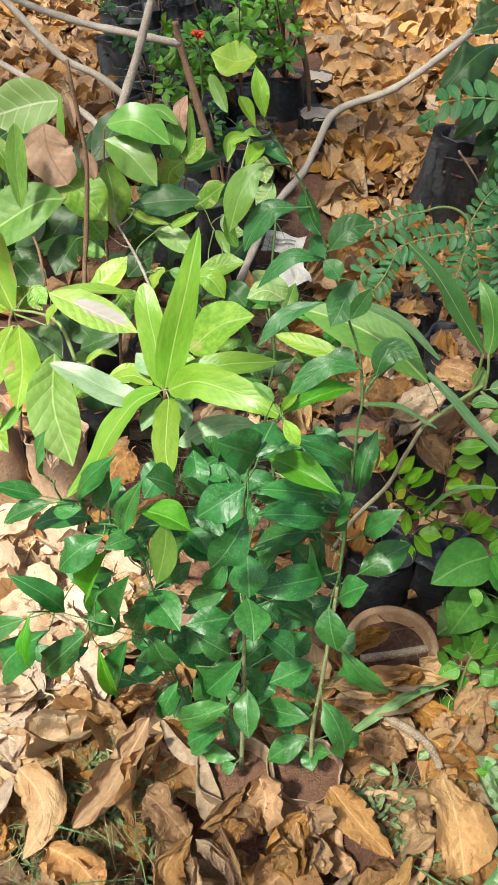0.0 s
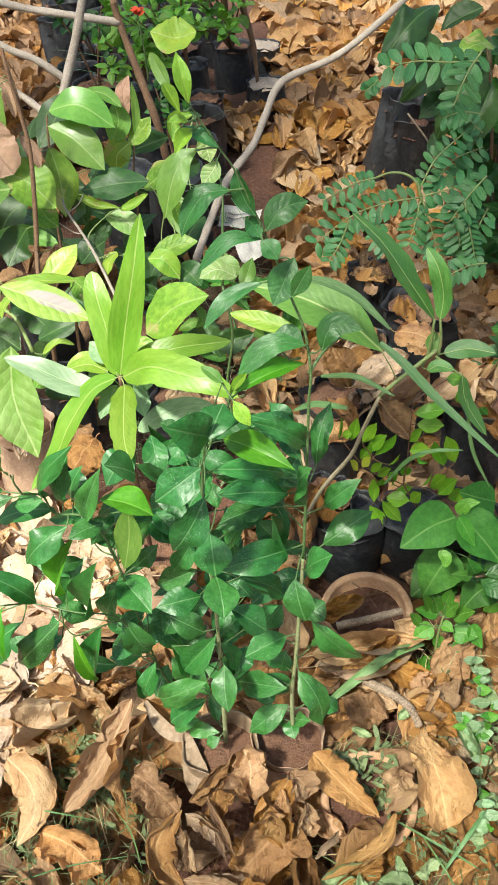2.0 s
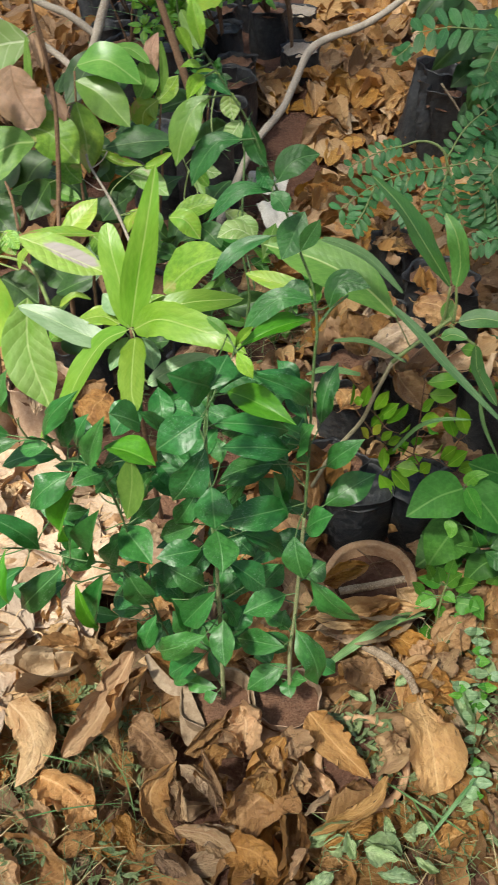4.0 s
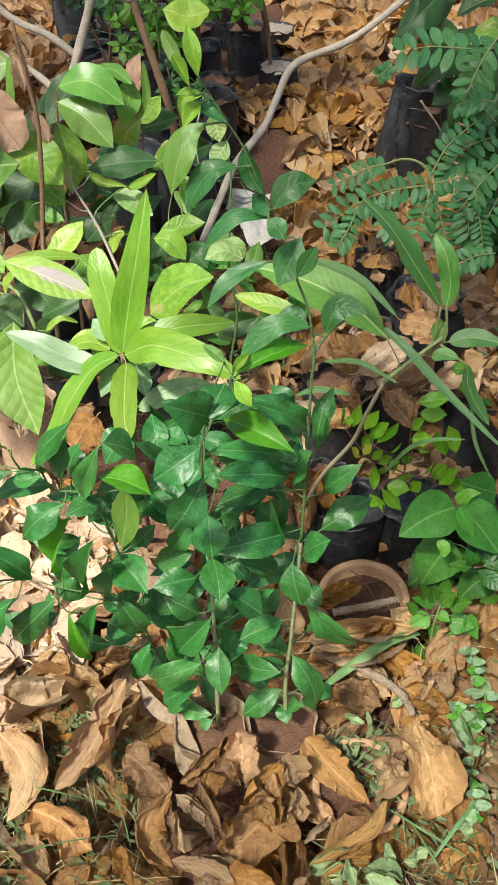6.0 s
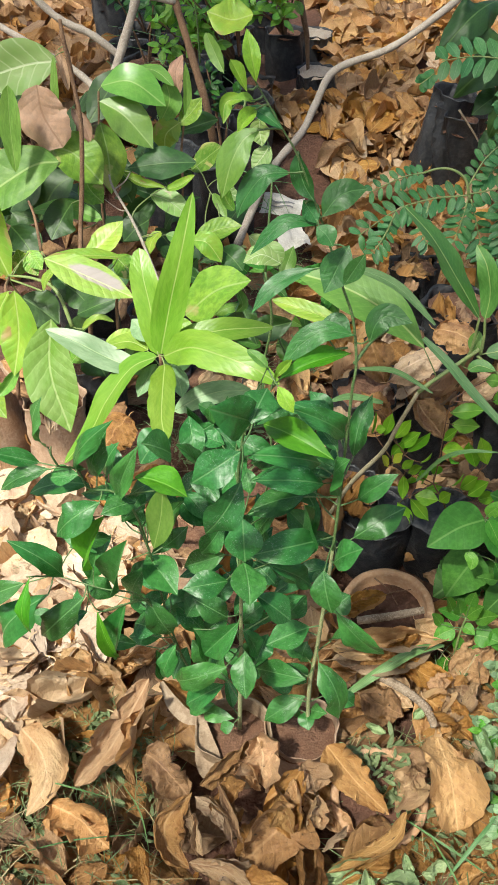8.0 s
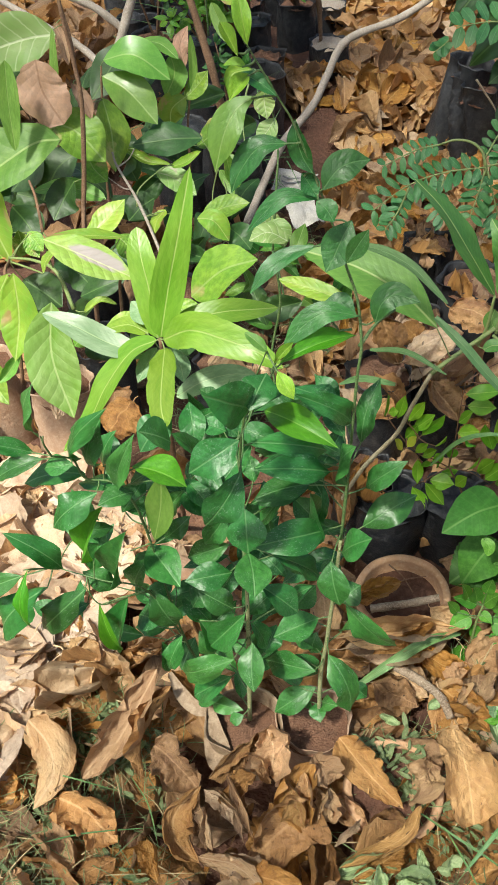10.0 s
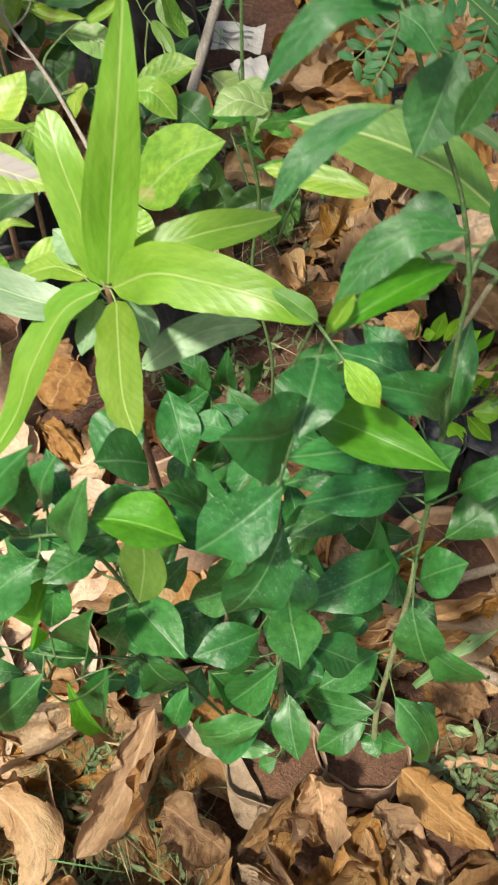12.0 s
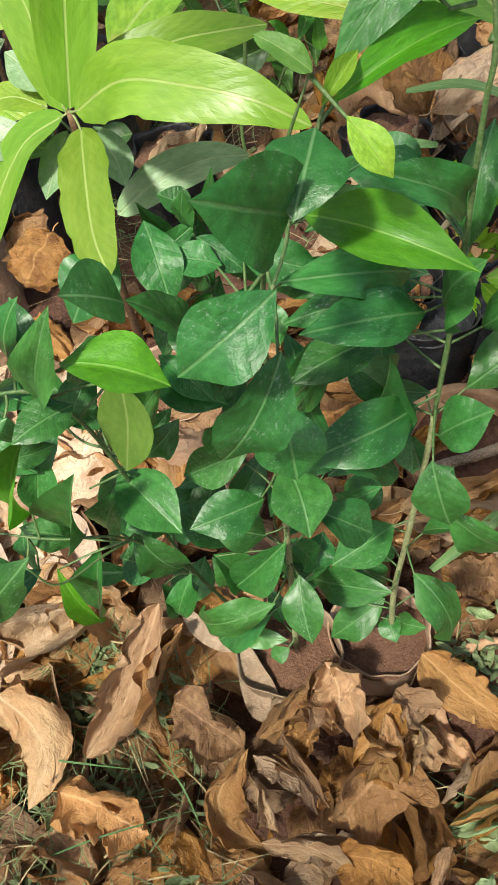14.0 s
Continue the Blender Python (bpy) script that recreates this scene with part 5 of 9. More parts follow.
leaf(R, "citrus", (0.081, 0.947, 0.574), (0.109, 1.004, 0.592), 0.029, "r")
leaf(R, "citrus", (0.070, 0.931, 0.639), (0.009, 0.945, 0.608), 0.023, "l")
leaf(R, "citrus", (0.087, 0.991, 0.505), (0.090, 0.951, 0.475), 0.020, "f")
leaf(R, "citrus", (0.093, 0.903, 0.638), (0.015, 0.895, 0.633), 0.028, "f")
leaf(R, "citrus", (0.082, 0.921, 0.597), (0.009, 0.891, 0.576), 0.030, "f")
leaf(R, "citrus", (0.094, 0.900, 0.527), (0.054, 0.930, 0.548), 0.031, "f")
leaf(R, "citrus", (0.029, 0.911, 0.479), (0.091, 0.884, 0.459), 0.029, "f")
leaf(R, "citrus", (0.105, 0.918, 0.453), (0.104, 0.893, 0.435), 0.025, "f")
leaf(R, "citrus", (0.088, 0.898, 0.270), (0.056, 0.912, 0.280), 0.025, "f")
leaf(R, "citrus", (0.115, 0.896, 0.388), (0.142, 0.914, 0.402), 0.035, "f")
leaf(R, "citrus", (0.040, 0.899, 0.175), (0.073, 0.911, 0.183), 0.030, "f")
leaf(R, "citrus", (0.113, 0.930, 0.683), (0.053, 0.954, 0.700), 0.031, "f")
leaf(R, "citrus", (0.103, 0.953, 0.681), (0.077, 0.977, 0.698), 0.023, "f")
leaf(R, "citrus", (0.112, 0.942, 0.640), (0.084, 0.968, 0.658), 0.019, "f")
leaf(R, "citrus", (0.056, 0.912, 0.341), (0.084, 0.938, 0.360), 0.034, "f")
leaf(R, "citrus", (0.059, 0.973, 0.575), (0.088, 0.937, 0.547), 0.031, "f")
blade(R, "citrus", 0.023, [(0.052, 0.930, 0.991), (0.029, 0.925, 0.990), (0.012, 0.920, 0.970), (0.005, 0.915, 0.953)], "f", "pointed")
blade(R, "citrus", 0.020, [(0.057, 0.940, 1.007), (0.058, 0.935, 0.995), (0.064, 0.930, 0.979), (0.073, 0.925, 0.967)], "l", "pointed")
blade(R, "citrus", 0.026, [(0.081, 0.925, 0.952), (0.091, 0.930, 0.966), (0.103, 0.935, 0.972), (0.120, 0.940, 0.973)], "w", "pointed")
blade(R, "citrus", 0.017, [(0.063, 0.930, 0.965), (0.070, 0.930, 0.954), (0.077, 0.925, 0.945)], "f", "pointed")
blade(R, "citrus", 0.015, [(0.079, 0.930, 0.941), (0.052, 0.925, 0.946), (0.035, 0.920, 0.936), (0.016, 0.915, 0.915)], "f", "pointed")
blade(R, "citruslit", 0.019, [(0.076, 0.920, 0.945), (0.085, 0.915, 0.940), (0.092, 0.910, 0.931)], "f", "pointed")
blade(R, "citrus", 0.030, [(0.107, 0.935, 0.918), (0.099, 0.925, 0.905), (0.093, 0.918, 0.892), (0.086, 0.910, 0.880)], "f", "pointed")
blade(R, "citruslit", 0.018, [(0.104, 0.910, 0.890), (0.113, 0.915, 0.905), (0.122, 0.920, 0.919)], "r", "pointed")
blade(R, "citrus", 0.017, [(0.077, 0.935, 0.891), (0.051, 0.930, 0.883), (0.033, 0.920, 0.873), (0.017, 0.910, 0.853)], "f", "pointed")
blade(R, "citrus", 0.024, [(0.133, 0.910, 0.825), (0.138, 0.915, 0.844), (0.150, 0.920, 0.851), (0.173, 0.915, 0.847)], "w", "pointed")
blade(R, "citrus", 0.023, [(0.118, 0.910, 0.833), (0.090, 0.905, 0.840), (0.069, 0.900, 0.829), (0.047, 0.890, 0.804)], "f", "pointed")
blade(R, "citrus", 0.025, [(0.084, 0.930, 0.832), (0.100, 0.925, 0.833), (0.115, 0.920, 0.828)], "f", "pointed")
leaf(R, "citrus", (0.137, 0.907, 0.528), (0.199, 0.941, 0.552), 0.037, "f")
leaf(R, "citrus", (0.129, 0.927, 0.647), (0.146, 0.973, 0.703), 0.025, "k")
leaf(R, "citrus", (0.118, 0.903, 0.702), (0.060, 0.868, 0.770), 0.026, "f")
R.finish()
N = Plant("broadleaf_seedling", (-0.016, 1.420, 0.020), "slender seedling with a few pale mottled leaves", "sapling", GREEN_STEM)
stem(N, 0.0024, 0.0020, (-0.016, 1.420, 0.020), (-0.004, 1.410, 0.180), (-0.022, 1.430, 0.330), (-0.006, 1.435, 0.450), (-0.017, 1.440, 0.548))
stem(N, 0.0022, 0.0012, (-0.017, 1.440, 0.548), (-0.013, 1.460, 0.628), (-0.010, 1.480, 0.693), (-0.018, 1.500, 0.742))
blade(N, "broadpale", 0.030, [(-0.030, 1.500, 0.781), (-0.031, 1.500, 0.763), (-0.026, 1.490, 0.740)], "v", "oval")
blade(N, "broadpale", 0.032, [(-0.015, 1.500, 0.737), (-0.026, 1.490, 0.722), (-0.041, 1.480, 0.706)], "f", "oval")
blade(N, "broadpale", 0.038, [(0.013, 1.380, 0.604), (-0.017, 1.380, 0.618), (-0.045, 1.370, 0.609)], "f", "oval", ragged=0.15)
blade(N, "broadpale", 0.035, [(-0.018, 1.400, 0.625), (-0.002, 1.390, 0.617), (0.008, 1.380, 0.594)], "f", "oval", ragged=0.15)
blade(N, "broadgreen", 0.024, [(-0.073, 1.500, 0.623), (-0.086, 1.500, 0.643), (-0.093, 1.500, 0.681)], "r", "lance")
N.finish()

X = Plant("mango_sapling", (0.155, 1.300, 0.15), "leaning mango sapling with long mid-green leaves", "sapling", PALE_STEM, "", LIME_STEM)
stem(X, 0.0039, 0.0032, (0.115, 1.310, 0.140), (0.112, 1.275, 0.144), (0.146, 1.250, 0.259), (0.190, 1.225, 0.364), (0.207, 1.215, 0.432), (0.228, 1.210, 0.504))
stem(X, 0.0033, 0.0030, (0.228, 1.210, 0.504), (0.249, 1.220, 0.520), (0.280, 1.240, 0.534), (0.311, 1.250, 0.558), material=LIME_STEM)
stem(X, 0.0026, 0.0018, (0.292, 1.250, 0.527), (0.300, 1.250, 0.561), (0.302, 1.250, 0.613), material=LIME_STEM)
stem(X, 0.0026, 0.0018, (0.314, 1.250, 0.549), (0.315, 1.255, 0.578), (0.312, 1.260, 0.605), material=LIME_STEM)
stem(X, 0.0026, 0.0018, (0.310, 1.250, 0.546), (0.336, 1.240, 0.528), (0.346, 1.220, 0.534), material=LIME_STEM)
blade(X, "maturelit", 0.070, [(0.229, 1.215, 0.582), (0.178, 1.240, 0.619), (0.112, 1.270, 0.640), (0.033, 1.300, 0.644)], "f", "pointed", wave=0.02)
blade(X, "broad", 0.028, [(0.108, 1.260, 0.585), (0.061, 1.280, 0.590), (0.005, 1.300, 0.593)], "f", "lance")
blade(X, "mature", 0.046, [(0.302, 1.250, 0.613), (0.266, 1.265, 0.664), (0.224, 1.285, 0.719), (0.183, 1.310, 0.751)], "r", "lance", wave=0.05)
blade(X, "mature", 0.031, [(0.312, 1.260, 0.605), (0.314, 1.270, 0.640), (0.304, 1.280, 0.679), (0.288, 1.300, 0.701)], "l", "lance", wave=0.05)
blade(X, "mature", 0.029, [(0.321, 1.250, 0.551), (0.356, 1.250, 0.559), (0.395, 1.240, 0.558)], "f", "lance")
blade(X, "mature", 0.025, [(0.346, 1.220, 0.534), (0.354, 1.200, 0.498), (0.384, 1.170, 0.460)], "r", "lance", wave=0.05)
blade(X, "olive", 0.022, [(0.313, 1.250, 0.553), (0.306, 1.260, 0.563), (0.310, 1.270, 0.576)], "v", "lance")
blade(X, "mature", 0.019, [(0.299, 1.240, 0.527), (0.314, 1.240, 0.536), (0.336, 1.230, 0.536)], "f", "lance")
X.finish()
L = Plant("broad_leaved_sapling", (-0.60, 1.55, 0.19), "broad-leaved sapling with yellowish drooping leaves", "sapling", BROWN_BARK, "broad-leaved saplings", LIME_STEM)
# inner leaves: the shade behind the crown is put into their dark green
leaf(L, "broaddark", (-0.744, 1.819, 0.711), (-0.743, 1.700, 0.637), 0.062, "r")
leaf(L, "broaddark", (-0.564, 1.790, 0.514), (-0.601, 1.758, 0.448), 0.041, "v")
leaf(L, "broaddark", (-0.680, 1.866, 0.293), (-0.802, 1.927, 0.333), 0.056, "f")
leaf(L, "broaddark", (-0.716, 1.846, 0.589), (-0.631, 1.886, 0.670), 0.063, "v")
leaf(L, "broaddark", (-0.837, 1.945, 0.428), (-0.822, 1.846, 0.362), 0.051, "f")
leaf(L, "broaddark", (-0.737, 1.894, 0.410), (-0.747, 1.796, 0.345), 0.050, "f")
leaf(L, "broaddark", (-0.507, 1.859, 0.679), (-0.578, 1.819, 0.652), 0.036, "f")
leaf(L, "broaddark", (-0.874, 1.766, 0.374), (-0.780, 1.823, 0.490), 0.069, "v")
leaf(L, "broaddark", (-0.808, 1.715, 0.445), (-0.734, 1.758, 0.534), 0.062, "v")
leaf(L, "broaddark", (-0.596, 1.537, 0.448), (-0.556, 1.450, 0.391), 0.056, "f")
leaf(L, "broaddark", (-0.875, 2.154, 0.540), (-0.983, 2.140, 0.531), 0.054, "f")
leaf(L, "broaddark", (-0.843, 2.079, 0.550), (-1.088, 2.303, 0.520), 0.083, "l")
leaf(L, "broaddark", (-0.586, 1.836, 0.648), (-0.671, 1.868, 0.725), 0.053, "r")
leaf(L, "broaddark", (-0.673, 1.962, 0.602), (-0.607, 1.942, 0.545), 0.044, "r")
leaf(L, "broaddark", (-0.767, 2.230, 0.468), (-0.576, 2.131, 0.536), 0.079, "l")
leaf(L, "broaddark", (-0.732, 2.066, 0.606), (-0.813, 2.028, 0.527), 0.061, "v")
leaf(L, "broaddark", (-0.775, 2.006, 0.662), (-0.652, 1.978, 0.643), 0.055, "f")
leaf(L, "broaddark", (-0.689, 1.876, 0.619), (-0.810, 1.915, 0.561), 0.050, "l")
stem(L, 0.0035, 0.0025, (-0.576, 1.500, 0.661), (-0.538, 1.460, 0.638), (-0.492, 1.410, 0.603), material=LIME_STEM)
stem(L, 0.0042, 0.0030, (-0.691, 1.460, 0.312), (-0.677, 1.460, 0.424), (-0.660, 1.460, 0.526))
stem(L, 0.0022, 0.0014, (-0.563, 1.620, 0.682), (-0.545, 1.600, 0.651), (-0.518, 1.560, 0.629))
stem(L, 0.0020, 0.0012, (-0.599, 1.620, 0.663), (-0.567, 1.600, 0.644), (-0.539, 1.580, 0.635))
stem(L, 0.0018, 0.0010, (-0.599, 1.600, 0.622), (-0.560, 1.570, 0.625), (-0.532, 1.550, 0.624))
stem(L, 0.0035, 0.0025, (-0.527, 1.350, 0.383), (-0.522, 1.360, 0.438), (-0.522, 1.370, 0.489))
stem(L, 0.0035, 0.0020, (-0.449, 1.340, 0.325), (-0.429, 1.340, 0.452), (-0.410, 1.310, 0.574), (-0.435, 1.390, 0.547))
stem(L, 0.0020, 0.0012, (-0.504, 1.390, 0.575), (-0.479, 1.390, 0.578), (-0.457, 1.380, 0.575), material=LIME_STEM)
stem(L, 0.0020, 0.0012, (-0.440, 1.390, 0.547), (-0.390, 1.360, 0.554), (-0.363, 1.340, 0.560), material=LIME_STEM)
blade(L, "broadgreen", 0.042, [(-0.590, 1.620, 0.702), (-0.551, 1.630, 0.739), (-0.500, 1.620, 0.723), (-0.467, 1.600, 0.675)], "u", "lance", ragged=0.12, wave=0.05)
blade(L, "broad", 0.035, [(-0.673, 1.600, 0.693), (-0.631, 1.600, 0.696), (-0.586, 1.600, 0.694)], "f", "lance")
blade(L, "broad", 0.081, [(-0.665, 1.520, 0.737), (-0.619, 1.510, 0.701), (-0.576, 1.500, 0.661)], "f", "oval")
blade(L, "broadgreen", 0.044, [(-0.604, 1.540, 0.702), (-0.579, 1.530, 0.690), (-0.573, 1.520, 0.664)], "r", "oval")
blade(L, "broadgreen", 0.038, [(-0.617, 1.500, 0.660), (-0.606, 1.490, 0.633), (-0.590, 1.480, 0.605)], "f", "lance", ragged=0.1)
blade(L, "broad", 0.044, [(-0.625, 1.500, 0.656), (-0.650, 1.490, 0.639), (-0.686, 1.480, 0.624)], "f", "oval")
blade(L, "broad", 0.061, [(-0.462, 1.430, 0.704), (-0.464, 1.420, 0.636), (-0.454, 1.410, 0.591), (-0.432, 1.390, 0.544)], "r", "oval", ragged=0.05)
blade(L, "broad", 0.046, [(-0.587, 1.430, 0.621), (-0.544, 1.420, 0.603), (-0.490, 1.410, 0.592)], "f", "oval")
blade(L, "broad", 0.081, [(-0.691, 1.460, 0.610), (-0.625, 1.450, 0.586), (-0.575, 1.440, 0.543)], "f", "oval")
blade(L, "broad", 0.040, [(-0.499, 1.390, 0.576), (-0.546, 1.390, 0.585), (-0.572, 1.370, 0.566), (-0.604, 1.360, 0.526)], "f", "lance")
blade(L, "broadmottle", 0.079, [(-0.524, 1.340, 0.553), (-0.538, 1.320, 0.493), (-0.579, 1.290, 0.409)], "v", "oval")
blade(L, "broad", 0.043, [(-0.424, 1.310, 0.574), (-0.478, 1.300, 0.566), (-0.526, 1.280, 0.540)], "f", "oval")
blade(L, "broad", 0.041, [(-0.400, 1.300, 0.586), (-0.426, 1.280, 0.539), (-0.439, 1.250, 0.484)], "v", "oval", ragged=0.12)
blade(L, "broad", 0.056, [(-0.382, 1.280, 0.602), (-0.382, 1.260, 0.537), (-0.393, 1.230, 0.475)], "v", "oval", ragged=0.10)
blade(L, "broadgreen", 0.057, [(-0.456, 1.270, 0.493), (-0.457, 1.250, 0.433), (-0.420, 1.220, 0.391)], "v", "oval")
blade(L, "olive", 0.026, [(-0.385, 1.240, 0.485), (-0.411, 1.230, 0.450), (-0.427, 1.220, 0.436)], "v", "oval", roll=1.2, ragged=0.2)
blade(L, "broadmottle", 0.080, [(-0.326, 1.260, 0.567), (-0.333, 1.230, 0.489), (-0.305, 1.190, 0.398)], "v", "oval")
blade(L, "broaddark", 0.064, [(-0.435, 1.420, 0.489), (-0.400, 1.410, 0.471), (-0.369, 1.400, 0.450)], "f", "oval")
blade(L, "broaddark", 0.060, [(-0.321, 1.380, 0.419), (-0.304, 1.370, 0.398), (-0.289, 1.360, 0.371)], "f", "oval")
blade(L, "broadgreen", 0.025, [(-0.411, 1.420, 0.573), (-0.400, 1.410, 0.560), (-0.388, 1.400, 0.547)], "f", "oval")
blade(L, "broad", 0.024, [(-0.499, 1.410, 0.531), (-0.468, 1.400, 0.543), (-0.437, 1.400, 0.555)], "u", "lance")
blade(L, "broad", 0.025, [(-0.561, 1.750, 0.754), (-0.560, 1.750, 0.735), (-0.560, 1.740, 0.714)], "f", "oval")
blade(L, "broaddark", 0.074, [(-0.683, 1.850, 0.697), (-0.698, 1.830, 0.671), (-0.708, 1.810, 0.641)], "f", "oval")
blade(L, "broaddark", 0.086, [(-0.623, 1.850, 0.711), (-0.651, 1.830, 0.674), (-0.674, 1.800, 0.647)], "f", "oval")
blade(L, "broadgreen", 0.049, [(-0.700, 1.800, 0.744), (-0.721, 1.790, 0.706), (-0.711, 1.770, 0.662)], "l", "lance")
blade(L, "broaddark", 0.064, [(-0.541, 1.550, 0.570), (-0.572, 1.530, 0.594), (-0.605, 1.500, 0.580)], "f", "oval")
blade(L, "broaddark", 0.070, [(-0.572, 1.720, 0.606), (-0.601, 1.720, 0.636), (-0.630, 1.710, 0.638)], "f", "oval")
blade(L, "broadgreen", 0.034, [(-0.444, 1.440, 0.521), (-0.430, 1.440, 0.550), (-0.431, 1.440, 0.571)], "f", "oval")
L.finish()
P = Plant("broad_leaved_sapling", (-0.40, 1.62, 0.18), "broad-leaved sapling with a grey blighted leaf", "sapling", BROWN_BARK, "broad-leaved saplings", LIME_STEM)
# back leaves whose dark colour stands in for shade low in the plant
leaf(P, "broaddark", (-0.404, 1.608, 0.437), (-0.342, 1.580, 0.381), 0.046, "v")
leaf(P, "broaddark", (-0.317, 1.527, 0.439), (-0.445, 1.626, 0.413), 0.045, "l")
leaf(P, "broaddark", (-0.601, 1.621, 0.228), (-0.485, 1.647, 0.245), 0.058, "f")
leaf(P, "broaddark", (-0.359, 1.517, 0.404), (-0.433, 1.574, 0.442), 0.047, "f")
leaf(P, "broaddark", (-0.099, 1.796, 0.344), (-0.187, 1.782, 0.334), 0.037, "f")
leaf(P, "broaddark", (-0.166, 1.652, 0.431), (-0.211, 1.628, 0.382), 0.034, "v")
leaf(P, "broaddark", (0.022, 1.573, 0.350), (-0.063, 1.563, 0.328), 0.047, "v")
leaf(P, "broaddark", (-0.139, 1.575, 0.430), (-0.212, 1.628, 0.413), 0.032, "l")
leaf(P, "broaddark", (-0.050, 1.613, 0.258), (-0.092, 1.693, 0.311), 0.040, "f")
stem(P, 0.0035, 0.0020, (-0.310, 1.300, 0.524), (-0.336, 1.330, 0.570), (-0.380, 1.360, 0.569), (-0.430, 1.380, 0.559), material=LIME_STEM)
stem(P, 0.0030, 0.0020, (-0.406, 1.480, 0.543), (-0.421, 1.520, 0.583), (-0.434, 1.540, 0.603))
stem(P, 0.0030, 0.0020, (-0.256, 1.360, 0.463), (-0.258, 1.380, 0.505), (-0.250, 1.360, 0.563), (-0.287, 1.340, 0.606))
blade(P, "broadpatch", 0.053, [(-0.341, 1.320, 0.635), (-0.283, 1.300, 0.625), (-0.198, 1.280, 0.598)], "f", "oval")
blade(P, "broad", 0.043, [(-0.297, 1.380, 0.608), (-0.270, 1.390, 0.619), (-0.239, 1.420, 0.644)], "f", "oval")
blade(P, "broad", 0.023, [(-0.233, 1.360, 0.616), (-0.274, 1.340, 0.630), (-0.339, 1.320, 0.635)], "u", "lance", roll=0.6)
blade(P, "broad", 0.021, [(-0.324, 1.310, 0.624), (-0.336, 1.300, 0.611), (-0.340, 1.290, 0.596)], "l", "lance")
blade(P, "broadgreen", 0.027, [(-0.406, 1.420, 0.581), (-0.392, 1.410, 0.572), (-0.379, 1.400, 0.559)], "f", "oval")
blade(P, "broaddark", 0.043, [(-0.342, 1.420, 0.458), (-0.300, 1.420, 0.480), (-0.260, 1.430, 0.492)], "f", "oval")
blade(P, "broad", 0.016, [(-0.295, 1.300, 0.517), (-0.270, 1.310, 0.534), (-0.244, 1.310, 0.529)], "u", "lance", roll=0.8)
blade(P, "broadgreen", 0.085, [(-0.152, 1.420, 0.466), (-0.095, 1.410, 0.528), (-0.036, 1.400, 0.557)], "f", "oval", ragged=0.08)
blade(P, "broad", 0.031, [(-0.242, 1.240, 0.541), (-0.212, 1.250, 0.545), (-0.186, 1.260, 0.542)], "f", "oval")
blade(P, "broadgreen", 0.049, [(-0.192, 1.440, 0.440), (-0.161, 1.420, 0.427), (-0.137, 1.400, 0.419)], "f", "oval")
blade(P, "broadgreen", 0.044, [(-0.273, 1.460, 0.554), (-0.254, 1.450, 0.539), (-0.241, 1.440, 0.519)], "r", "oval")
blade(P, "broadgreen", 0.037, [(-0.323, 1.300, 0.450), (-0.305, 1.310, 0.471), (-0.298, 1.320, 0.492)], "f", "oval")
blade(P, "olive", 0.019, [(-0.064, 1.420, 0.528), (-0.052, 1.410, 0.502), (-0.063, 1.400, 0.492)], "r", "oval", roll=0.8)
# gap fillers, coloured dark to give the shade between the lit leaves
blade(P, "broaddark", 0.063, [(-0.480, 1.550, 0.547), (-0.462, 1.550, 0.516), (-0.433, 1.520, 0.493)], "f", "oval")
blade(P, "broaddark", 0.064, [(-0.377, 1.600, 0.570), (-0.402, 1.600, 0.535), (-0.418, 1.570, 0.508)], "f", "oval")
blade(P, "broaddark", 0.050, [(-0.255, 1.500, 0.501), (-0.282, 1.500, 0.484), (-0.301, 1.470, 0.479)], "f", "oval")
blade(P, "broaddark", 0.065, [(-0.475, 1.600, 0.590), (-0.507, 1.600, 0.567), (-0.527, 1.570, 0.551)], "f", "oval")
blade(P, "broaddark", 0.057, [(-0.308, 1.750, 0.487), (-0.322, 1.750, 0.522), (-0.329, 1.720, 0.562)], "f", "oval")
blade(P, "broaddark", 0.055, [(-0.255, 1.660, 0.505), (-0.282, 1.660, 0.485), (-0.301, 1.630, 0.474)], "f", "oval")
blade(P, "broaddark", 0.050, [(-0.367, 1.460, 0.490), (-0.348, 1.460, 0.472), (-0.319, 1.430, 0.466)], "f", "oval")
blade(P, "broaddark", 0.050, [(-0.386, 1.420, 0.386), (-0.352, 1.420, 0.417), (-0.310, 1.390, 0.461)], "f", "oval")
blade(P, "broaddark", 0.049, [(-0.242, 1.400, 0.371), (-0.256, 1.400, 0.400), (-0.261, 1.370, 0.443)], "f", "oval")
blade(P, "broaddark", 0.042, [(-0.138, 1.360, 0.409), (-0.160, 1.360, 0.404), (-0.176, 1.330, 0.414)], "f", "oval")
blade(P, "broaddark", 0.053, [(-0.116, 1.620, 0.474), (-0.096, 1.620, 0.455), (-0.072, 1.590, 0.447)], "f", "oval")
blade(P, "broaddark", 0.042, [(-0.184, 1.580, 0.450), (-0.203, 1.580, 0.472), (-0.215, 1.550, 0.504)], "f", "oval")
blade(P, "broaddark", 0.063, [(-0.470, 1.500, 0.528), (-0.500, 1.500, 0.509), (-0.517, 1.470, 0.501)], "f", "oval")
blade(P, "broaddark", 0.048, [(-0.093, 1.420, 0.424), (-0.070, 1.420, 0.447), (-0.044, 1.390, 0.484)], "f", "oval")
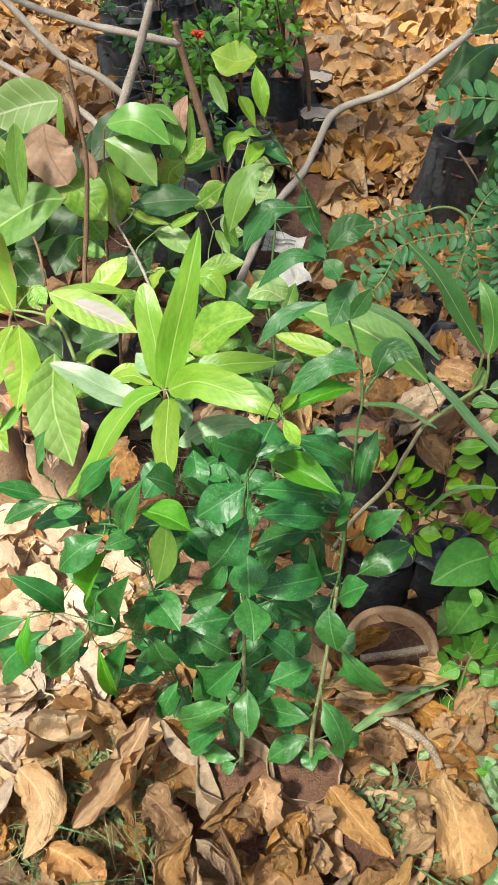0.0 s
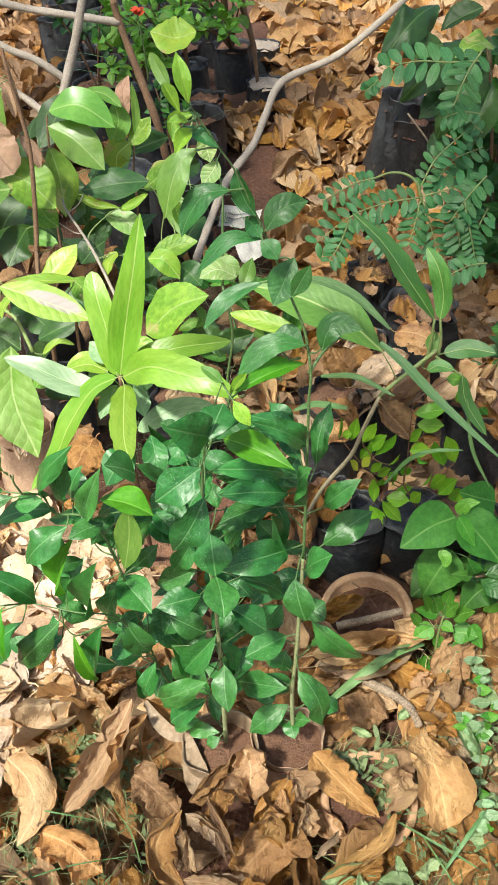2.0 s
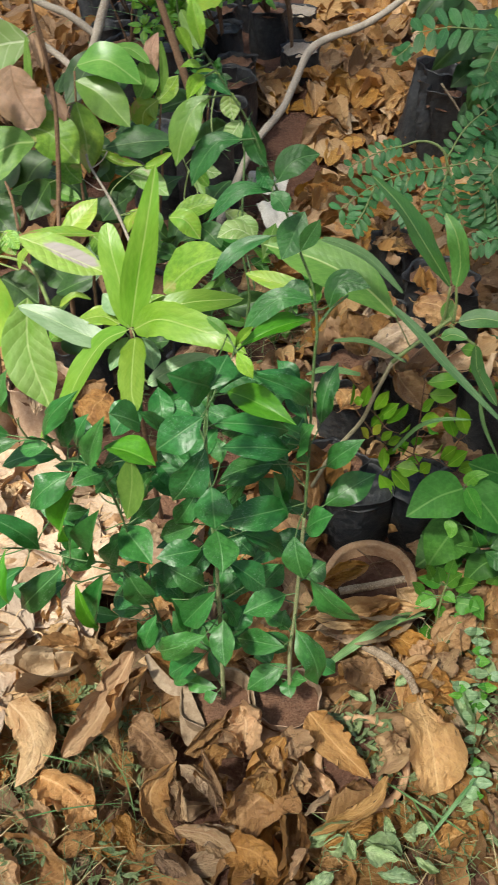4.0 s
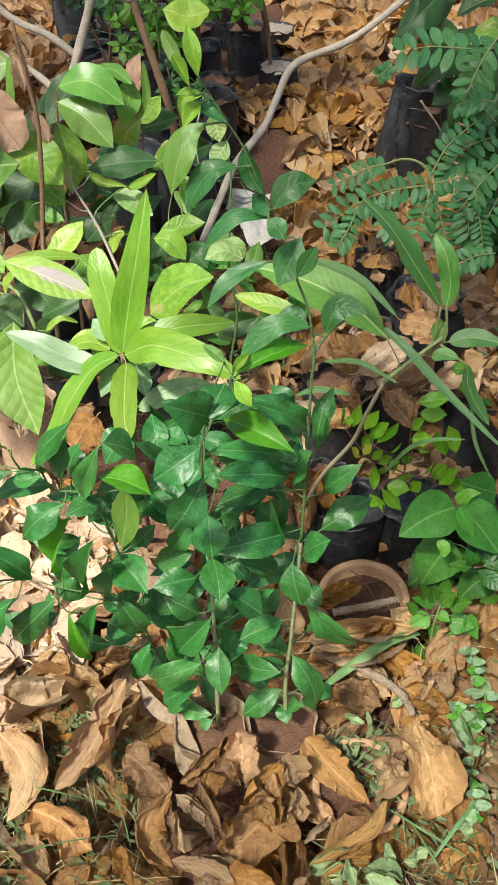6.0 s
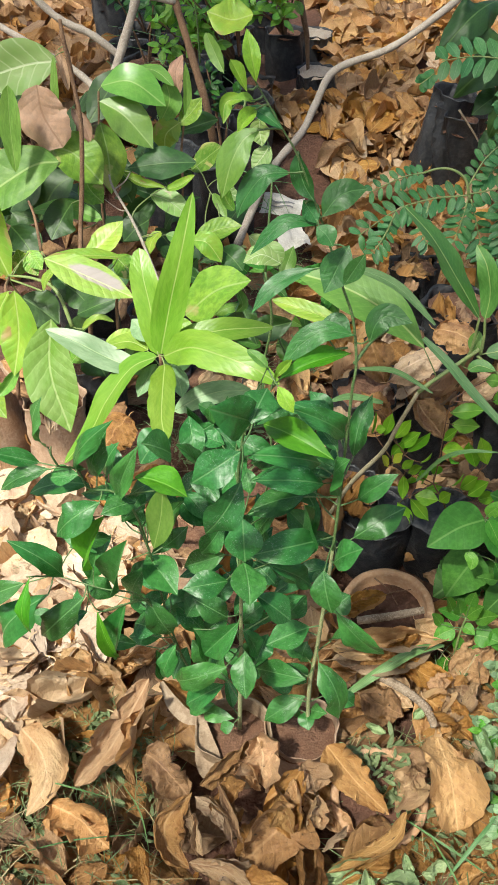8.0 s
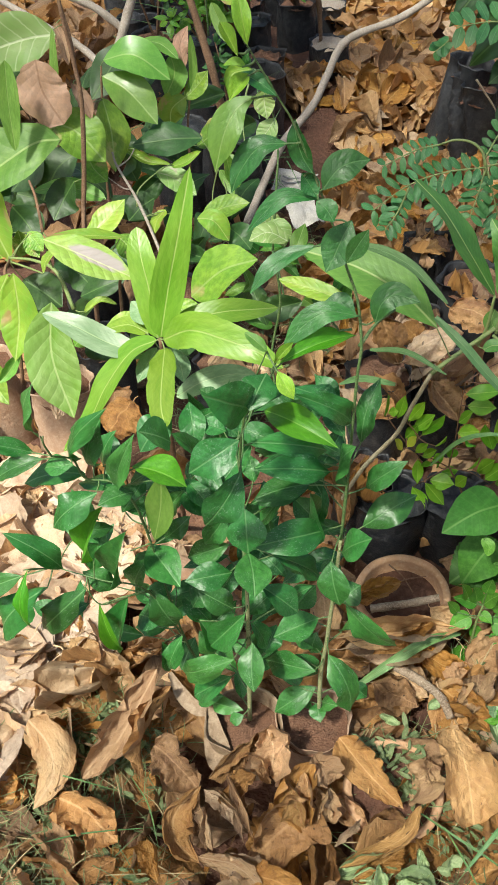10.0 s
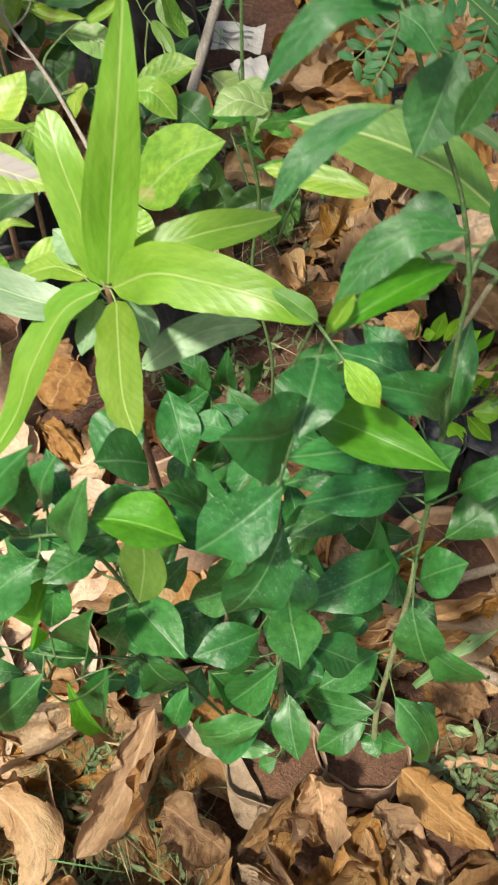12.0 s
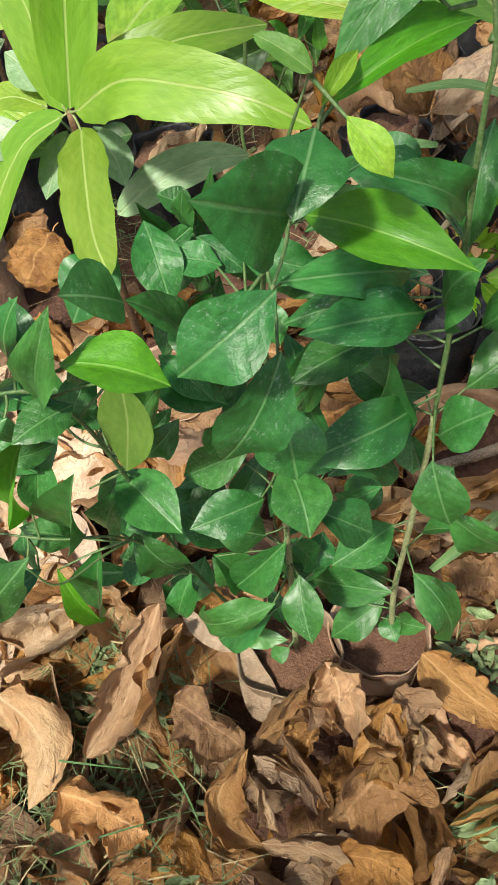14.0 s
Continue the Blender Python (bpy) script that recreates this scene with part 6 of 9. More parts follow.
stem(P, 0.0052, 0.0030, (-0.400, 1.620, 0.180), (-0.375, 1.590, 0.380), (-0.368, 1.580, 0.498), (-0.356, 1.600, 0.593), (-0.346, 1.620, 0.700), (-0.350, 1.630, 0.757), (-0.359, 1.640, 0.832), (-0.363, 1.650, 0.864))
P.finish()
S = Plant("broad_leaved_sapling", (-0.47, 1.85, 0.20), "broad-leaved sapling with pale striped and withered brown leaves", "sapling", BROWN_BARK, "broad-leaved saplings", LIME_STEM)
# rear leaves with the undergrowth's shade painted in as dark green
leaf(S, "broaddark", (-0.483, 1.845, 0.463), (-0.453, 1.975, 0.522), 0.054, "r")
leaf(S, "broaddark", (-0.461, 1.938, 0.497), (-0.456, 2.059, 0.575), 0.065, "l")
leaf(S, "broaddark", (-0.601, 1.873, 0.530), (-0.580, 1.964, 0.590), 0.050, "f")
leaf(S, "broaddark", (-0.679, 2.058, 0.321), (-0.755, 2.157, 0.387), 0.055, "f")
leaf(S, "broaddark", (-0.581, 2.001, 0.532), (-0.684, 1.999, 0.462), 0.043, "l")
leaf(S, "broaddark", (-0.439, 1.991, 0.302), (-0.553, 2.055, 0.345), 0.067, "f")
leaf(S, "broaddark", (-0.651, 2.058, 0.326), (-0.690, 2.011, 0.271), 0.035, "l")
leaf(S, "broaddark", (-0.587, 2.116, 0.299), (-0.680, 2.128, 0.369), 0.057, "r")
leaf(S, "broaddark", (-0.515, 2.094, 0.496), (-0.513, 1.993, 0.436), 0.053, "l")
leaf(S, "broaddark", (-0.778, 2.156, 0.214), (-0.653, 2.138, 0.202), 0.063, "f")
stem(S, 0.0046, 0.0022, (-0.342, 1.400, 0.391), (-0.355, 1.500, 0.462), (-0.364, 1.580, 0.527), (-0.373, 1.660, 0.592), (-0.375, 1.700, 0.688), (-0.379, 1.720, 0.767), (-0.391, 1.730, 0.818))
blade(S, "broadpale", 0.086, [(-0.395, 1.700, 0.779), (-0.454, 1.700, 0.770), (-0.541, 1.690, 0.745)], "v", "oval")
blade(S, "broadbrown", 0.082, [(-0.424, 1.660, 0.754), (-0.419, 1.650, 0.705), (-0.390, 1.640, 0.653)], "v", "oblong", ragged=0.15, wave=0.06)
blade(S, "olive", 0.023, [(-0.396, 1.690, 0.793), (-0.397, 1.670, 0.740), (-0.395, 1.650, 0.673)], "l", "lance")
blade(S, "broadbrown", 0.032, [(-0.381, 1.690, 0.702), (-0.359, 1.680, 0.672), (-0.349, 1.670, 0.646)], "f", "oval", ragged=0.2, roll=1.2)
blade(S, "broadbrown", 0.021, [(-0.398, 1.710, 0.794), (-0.386, 1.700, 0.766), (-0.380, 1.690, 0.732)], "f", "lance", ragged=0.2, roll=1.2)
blade(S, "olive", 0.034, [(-0.452, 1.600, 0.778), (-0.455, 1.580, 0.713), (-0.453, 1.560, 0.644)], "r", "lance")
blade(S, "broadblight", 0.099, [(-0.395, 1.620, 0.636), (-0.445, 1.600, 0.633), (-0.561, 1.560, 0.567)], "f", "oval")
blade(S, "broadgreen", 0.082, [(-0.432, 1.660, 0.645), (-0.378, 1.650, 0.638), (-0.325, 1.630, 0.590)], "f", "oval")
blade(S, "broadgreen", 0.066, [(-0.350, 1.750, 0.650), (-0.337, 1.730, 0.595), (-0.332, 1.700, 0.532)], "r", "oval")
blade(S, "broadgreen", 0.048, [(-0.380, 1.700, 0.566), (-0.368, 1.690, 0.543), (-0.344, 1.680, 0.524)], "f", "oval")
blade(S, "olive", 0.037, [(-0.339, 1.640, 0.512), (-0.409, 1.650, 0.528), (-0.477, 1.650, 0.519)], "f", "lance")
blade(S, "broaddark", 0.082, [(-0.425, 1.780, 0.528), (-0.465, 1.760, 0.503), (-0.499, 1.740, 0.446)], "f", "oval")
blade(S, "broaddark", 0.071, [(-0.508, 1.780, 0.539), (-0.522, 1.760, 0.502), (-0.559, 1.740, 0.463)], "f", "oval")
blade(S, "broaddark", 0.075, [(-0.354, 2.000, 0.647), (-0.398, 1.980, 0.598), (-0.434, 1.950, 0.552)], "f", "oval")
S.finish()
Q = Plant("broad_leaved_sapling", (-0.28, 1.78, 0.20), "leafy green sapling with several glossy oval leaves", "sapling", BROWN_BARK, "broad-leaved saplings", LIME_STEM)
# low rear leaves; their dark colour supplies the shade under the sapling
leaf(Q, "broaddark", (-0.320, 2.216, 0.410), (-0.347, 2.137, 0.344), 0.054, "l")
leaf(Q, "broaddark", (-0.170, 2.025, 0.536), (-0.289, 1.977, 0.505), 0.053, "f")
leaf(Q, "broaddark", (-0.410, 2.296, 0.350), (-0.327, 2.193, 0.282), 0.065, "f")
leaf(Q, "broaddark", (-0.362, 2.160, 0.184), (-0.286, 2.126, 0.114), 0.057, "v")
leaf(Q, "broaddark", (-0.318, 2.086, 0.307), (-0.405, 2.108, 0.322), 0.036, "f")
leaf(Q, "broaddark", (-0.418, 2.069, 0.246), (-0.333, 2.101, 0.310), 0.056, "v")
leaf(Q, "broaddark", (-0.501, 2.232, 0.347), (-0.403, 2.157, 0.298), 0.060, "f")
leaf(Q, "broaddark", (-0.141, 2.290, 0.346), (-0.228, 2.183, 0.340), 0.053, "r")
leaf(Q, "broaddark", (-0.365, 2.049, 0.383), (-0.280, 2.131, 0.437), 0.053, "f")
leaf(Q, "broaddark", (-0.130, 2.213, 0.238), (-0.191, 2.121, 0.177), 0.062, "f")
leaf(Q, "broaddark", (-0.338, 2.157, 0.180), (-0.245, 2.187, 0.261), 0.058, "l")
leaf(Q, "broaddark", (-0.380, 2.058, 0.486), (-0.328, 2.105, 0.582), 0.055, "v")
leaf(Q, "broaddark", (-0.532, 2.280, 0.125), (-0.376, 2.150, 0.152), 0.058, "l")
leaf(Q, "broaddark", (-0.204, 2.116, 0.218), (-0.261, 2.017, 0.152), 0.063, "f")
leaf(Q, "broaddark", (-0.387, 2.193, 0.375), (-0.258, 2.169, 0.328), 0.074, "v")
stem(Q, 0.0030, 0.0018, (-0.202, 1.500, 0.444), (-0.272, 1.620, 0.511), (-0.321, 1.680, 0.555), (-0.332, 1.700, 0.572), material=BARK)
stem(Q, 0.0015, 0.0008, (-0.318, 1.680, 0.555), (-0.304, 1.700, 0.559), (-0.296, 1.720, 0.568), material=BARK)
stem(Q, 0.0016, 0.0009, (-0.284, 1.640, 0.498), (-0.282, 1.660, 0.521), (-0.254, 1.700, 0.534), (-0.232, 1.730, 0.535), material=LIME_STEM)
stem(Q, 0.0014, 0.0008, (-0.295, 1.660, 0.521), (-0.311, 1.660, 0.524), (-0.341, 1.680, 0.532), material=BARK)
stem(Q, 0.0030, 0.0020, (-0.246, 1.860, 0.333), (-0.230, 1.880, 0.442), (-0.231, 1.900, 0.518), (-0.223, 1.920, 0.585))
stem(Q, 0.0030, 0.0020, (-0.388, 1.800, 0.367), (-0.388, 1.820, 0.471), (-0.384, 1.840, 0.557), (-0.376, 1.860, 0.660))
stem(Q, 0.0020, 0.0010, (-0.079, 1.750, 0.698), (-0.091, 1.700, 0.650), (-0.083, 1.660, 0.597), material=LIME_STEM)
stem(Q, 0.0015, 0.0008, (-0.156, 1.780, 0.498), (-0.166, 1.760, 0.448), (-0.152, 1.700, 0.410), material=LIME_STEM)
stem(Q, 0.0013, 0.0008, (-0.126, 1.700, 0.472), (-0.138, 1.740, 0.497), (-0.161, 1.780, 0.510), material=LIME_STEM)
blade(Q, "glossy", 0.069, [(-0.370, 1.860, 0.671), (-0.307, 1.850, 0.684), (-0.242, 1.840, 0.643)], "f", "oval")
blade(Q, "glossy", 0.071, [(-0.374, 1.850, 0.645), (-0.322, 1.830, 0.625), (-0.266, 1.800, 0.576)], "f", "oval")
blade(Q, "glossy", 0.031, [(-0.313, 1.930, 0.679), (-0.273, 1.920, 0.677), (-0.236, 1.900, 0.657)], "u", "lance")
blade(Q, "olive", 0.052, [(-0.257, 1.930, 0.653), (-0.251, 1.920, 0.619), (-0.271, 1.910, 0.578)], "v", "oval", ragged=0.15)
blade(Q, "broadbrown", 0.031, [(-0.233, 1.930, 0.626), (-0.239, 1.940, 0.665), (-0.223, 1.950, 0.699)], "v", "oval", ragged=0.15)
blade(Q, "olive", 0.019, [(-0.219, 1.920, 0.585), (-0.216, 1.930, 0.631), (-0.218, 1.940, 0.687)], "r", "lance")
blade(Q, "broad", 0.055, [(-0.231, 1.910, 0.580), (-0.259, 1.900, 0.559), (-0.263, 1.890, 0.527)], "v", "oval")
blade(Q, "broadgreen", 0.041, [(-0.235, 1.910, 0.575), (-0.208, 1.920, 0.597), (-0.187, 1.930, 0.623)], "f", "oval")
blade(Q, "broaddark", 0.068, [(-0.183, 1.800, 0.551), (-0.241, 1.790, 0.552), (-0.317, 1.780, 0.544)], "f", "oval")
blade(Q, "broadgreen", 0.058, [(-0.203, 1.840, 0.513), (-0.167, 1.840, 0.543), (-0.137, 1.830, 0.571)], "f", "oval")
blade(Q, "broad", 0.025, [(-0.329, 1.750, 0.557), (-0.283, 1.740, 0.535), (-0.233, 1.730, 0.533)], "f", "lance", ragged=0.25, roll=1.3, wave=0.08)
blade(Q, "broad", 0.022, [(-0.235, 1.740, 0.524), (-0.208, 1.740, 0.533), (-0.179, 1.750, 0.551)], "f", "lance", roll=0.8)
blade(Q, "broadpale", 0.045, [(-0.272, 1.760, 0.501), (-0.235, 1.750, 0.495), (-0.190, 1.730, 0.471)], "f", "oval")
blade(Q, "broadpale", 0.032, [(-0.144, 1.820, 0.512), (-0.121, 1.800, 0.488), (-0.093, 1.800, 0.482)], "f", "oval")
blade(Q, "broad", 0.042, [(-0.171, 1.620, 0.490), (-0.139, 1.610, 0.491), (-0.112, 1.600, 0.457)], "f", "oval", ragged=0.1)
blade(Q, "broadgreen", 0.047, [(-0.172, 1.660, 0.465), (-0.125, 1.660, 0.490), (-0.080, 1.660, 0.500)], "f", "oval")
blade(Q, "olive", 0.025, [(-0.217, 1.620, 0.500), (-0.195, 1.610, 0.496), (-0.185, 1.600, 0.473)], "f", "oval")
blade(Q, "broad", 0.029, [(-0.227, 1.620, 0.506), (-0.240, 1.600, 0.495), (-0.245, 1.580, 0.478)], "l", "lance")
blade(Q, "olive", 0.020, [(-0.146, 1.750, 0.514), (-0.132, 1.740, 0.497), (-0.117, 1.720, 0.479)], "l", "lance")
blade(Q, "broadpale", 0.048, [(-0.056, 1.550, 0.547), (-0.031, 1.550, 0.520), (-0.008, 1.540, 0.491)], "u", "oval")
blade(Q, "weedleaf", 0.032, [(-0.065, 1.530, 0.507), (-0.034, 1.530, 0.505), (-0.003, 1.530, 0.498)], "u", "oval")
blade(Q, "broad", 0.089, [(-0.099, 2.100, 0.725), (-0.145, 2.100, 0.714), (-0.196, 2.100, 0.728)], "f", "oval", ragged=0.25)
blade(Q, "olive", 0.029, [(-0.184, 2.000, 0.723), (-0.165, 1.980, 0.693), (-0.144, 1.950, 0.665)], "l", "lance")
blade(Q, "broad", 0.027, [(-0.079, 1.750, 0.703), (-0.113, 1.740, 0.697), (-0.117, 1.720, 0.666)], "r", "oval", roll=0.8)
Q.finish()
W = Plant("weed", (0.40, 1.28, 0.02), "broad heart-leaved weed with toothed green leaves", "weed", GREEN_STEM, "weeds")
leaf(W, "weedleaf", (0.408, 1.279, 0.064), (0.328, 1.293, 0.073), 0.056, "f")
leaf(W, "weedleaf", (0.443, 1.190, -0.003), (0.410, 1.240, 0.030), 0.049, "f")
leaf(W, "weedleaf", (0.474, 1.235, 0.086), (0.425, 1.211, 0.039), 0.048, "l")
leaf(W, "weedleaf", (0.377, 1.222, 0.079), (0.307, 1.178, 0.050), 0.085, "f")
leaf(W, "weedleaf", (0.384, 1.220, 0.098), (0.423, 1.180, 0.072), 0.060, "f")
leaf(W, "weedleaf", (0.285, 1.377, 0.082), (0.306, 1.323, 0.047), 0.086, "f")
stem(W, 0.004, 0.002, (0.426, 1.150, 0.0), (0.396, 1.180, 0.183), (0.365, 1.190, 0.255))
blade(W, "weedleaf", 0.077, [(0.365, 1.190, 0.255), (0.321, 1.170, 0.252), (0.271, 1.140, 0.235)], "f", "ovate", ragged=0.05)
blade(W, "weedleaf", 0.079, [(0.373, 1.200, 0.155), (0.347, 1.180, 0.116), (0.324, 1.160, 0.076)], "f", "ovate", ragged=0.05)
blade(W, "weedleaf", 0.076, [(0.368, 1.190, 0.255), (0.400, 1.170, 0.238), (0.440, 1.140, 0.197)], "f", "ovate", ragged=0.05)
blade(W, "weedlight", 0.026, [(0.365, 1.170, 0.278), (0.380, 1.160, 0.253), (0.395, 1.150, 0.226)], "f", "ovate")
blade(W, "weedlight", 0.023, [(0.369, 1.200, 0.253), (0.384, 1.200, 0.276), (0.404, 1.200, 0.280)], "f", "ovate")
blade(W, "weedlight", 0.019, [(0.337, 1.150, 0.216), (0.348, 1.140, 0.210), (0.347, 1.130, 0.197)], "f", "lance")
blade(W, "weedleaf", 0.058, [(0.441, 1.240, 0.237), (0.403, 1.230, 0.260), (0.371, 1.220, 0.284)], "f", "ovate")
blade(W, "weedleaf", 0.060, [(0.451, 1.160, 0.109), (0.414, 1.140, 0.118), (0.383, 1.120, 0.087)], "f", "ovate")
blade(W, "weedleaf", 0.052, [(0.404, 1.200, 0.101), (0.428, 1.190, 0.066), (0.462, 1.180, 0.031)], "f", "ovate")
W.finish()
V = Plant("weed", (0.33, 1.05, 0.0), "low weed with light green leaves beside the pot", "weed", LIME_STEM, "weeds")
stem(V, 0.0026, 0.0016, (0.343, 1.056, 0.000), (0.338, 1.060, 0.047), (0.338, 1.065, 0.107), (0.343, 1.070, 0.149))
blade(V, "weedlight", 0.022, [(0.333, 1.070, 0.156), (0.326, 1.065, 0.187), (0.318, 1.055, 0.218)], "f", "ovate")
blade(V, "weedlight", 0.021, [(0.334, 1.070, 0.148), (0.312, 1.065, 0.167), (0.291, 1.055, 0.186)], "f", "ovate")
blade(V, "weedlight", 0.024, [(0.343, 1.070, 0.149), (0.352, 1.065, 0.175), (0.361, 1.055, 0.203)], "f", "ovate")
blade(V, "weedlight", 0.025, [(0.357, 1.070, 0.142), (0.373, 1.065, 0.161), (0.388, 1.055, 0.181)], "f", "ovate")
blade(V, "weedlight", 0.020, [(0.336, 1.070, 0.091), (0.343, 1.065, 0.071), (0.351, 1.055, 0.052)], "f", "ovate")
blade(V, "weedlight", 0.031, [(0.329, 1.070, 0.115), (0.312, 1.065, 0.107), (0.295, 1.055, 0.099)], "f", "ovate")
blade(V, "weedlight", 0.037, [(0.363, 1.070, 0.101), (0.383, 1.065, 0.104), (0.402, 1.055, 0.107)], "f", "ovate")
blade(V, "weedlight", 0.035, [(0.339, 1.070, 0.022), (0.326, 1.065, -0.005), (0.313, 1.055, -0.031)], "f", "ovate")
blade(V, "weedlight", 0.019, [(0.341, 1.070, 0.124), (0.351, 1.065, 0.122), (0.360, 1.055, 0.121)], "f", "ovate")
blade(V, "weedlight", 0.028, [(0.388, 1.070, 0.119), (0.400, 1.065, 0.096), (0.413, 1.055, 0.074)], "f", "ovate")
blade(V, "weedlight", 0.017, [(0.307, 1.070, 0.122), (0.296, 1.065, 0.147), (0.284, 1.055, 0.173)], "f", "ovate")
blade(V, "weedlight", 0.026, [(0.414, 1.070, 0.156), (0.418, 1.065, 0.181), (0.421, 1.055, 0.206)], "f", "ovate")
blade(V, "weedlight", 0.020, [(0.343, 1.070, 0.180), (0.344, 1.065, 0.209), (0.343, 1.055, 0.239)], "f", "ovate")
blade(V, "weedlight", 0.019, [(0.319, 1.070, 0.163), (0.310, 1.065, 0.192), (0.300, 1.055, 0.221)], "f", "ovate")
blade(V, "weedlight", 0.018, [(0.378, 1.070, 0.068), (0.373, 1.065, 0.062), (0.367, 1.055, 0.057)], "f", "ovate")
blade(V, "weedlight", 0.027, [(0.427, 1.070, -0.017), (0.435, 1.065, 0.009), (0.443, 1.055, 0.036)], "f", "ovate")
blade(V, "weedlight", 0.023, [(0.425, 1.070, -0.036), (0.422, 1.065, -0.053), (0.418, 1.055, -0.069)], "f", "ovate")
V.finish()
# ---- creeping weed along the edge of the litter ----
G = Plant("weed", (0.398, 0.932, 0.020), "creeping weed with small pale green leaves beside the litter", "weed", LIME_STEM)
creep_rg = random.Random(12)
for run in (((0.388, 0.902, 0.040), (0.386, 0.940, 0.060), (0.398, 0.985, 0.070), (0.397, 1.026, 0.080)), ((0.388, 0.902, 0.040), (0.399, 0.922, 0.060), (0.417, 0.956, 0.070)), ((0.388, 0.902, 0.040), (0.384, 0.851, 0.050), (0.374, 0.803, 0.060), (0.379, 0.762, 0.060)), ((0.388, 0.902, 0.040), (0.368, 0.914, 0.070), (0.357, 0.927, 0.080))):
    line = smooth_line(run, 5)
    stem(G, 0.0013, 0.0008, *run)
    for k, p in enumerate(line[1::2]):
        for turn in (-1, 1):
            a = 1.57 + turn * creep_rg.uniform(0.5, 1.5) + 0.5 * math.sin(k)
            size = creep_rg.uniform(0.016, 0.029)
            b = p + Vector((0.003 * turn, 0.0, creep_rg.uniform(0.002, 0.010)))
            leaf(G, creep_rg.choice(("weedlight", "mangodull", "mangodull")), b, b + Vector((math.cos(a) * size, -abs(math.sin(a)) * size * 0.4, math.sin(a) * size * 0.6)), size * creep_rg.uniform(0.5, 0.75), creep_rg.choice("fwrl"))
G.finish()

Y = Plant("pinnate_seedling", (0.330, 1.30, 0.12), "small seedling with red stalks and lime pinnate leaflets", "seedling", RED_STEM, "", RED_STEM)
stem(Y, 0.0024, 0.0014, (0.330, 1.290, 0.060), (0.326, 1.300, 0.140), (0.292, 1.300, 0.216))
stem(Y, 0.0012, 0.0007, (0.292, 1.300, 0.216), (0.262, 1.300, 0.235), (0.221, 1.300, 0.264), (0.189, 1.300, 0.312), (0.179, 1.300, 0.331))
stem(Y, 0.0012, 0.0007, (0.292, 1.300, 0.216), (0.273, 1.290, 0.211), (0.252, 1.290, 0.188))
stem(Y, 0.0012, 0.0007, (0.292, 1.300, 0.216), (0.332, 1.300, 0.205), (0.375, 1.300, 0.172))
stem(Y, 0.0012, 0.0007, (0.292, 1.300, 0.216), (0.294, 1.300, 0.286), (0.293, 1.300, 0.363), (0.294, 1.300, 0.412))
stem(Y, 0.0012, 0.0007, (0.226, 1.300, 0.265), (0.233, 1.300, 0.288), (0.209, 1.300, 0.322))
stem(Y, 0.0012, 0.0007, (0.353, 1.300, 0.192), (0.363, 1.300, 0.243), (0.369, 1.300, 0.271))
blade(Y, "pinna", 0.020, [(0.216, 1.319, 0.302), (0.228, 1.315, 0.329), (0.238, 1.307, 0.360)], "f", "pointed", fold=0.2)
blade(Y, "pinna", 0.023, [(0.224, 1.314, 0.287), (0.241, 1.310, 0.310), (0.256, 1.302, 0.337)], "f", "pointed", fold=0.2)
blade(Y, "pinna", 0.022, [(0.239, 1.308, 0.281), (0.256, 1.304, 0.311), (0.271, 1.296, 0.344)], "r", "pointed", fold=0.2)
blade(Y, "pinna", 0.018, [(0.195, 1.286, 0.339), (0.199, 1.282, 0.369), (0.202, 1.274, 0.402)], "f", "pointed", fold=0.2)
blade(Y, "pinna", 0.016, [(0.175, 1.297, 0.330), (0.176, 1.293, 0.361), (0.176, 1.285, 0.394)], "r", "pointed", fold=0.2)
blade(Y, "pinna", 0.015, [(0.195, 1.280, 0.361), (0.186, 1.276, 0.363), (0.178, 1.268, 0.369)], "r", "pointed", fold=0.2)
blade(Y, "pinnayellow", 0.015, [(0.210, 1.294, 0.258), (0.202, 1.290, 0.276), (0.194, 1.282, 0.297)], "f", "pointed", fold=0.2)
blade(Y, "pinnayellow", 0.015, [(0.216, 1.287, 0.274), (0.222, 1.283, 0.291), (0.228, 1.275, 0.312)], "f", "pointed", fold=0.2)
blade(Y, "pinna", 0.015, [(0.230, 1.280, 0.269), (0.239, 1.276, 0.285), (0.247, 1.268, 0.304)], "f", "pointed", fold=0.2)
blade(Y, "pinna", 0.016, [(0.242, 1.282, 0.257), (0.253, 1.278, 0.271), (0.263, 1.270, 0.288)], "f", "pointed", fold=0.2)
blade(Y, "pinna", 0.020, [(0.261, 1.281, 0.283), (0.268, 1.277, 0.301), (0.275, 1.269, 0.323)], "r", "pointed", fold=0.2)
blade(Y, "pinna", 0.018, [(0.264, 1.311, 0.213), (0.273, 1.307, 0.228), (0.281, 1.299, 0.247)], "f", "pointed", fold=0.2)
blade(Y, "pinna", 0.019, [(0.238, 1.298, 0.236), (0.240, 1.294, 0.208), (0.241, 1.286, 0.184)], "f", "pointed", fold=0.2)
blade(Y, "pinna", 0.024, [(0.254, 1.283, 0.192), (0.273, 1.279, 0.168), (0.291, 1.271, 0.149)], "w", "pointed", fold=0.2)
blade(Y, "pinna", 0.026, [(0.237, 1.315, 0.145), (0.253, 1.311, 0.119), (0.268, 1.303, 0.096)], "l", "pointed", fold=0.2)
blade(Y, "pinna", 0.030, [(0.262, 1.296, 0.186), (0.284, 1.292, 0.186), (0.304, 1.284, 0.191)], "f", "pointed", fold=0.2)
blade(Y, "pinna", 0.020, [(0.283, 1.318, 0.179), (0.297, 1.314, 0.189), (0.310, 1.306, 0.203)], "f", "pointed", fold=0.2)
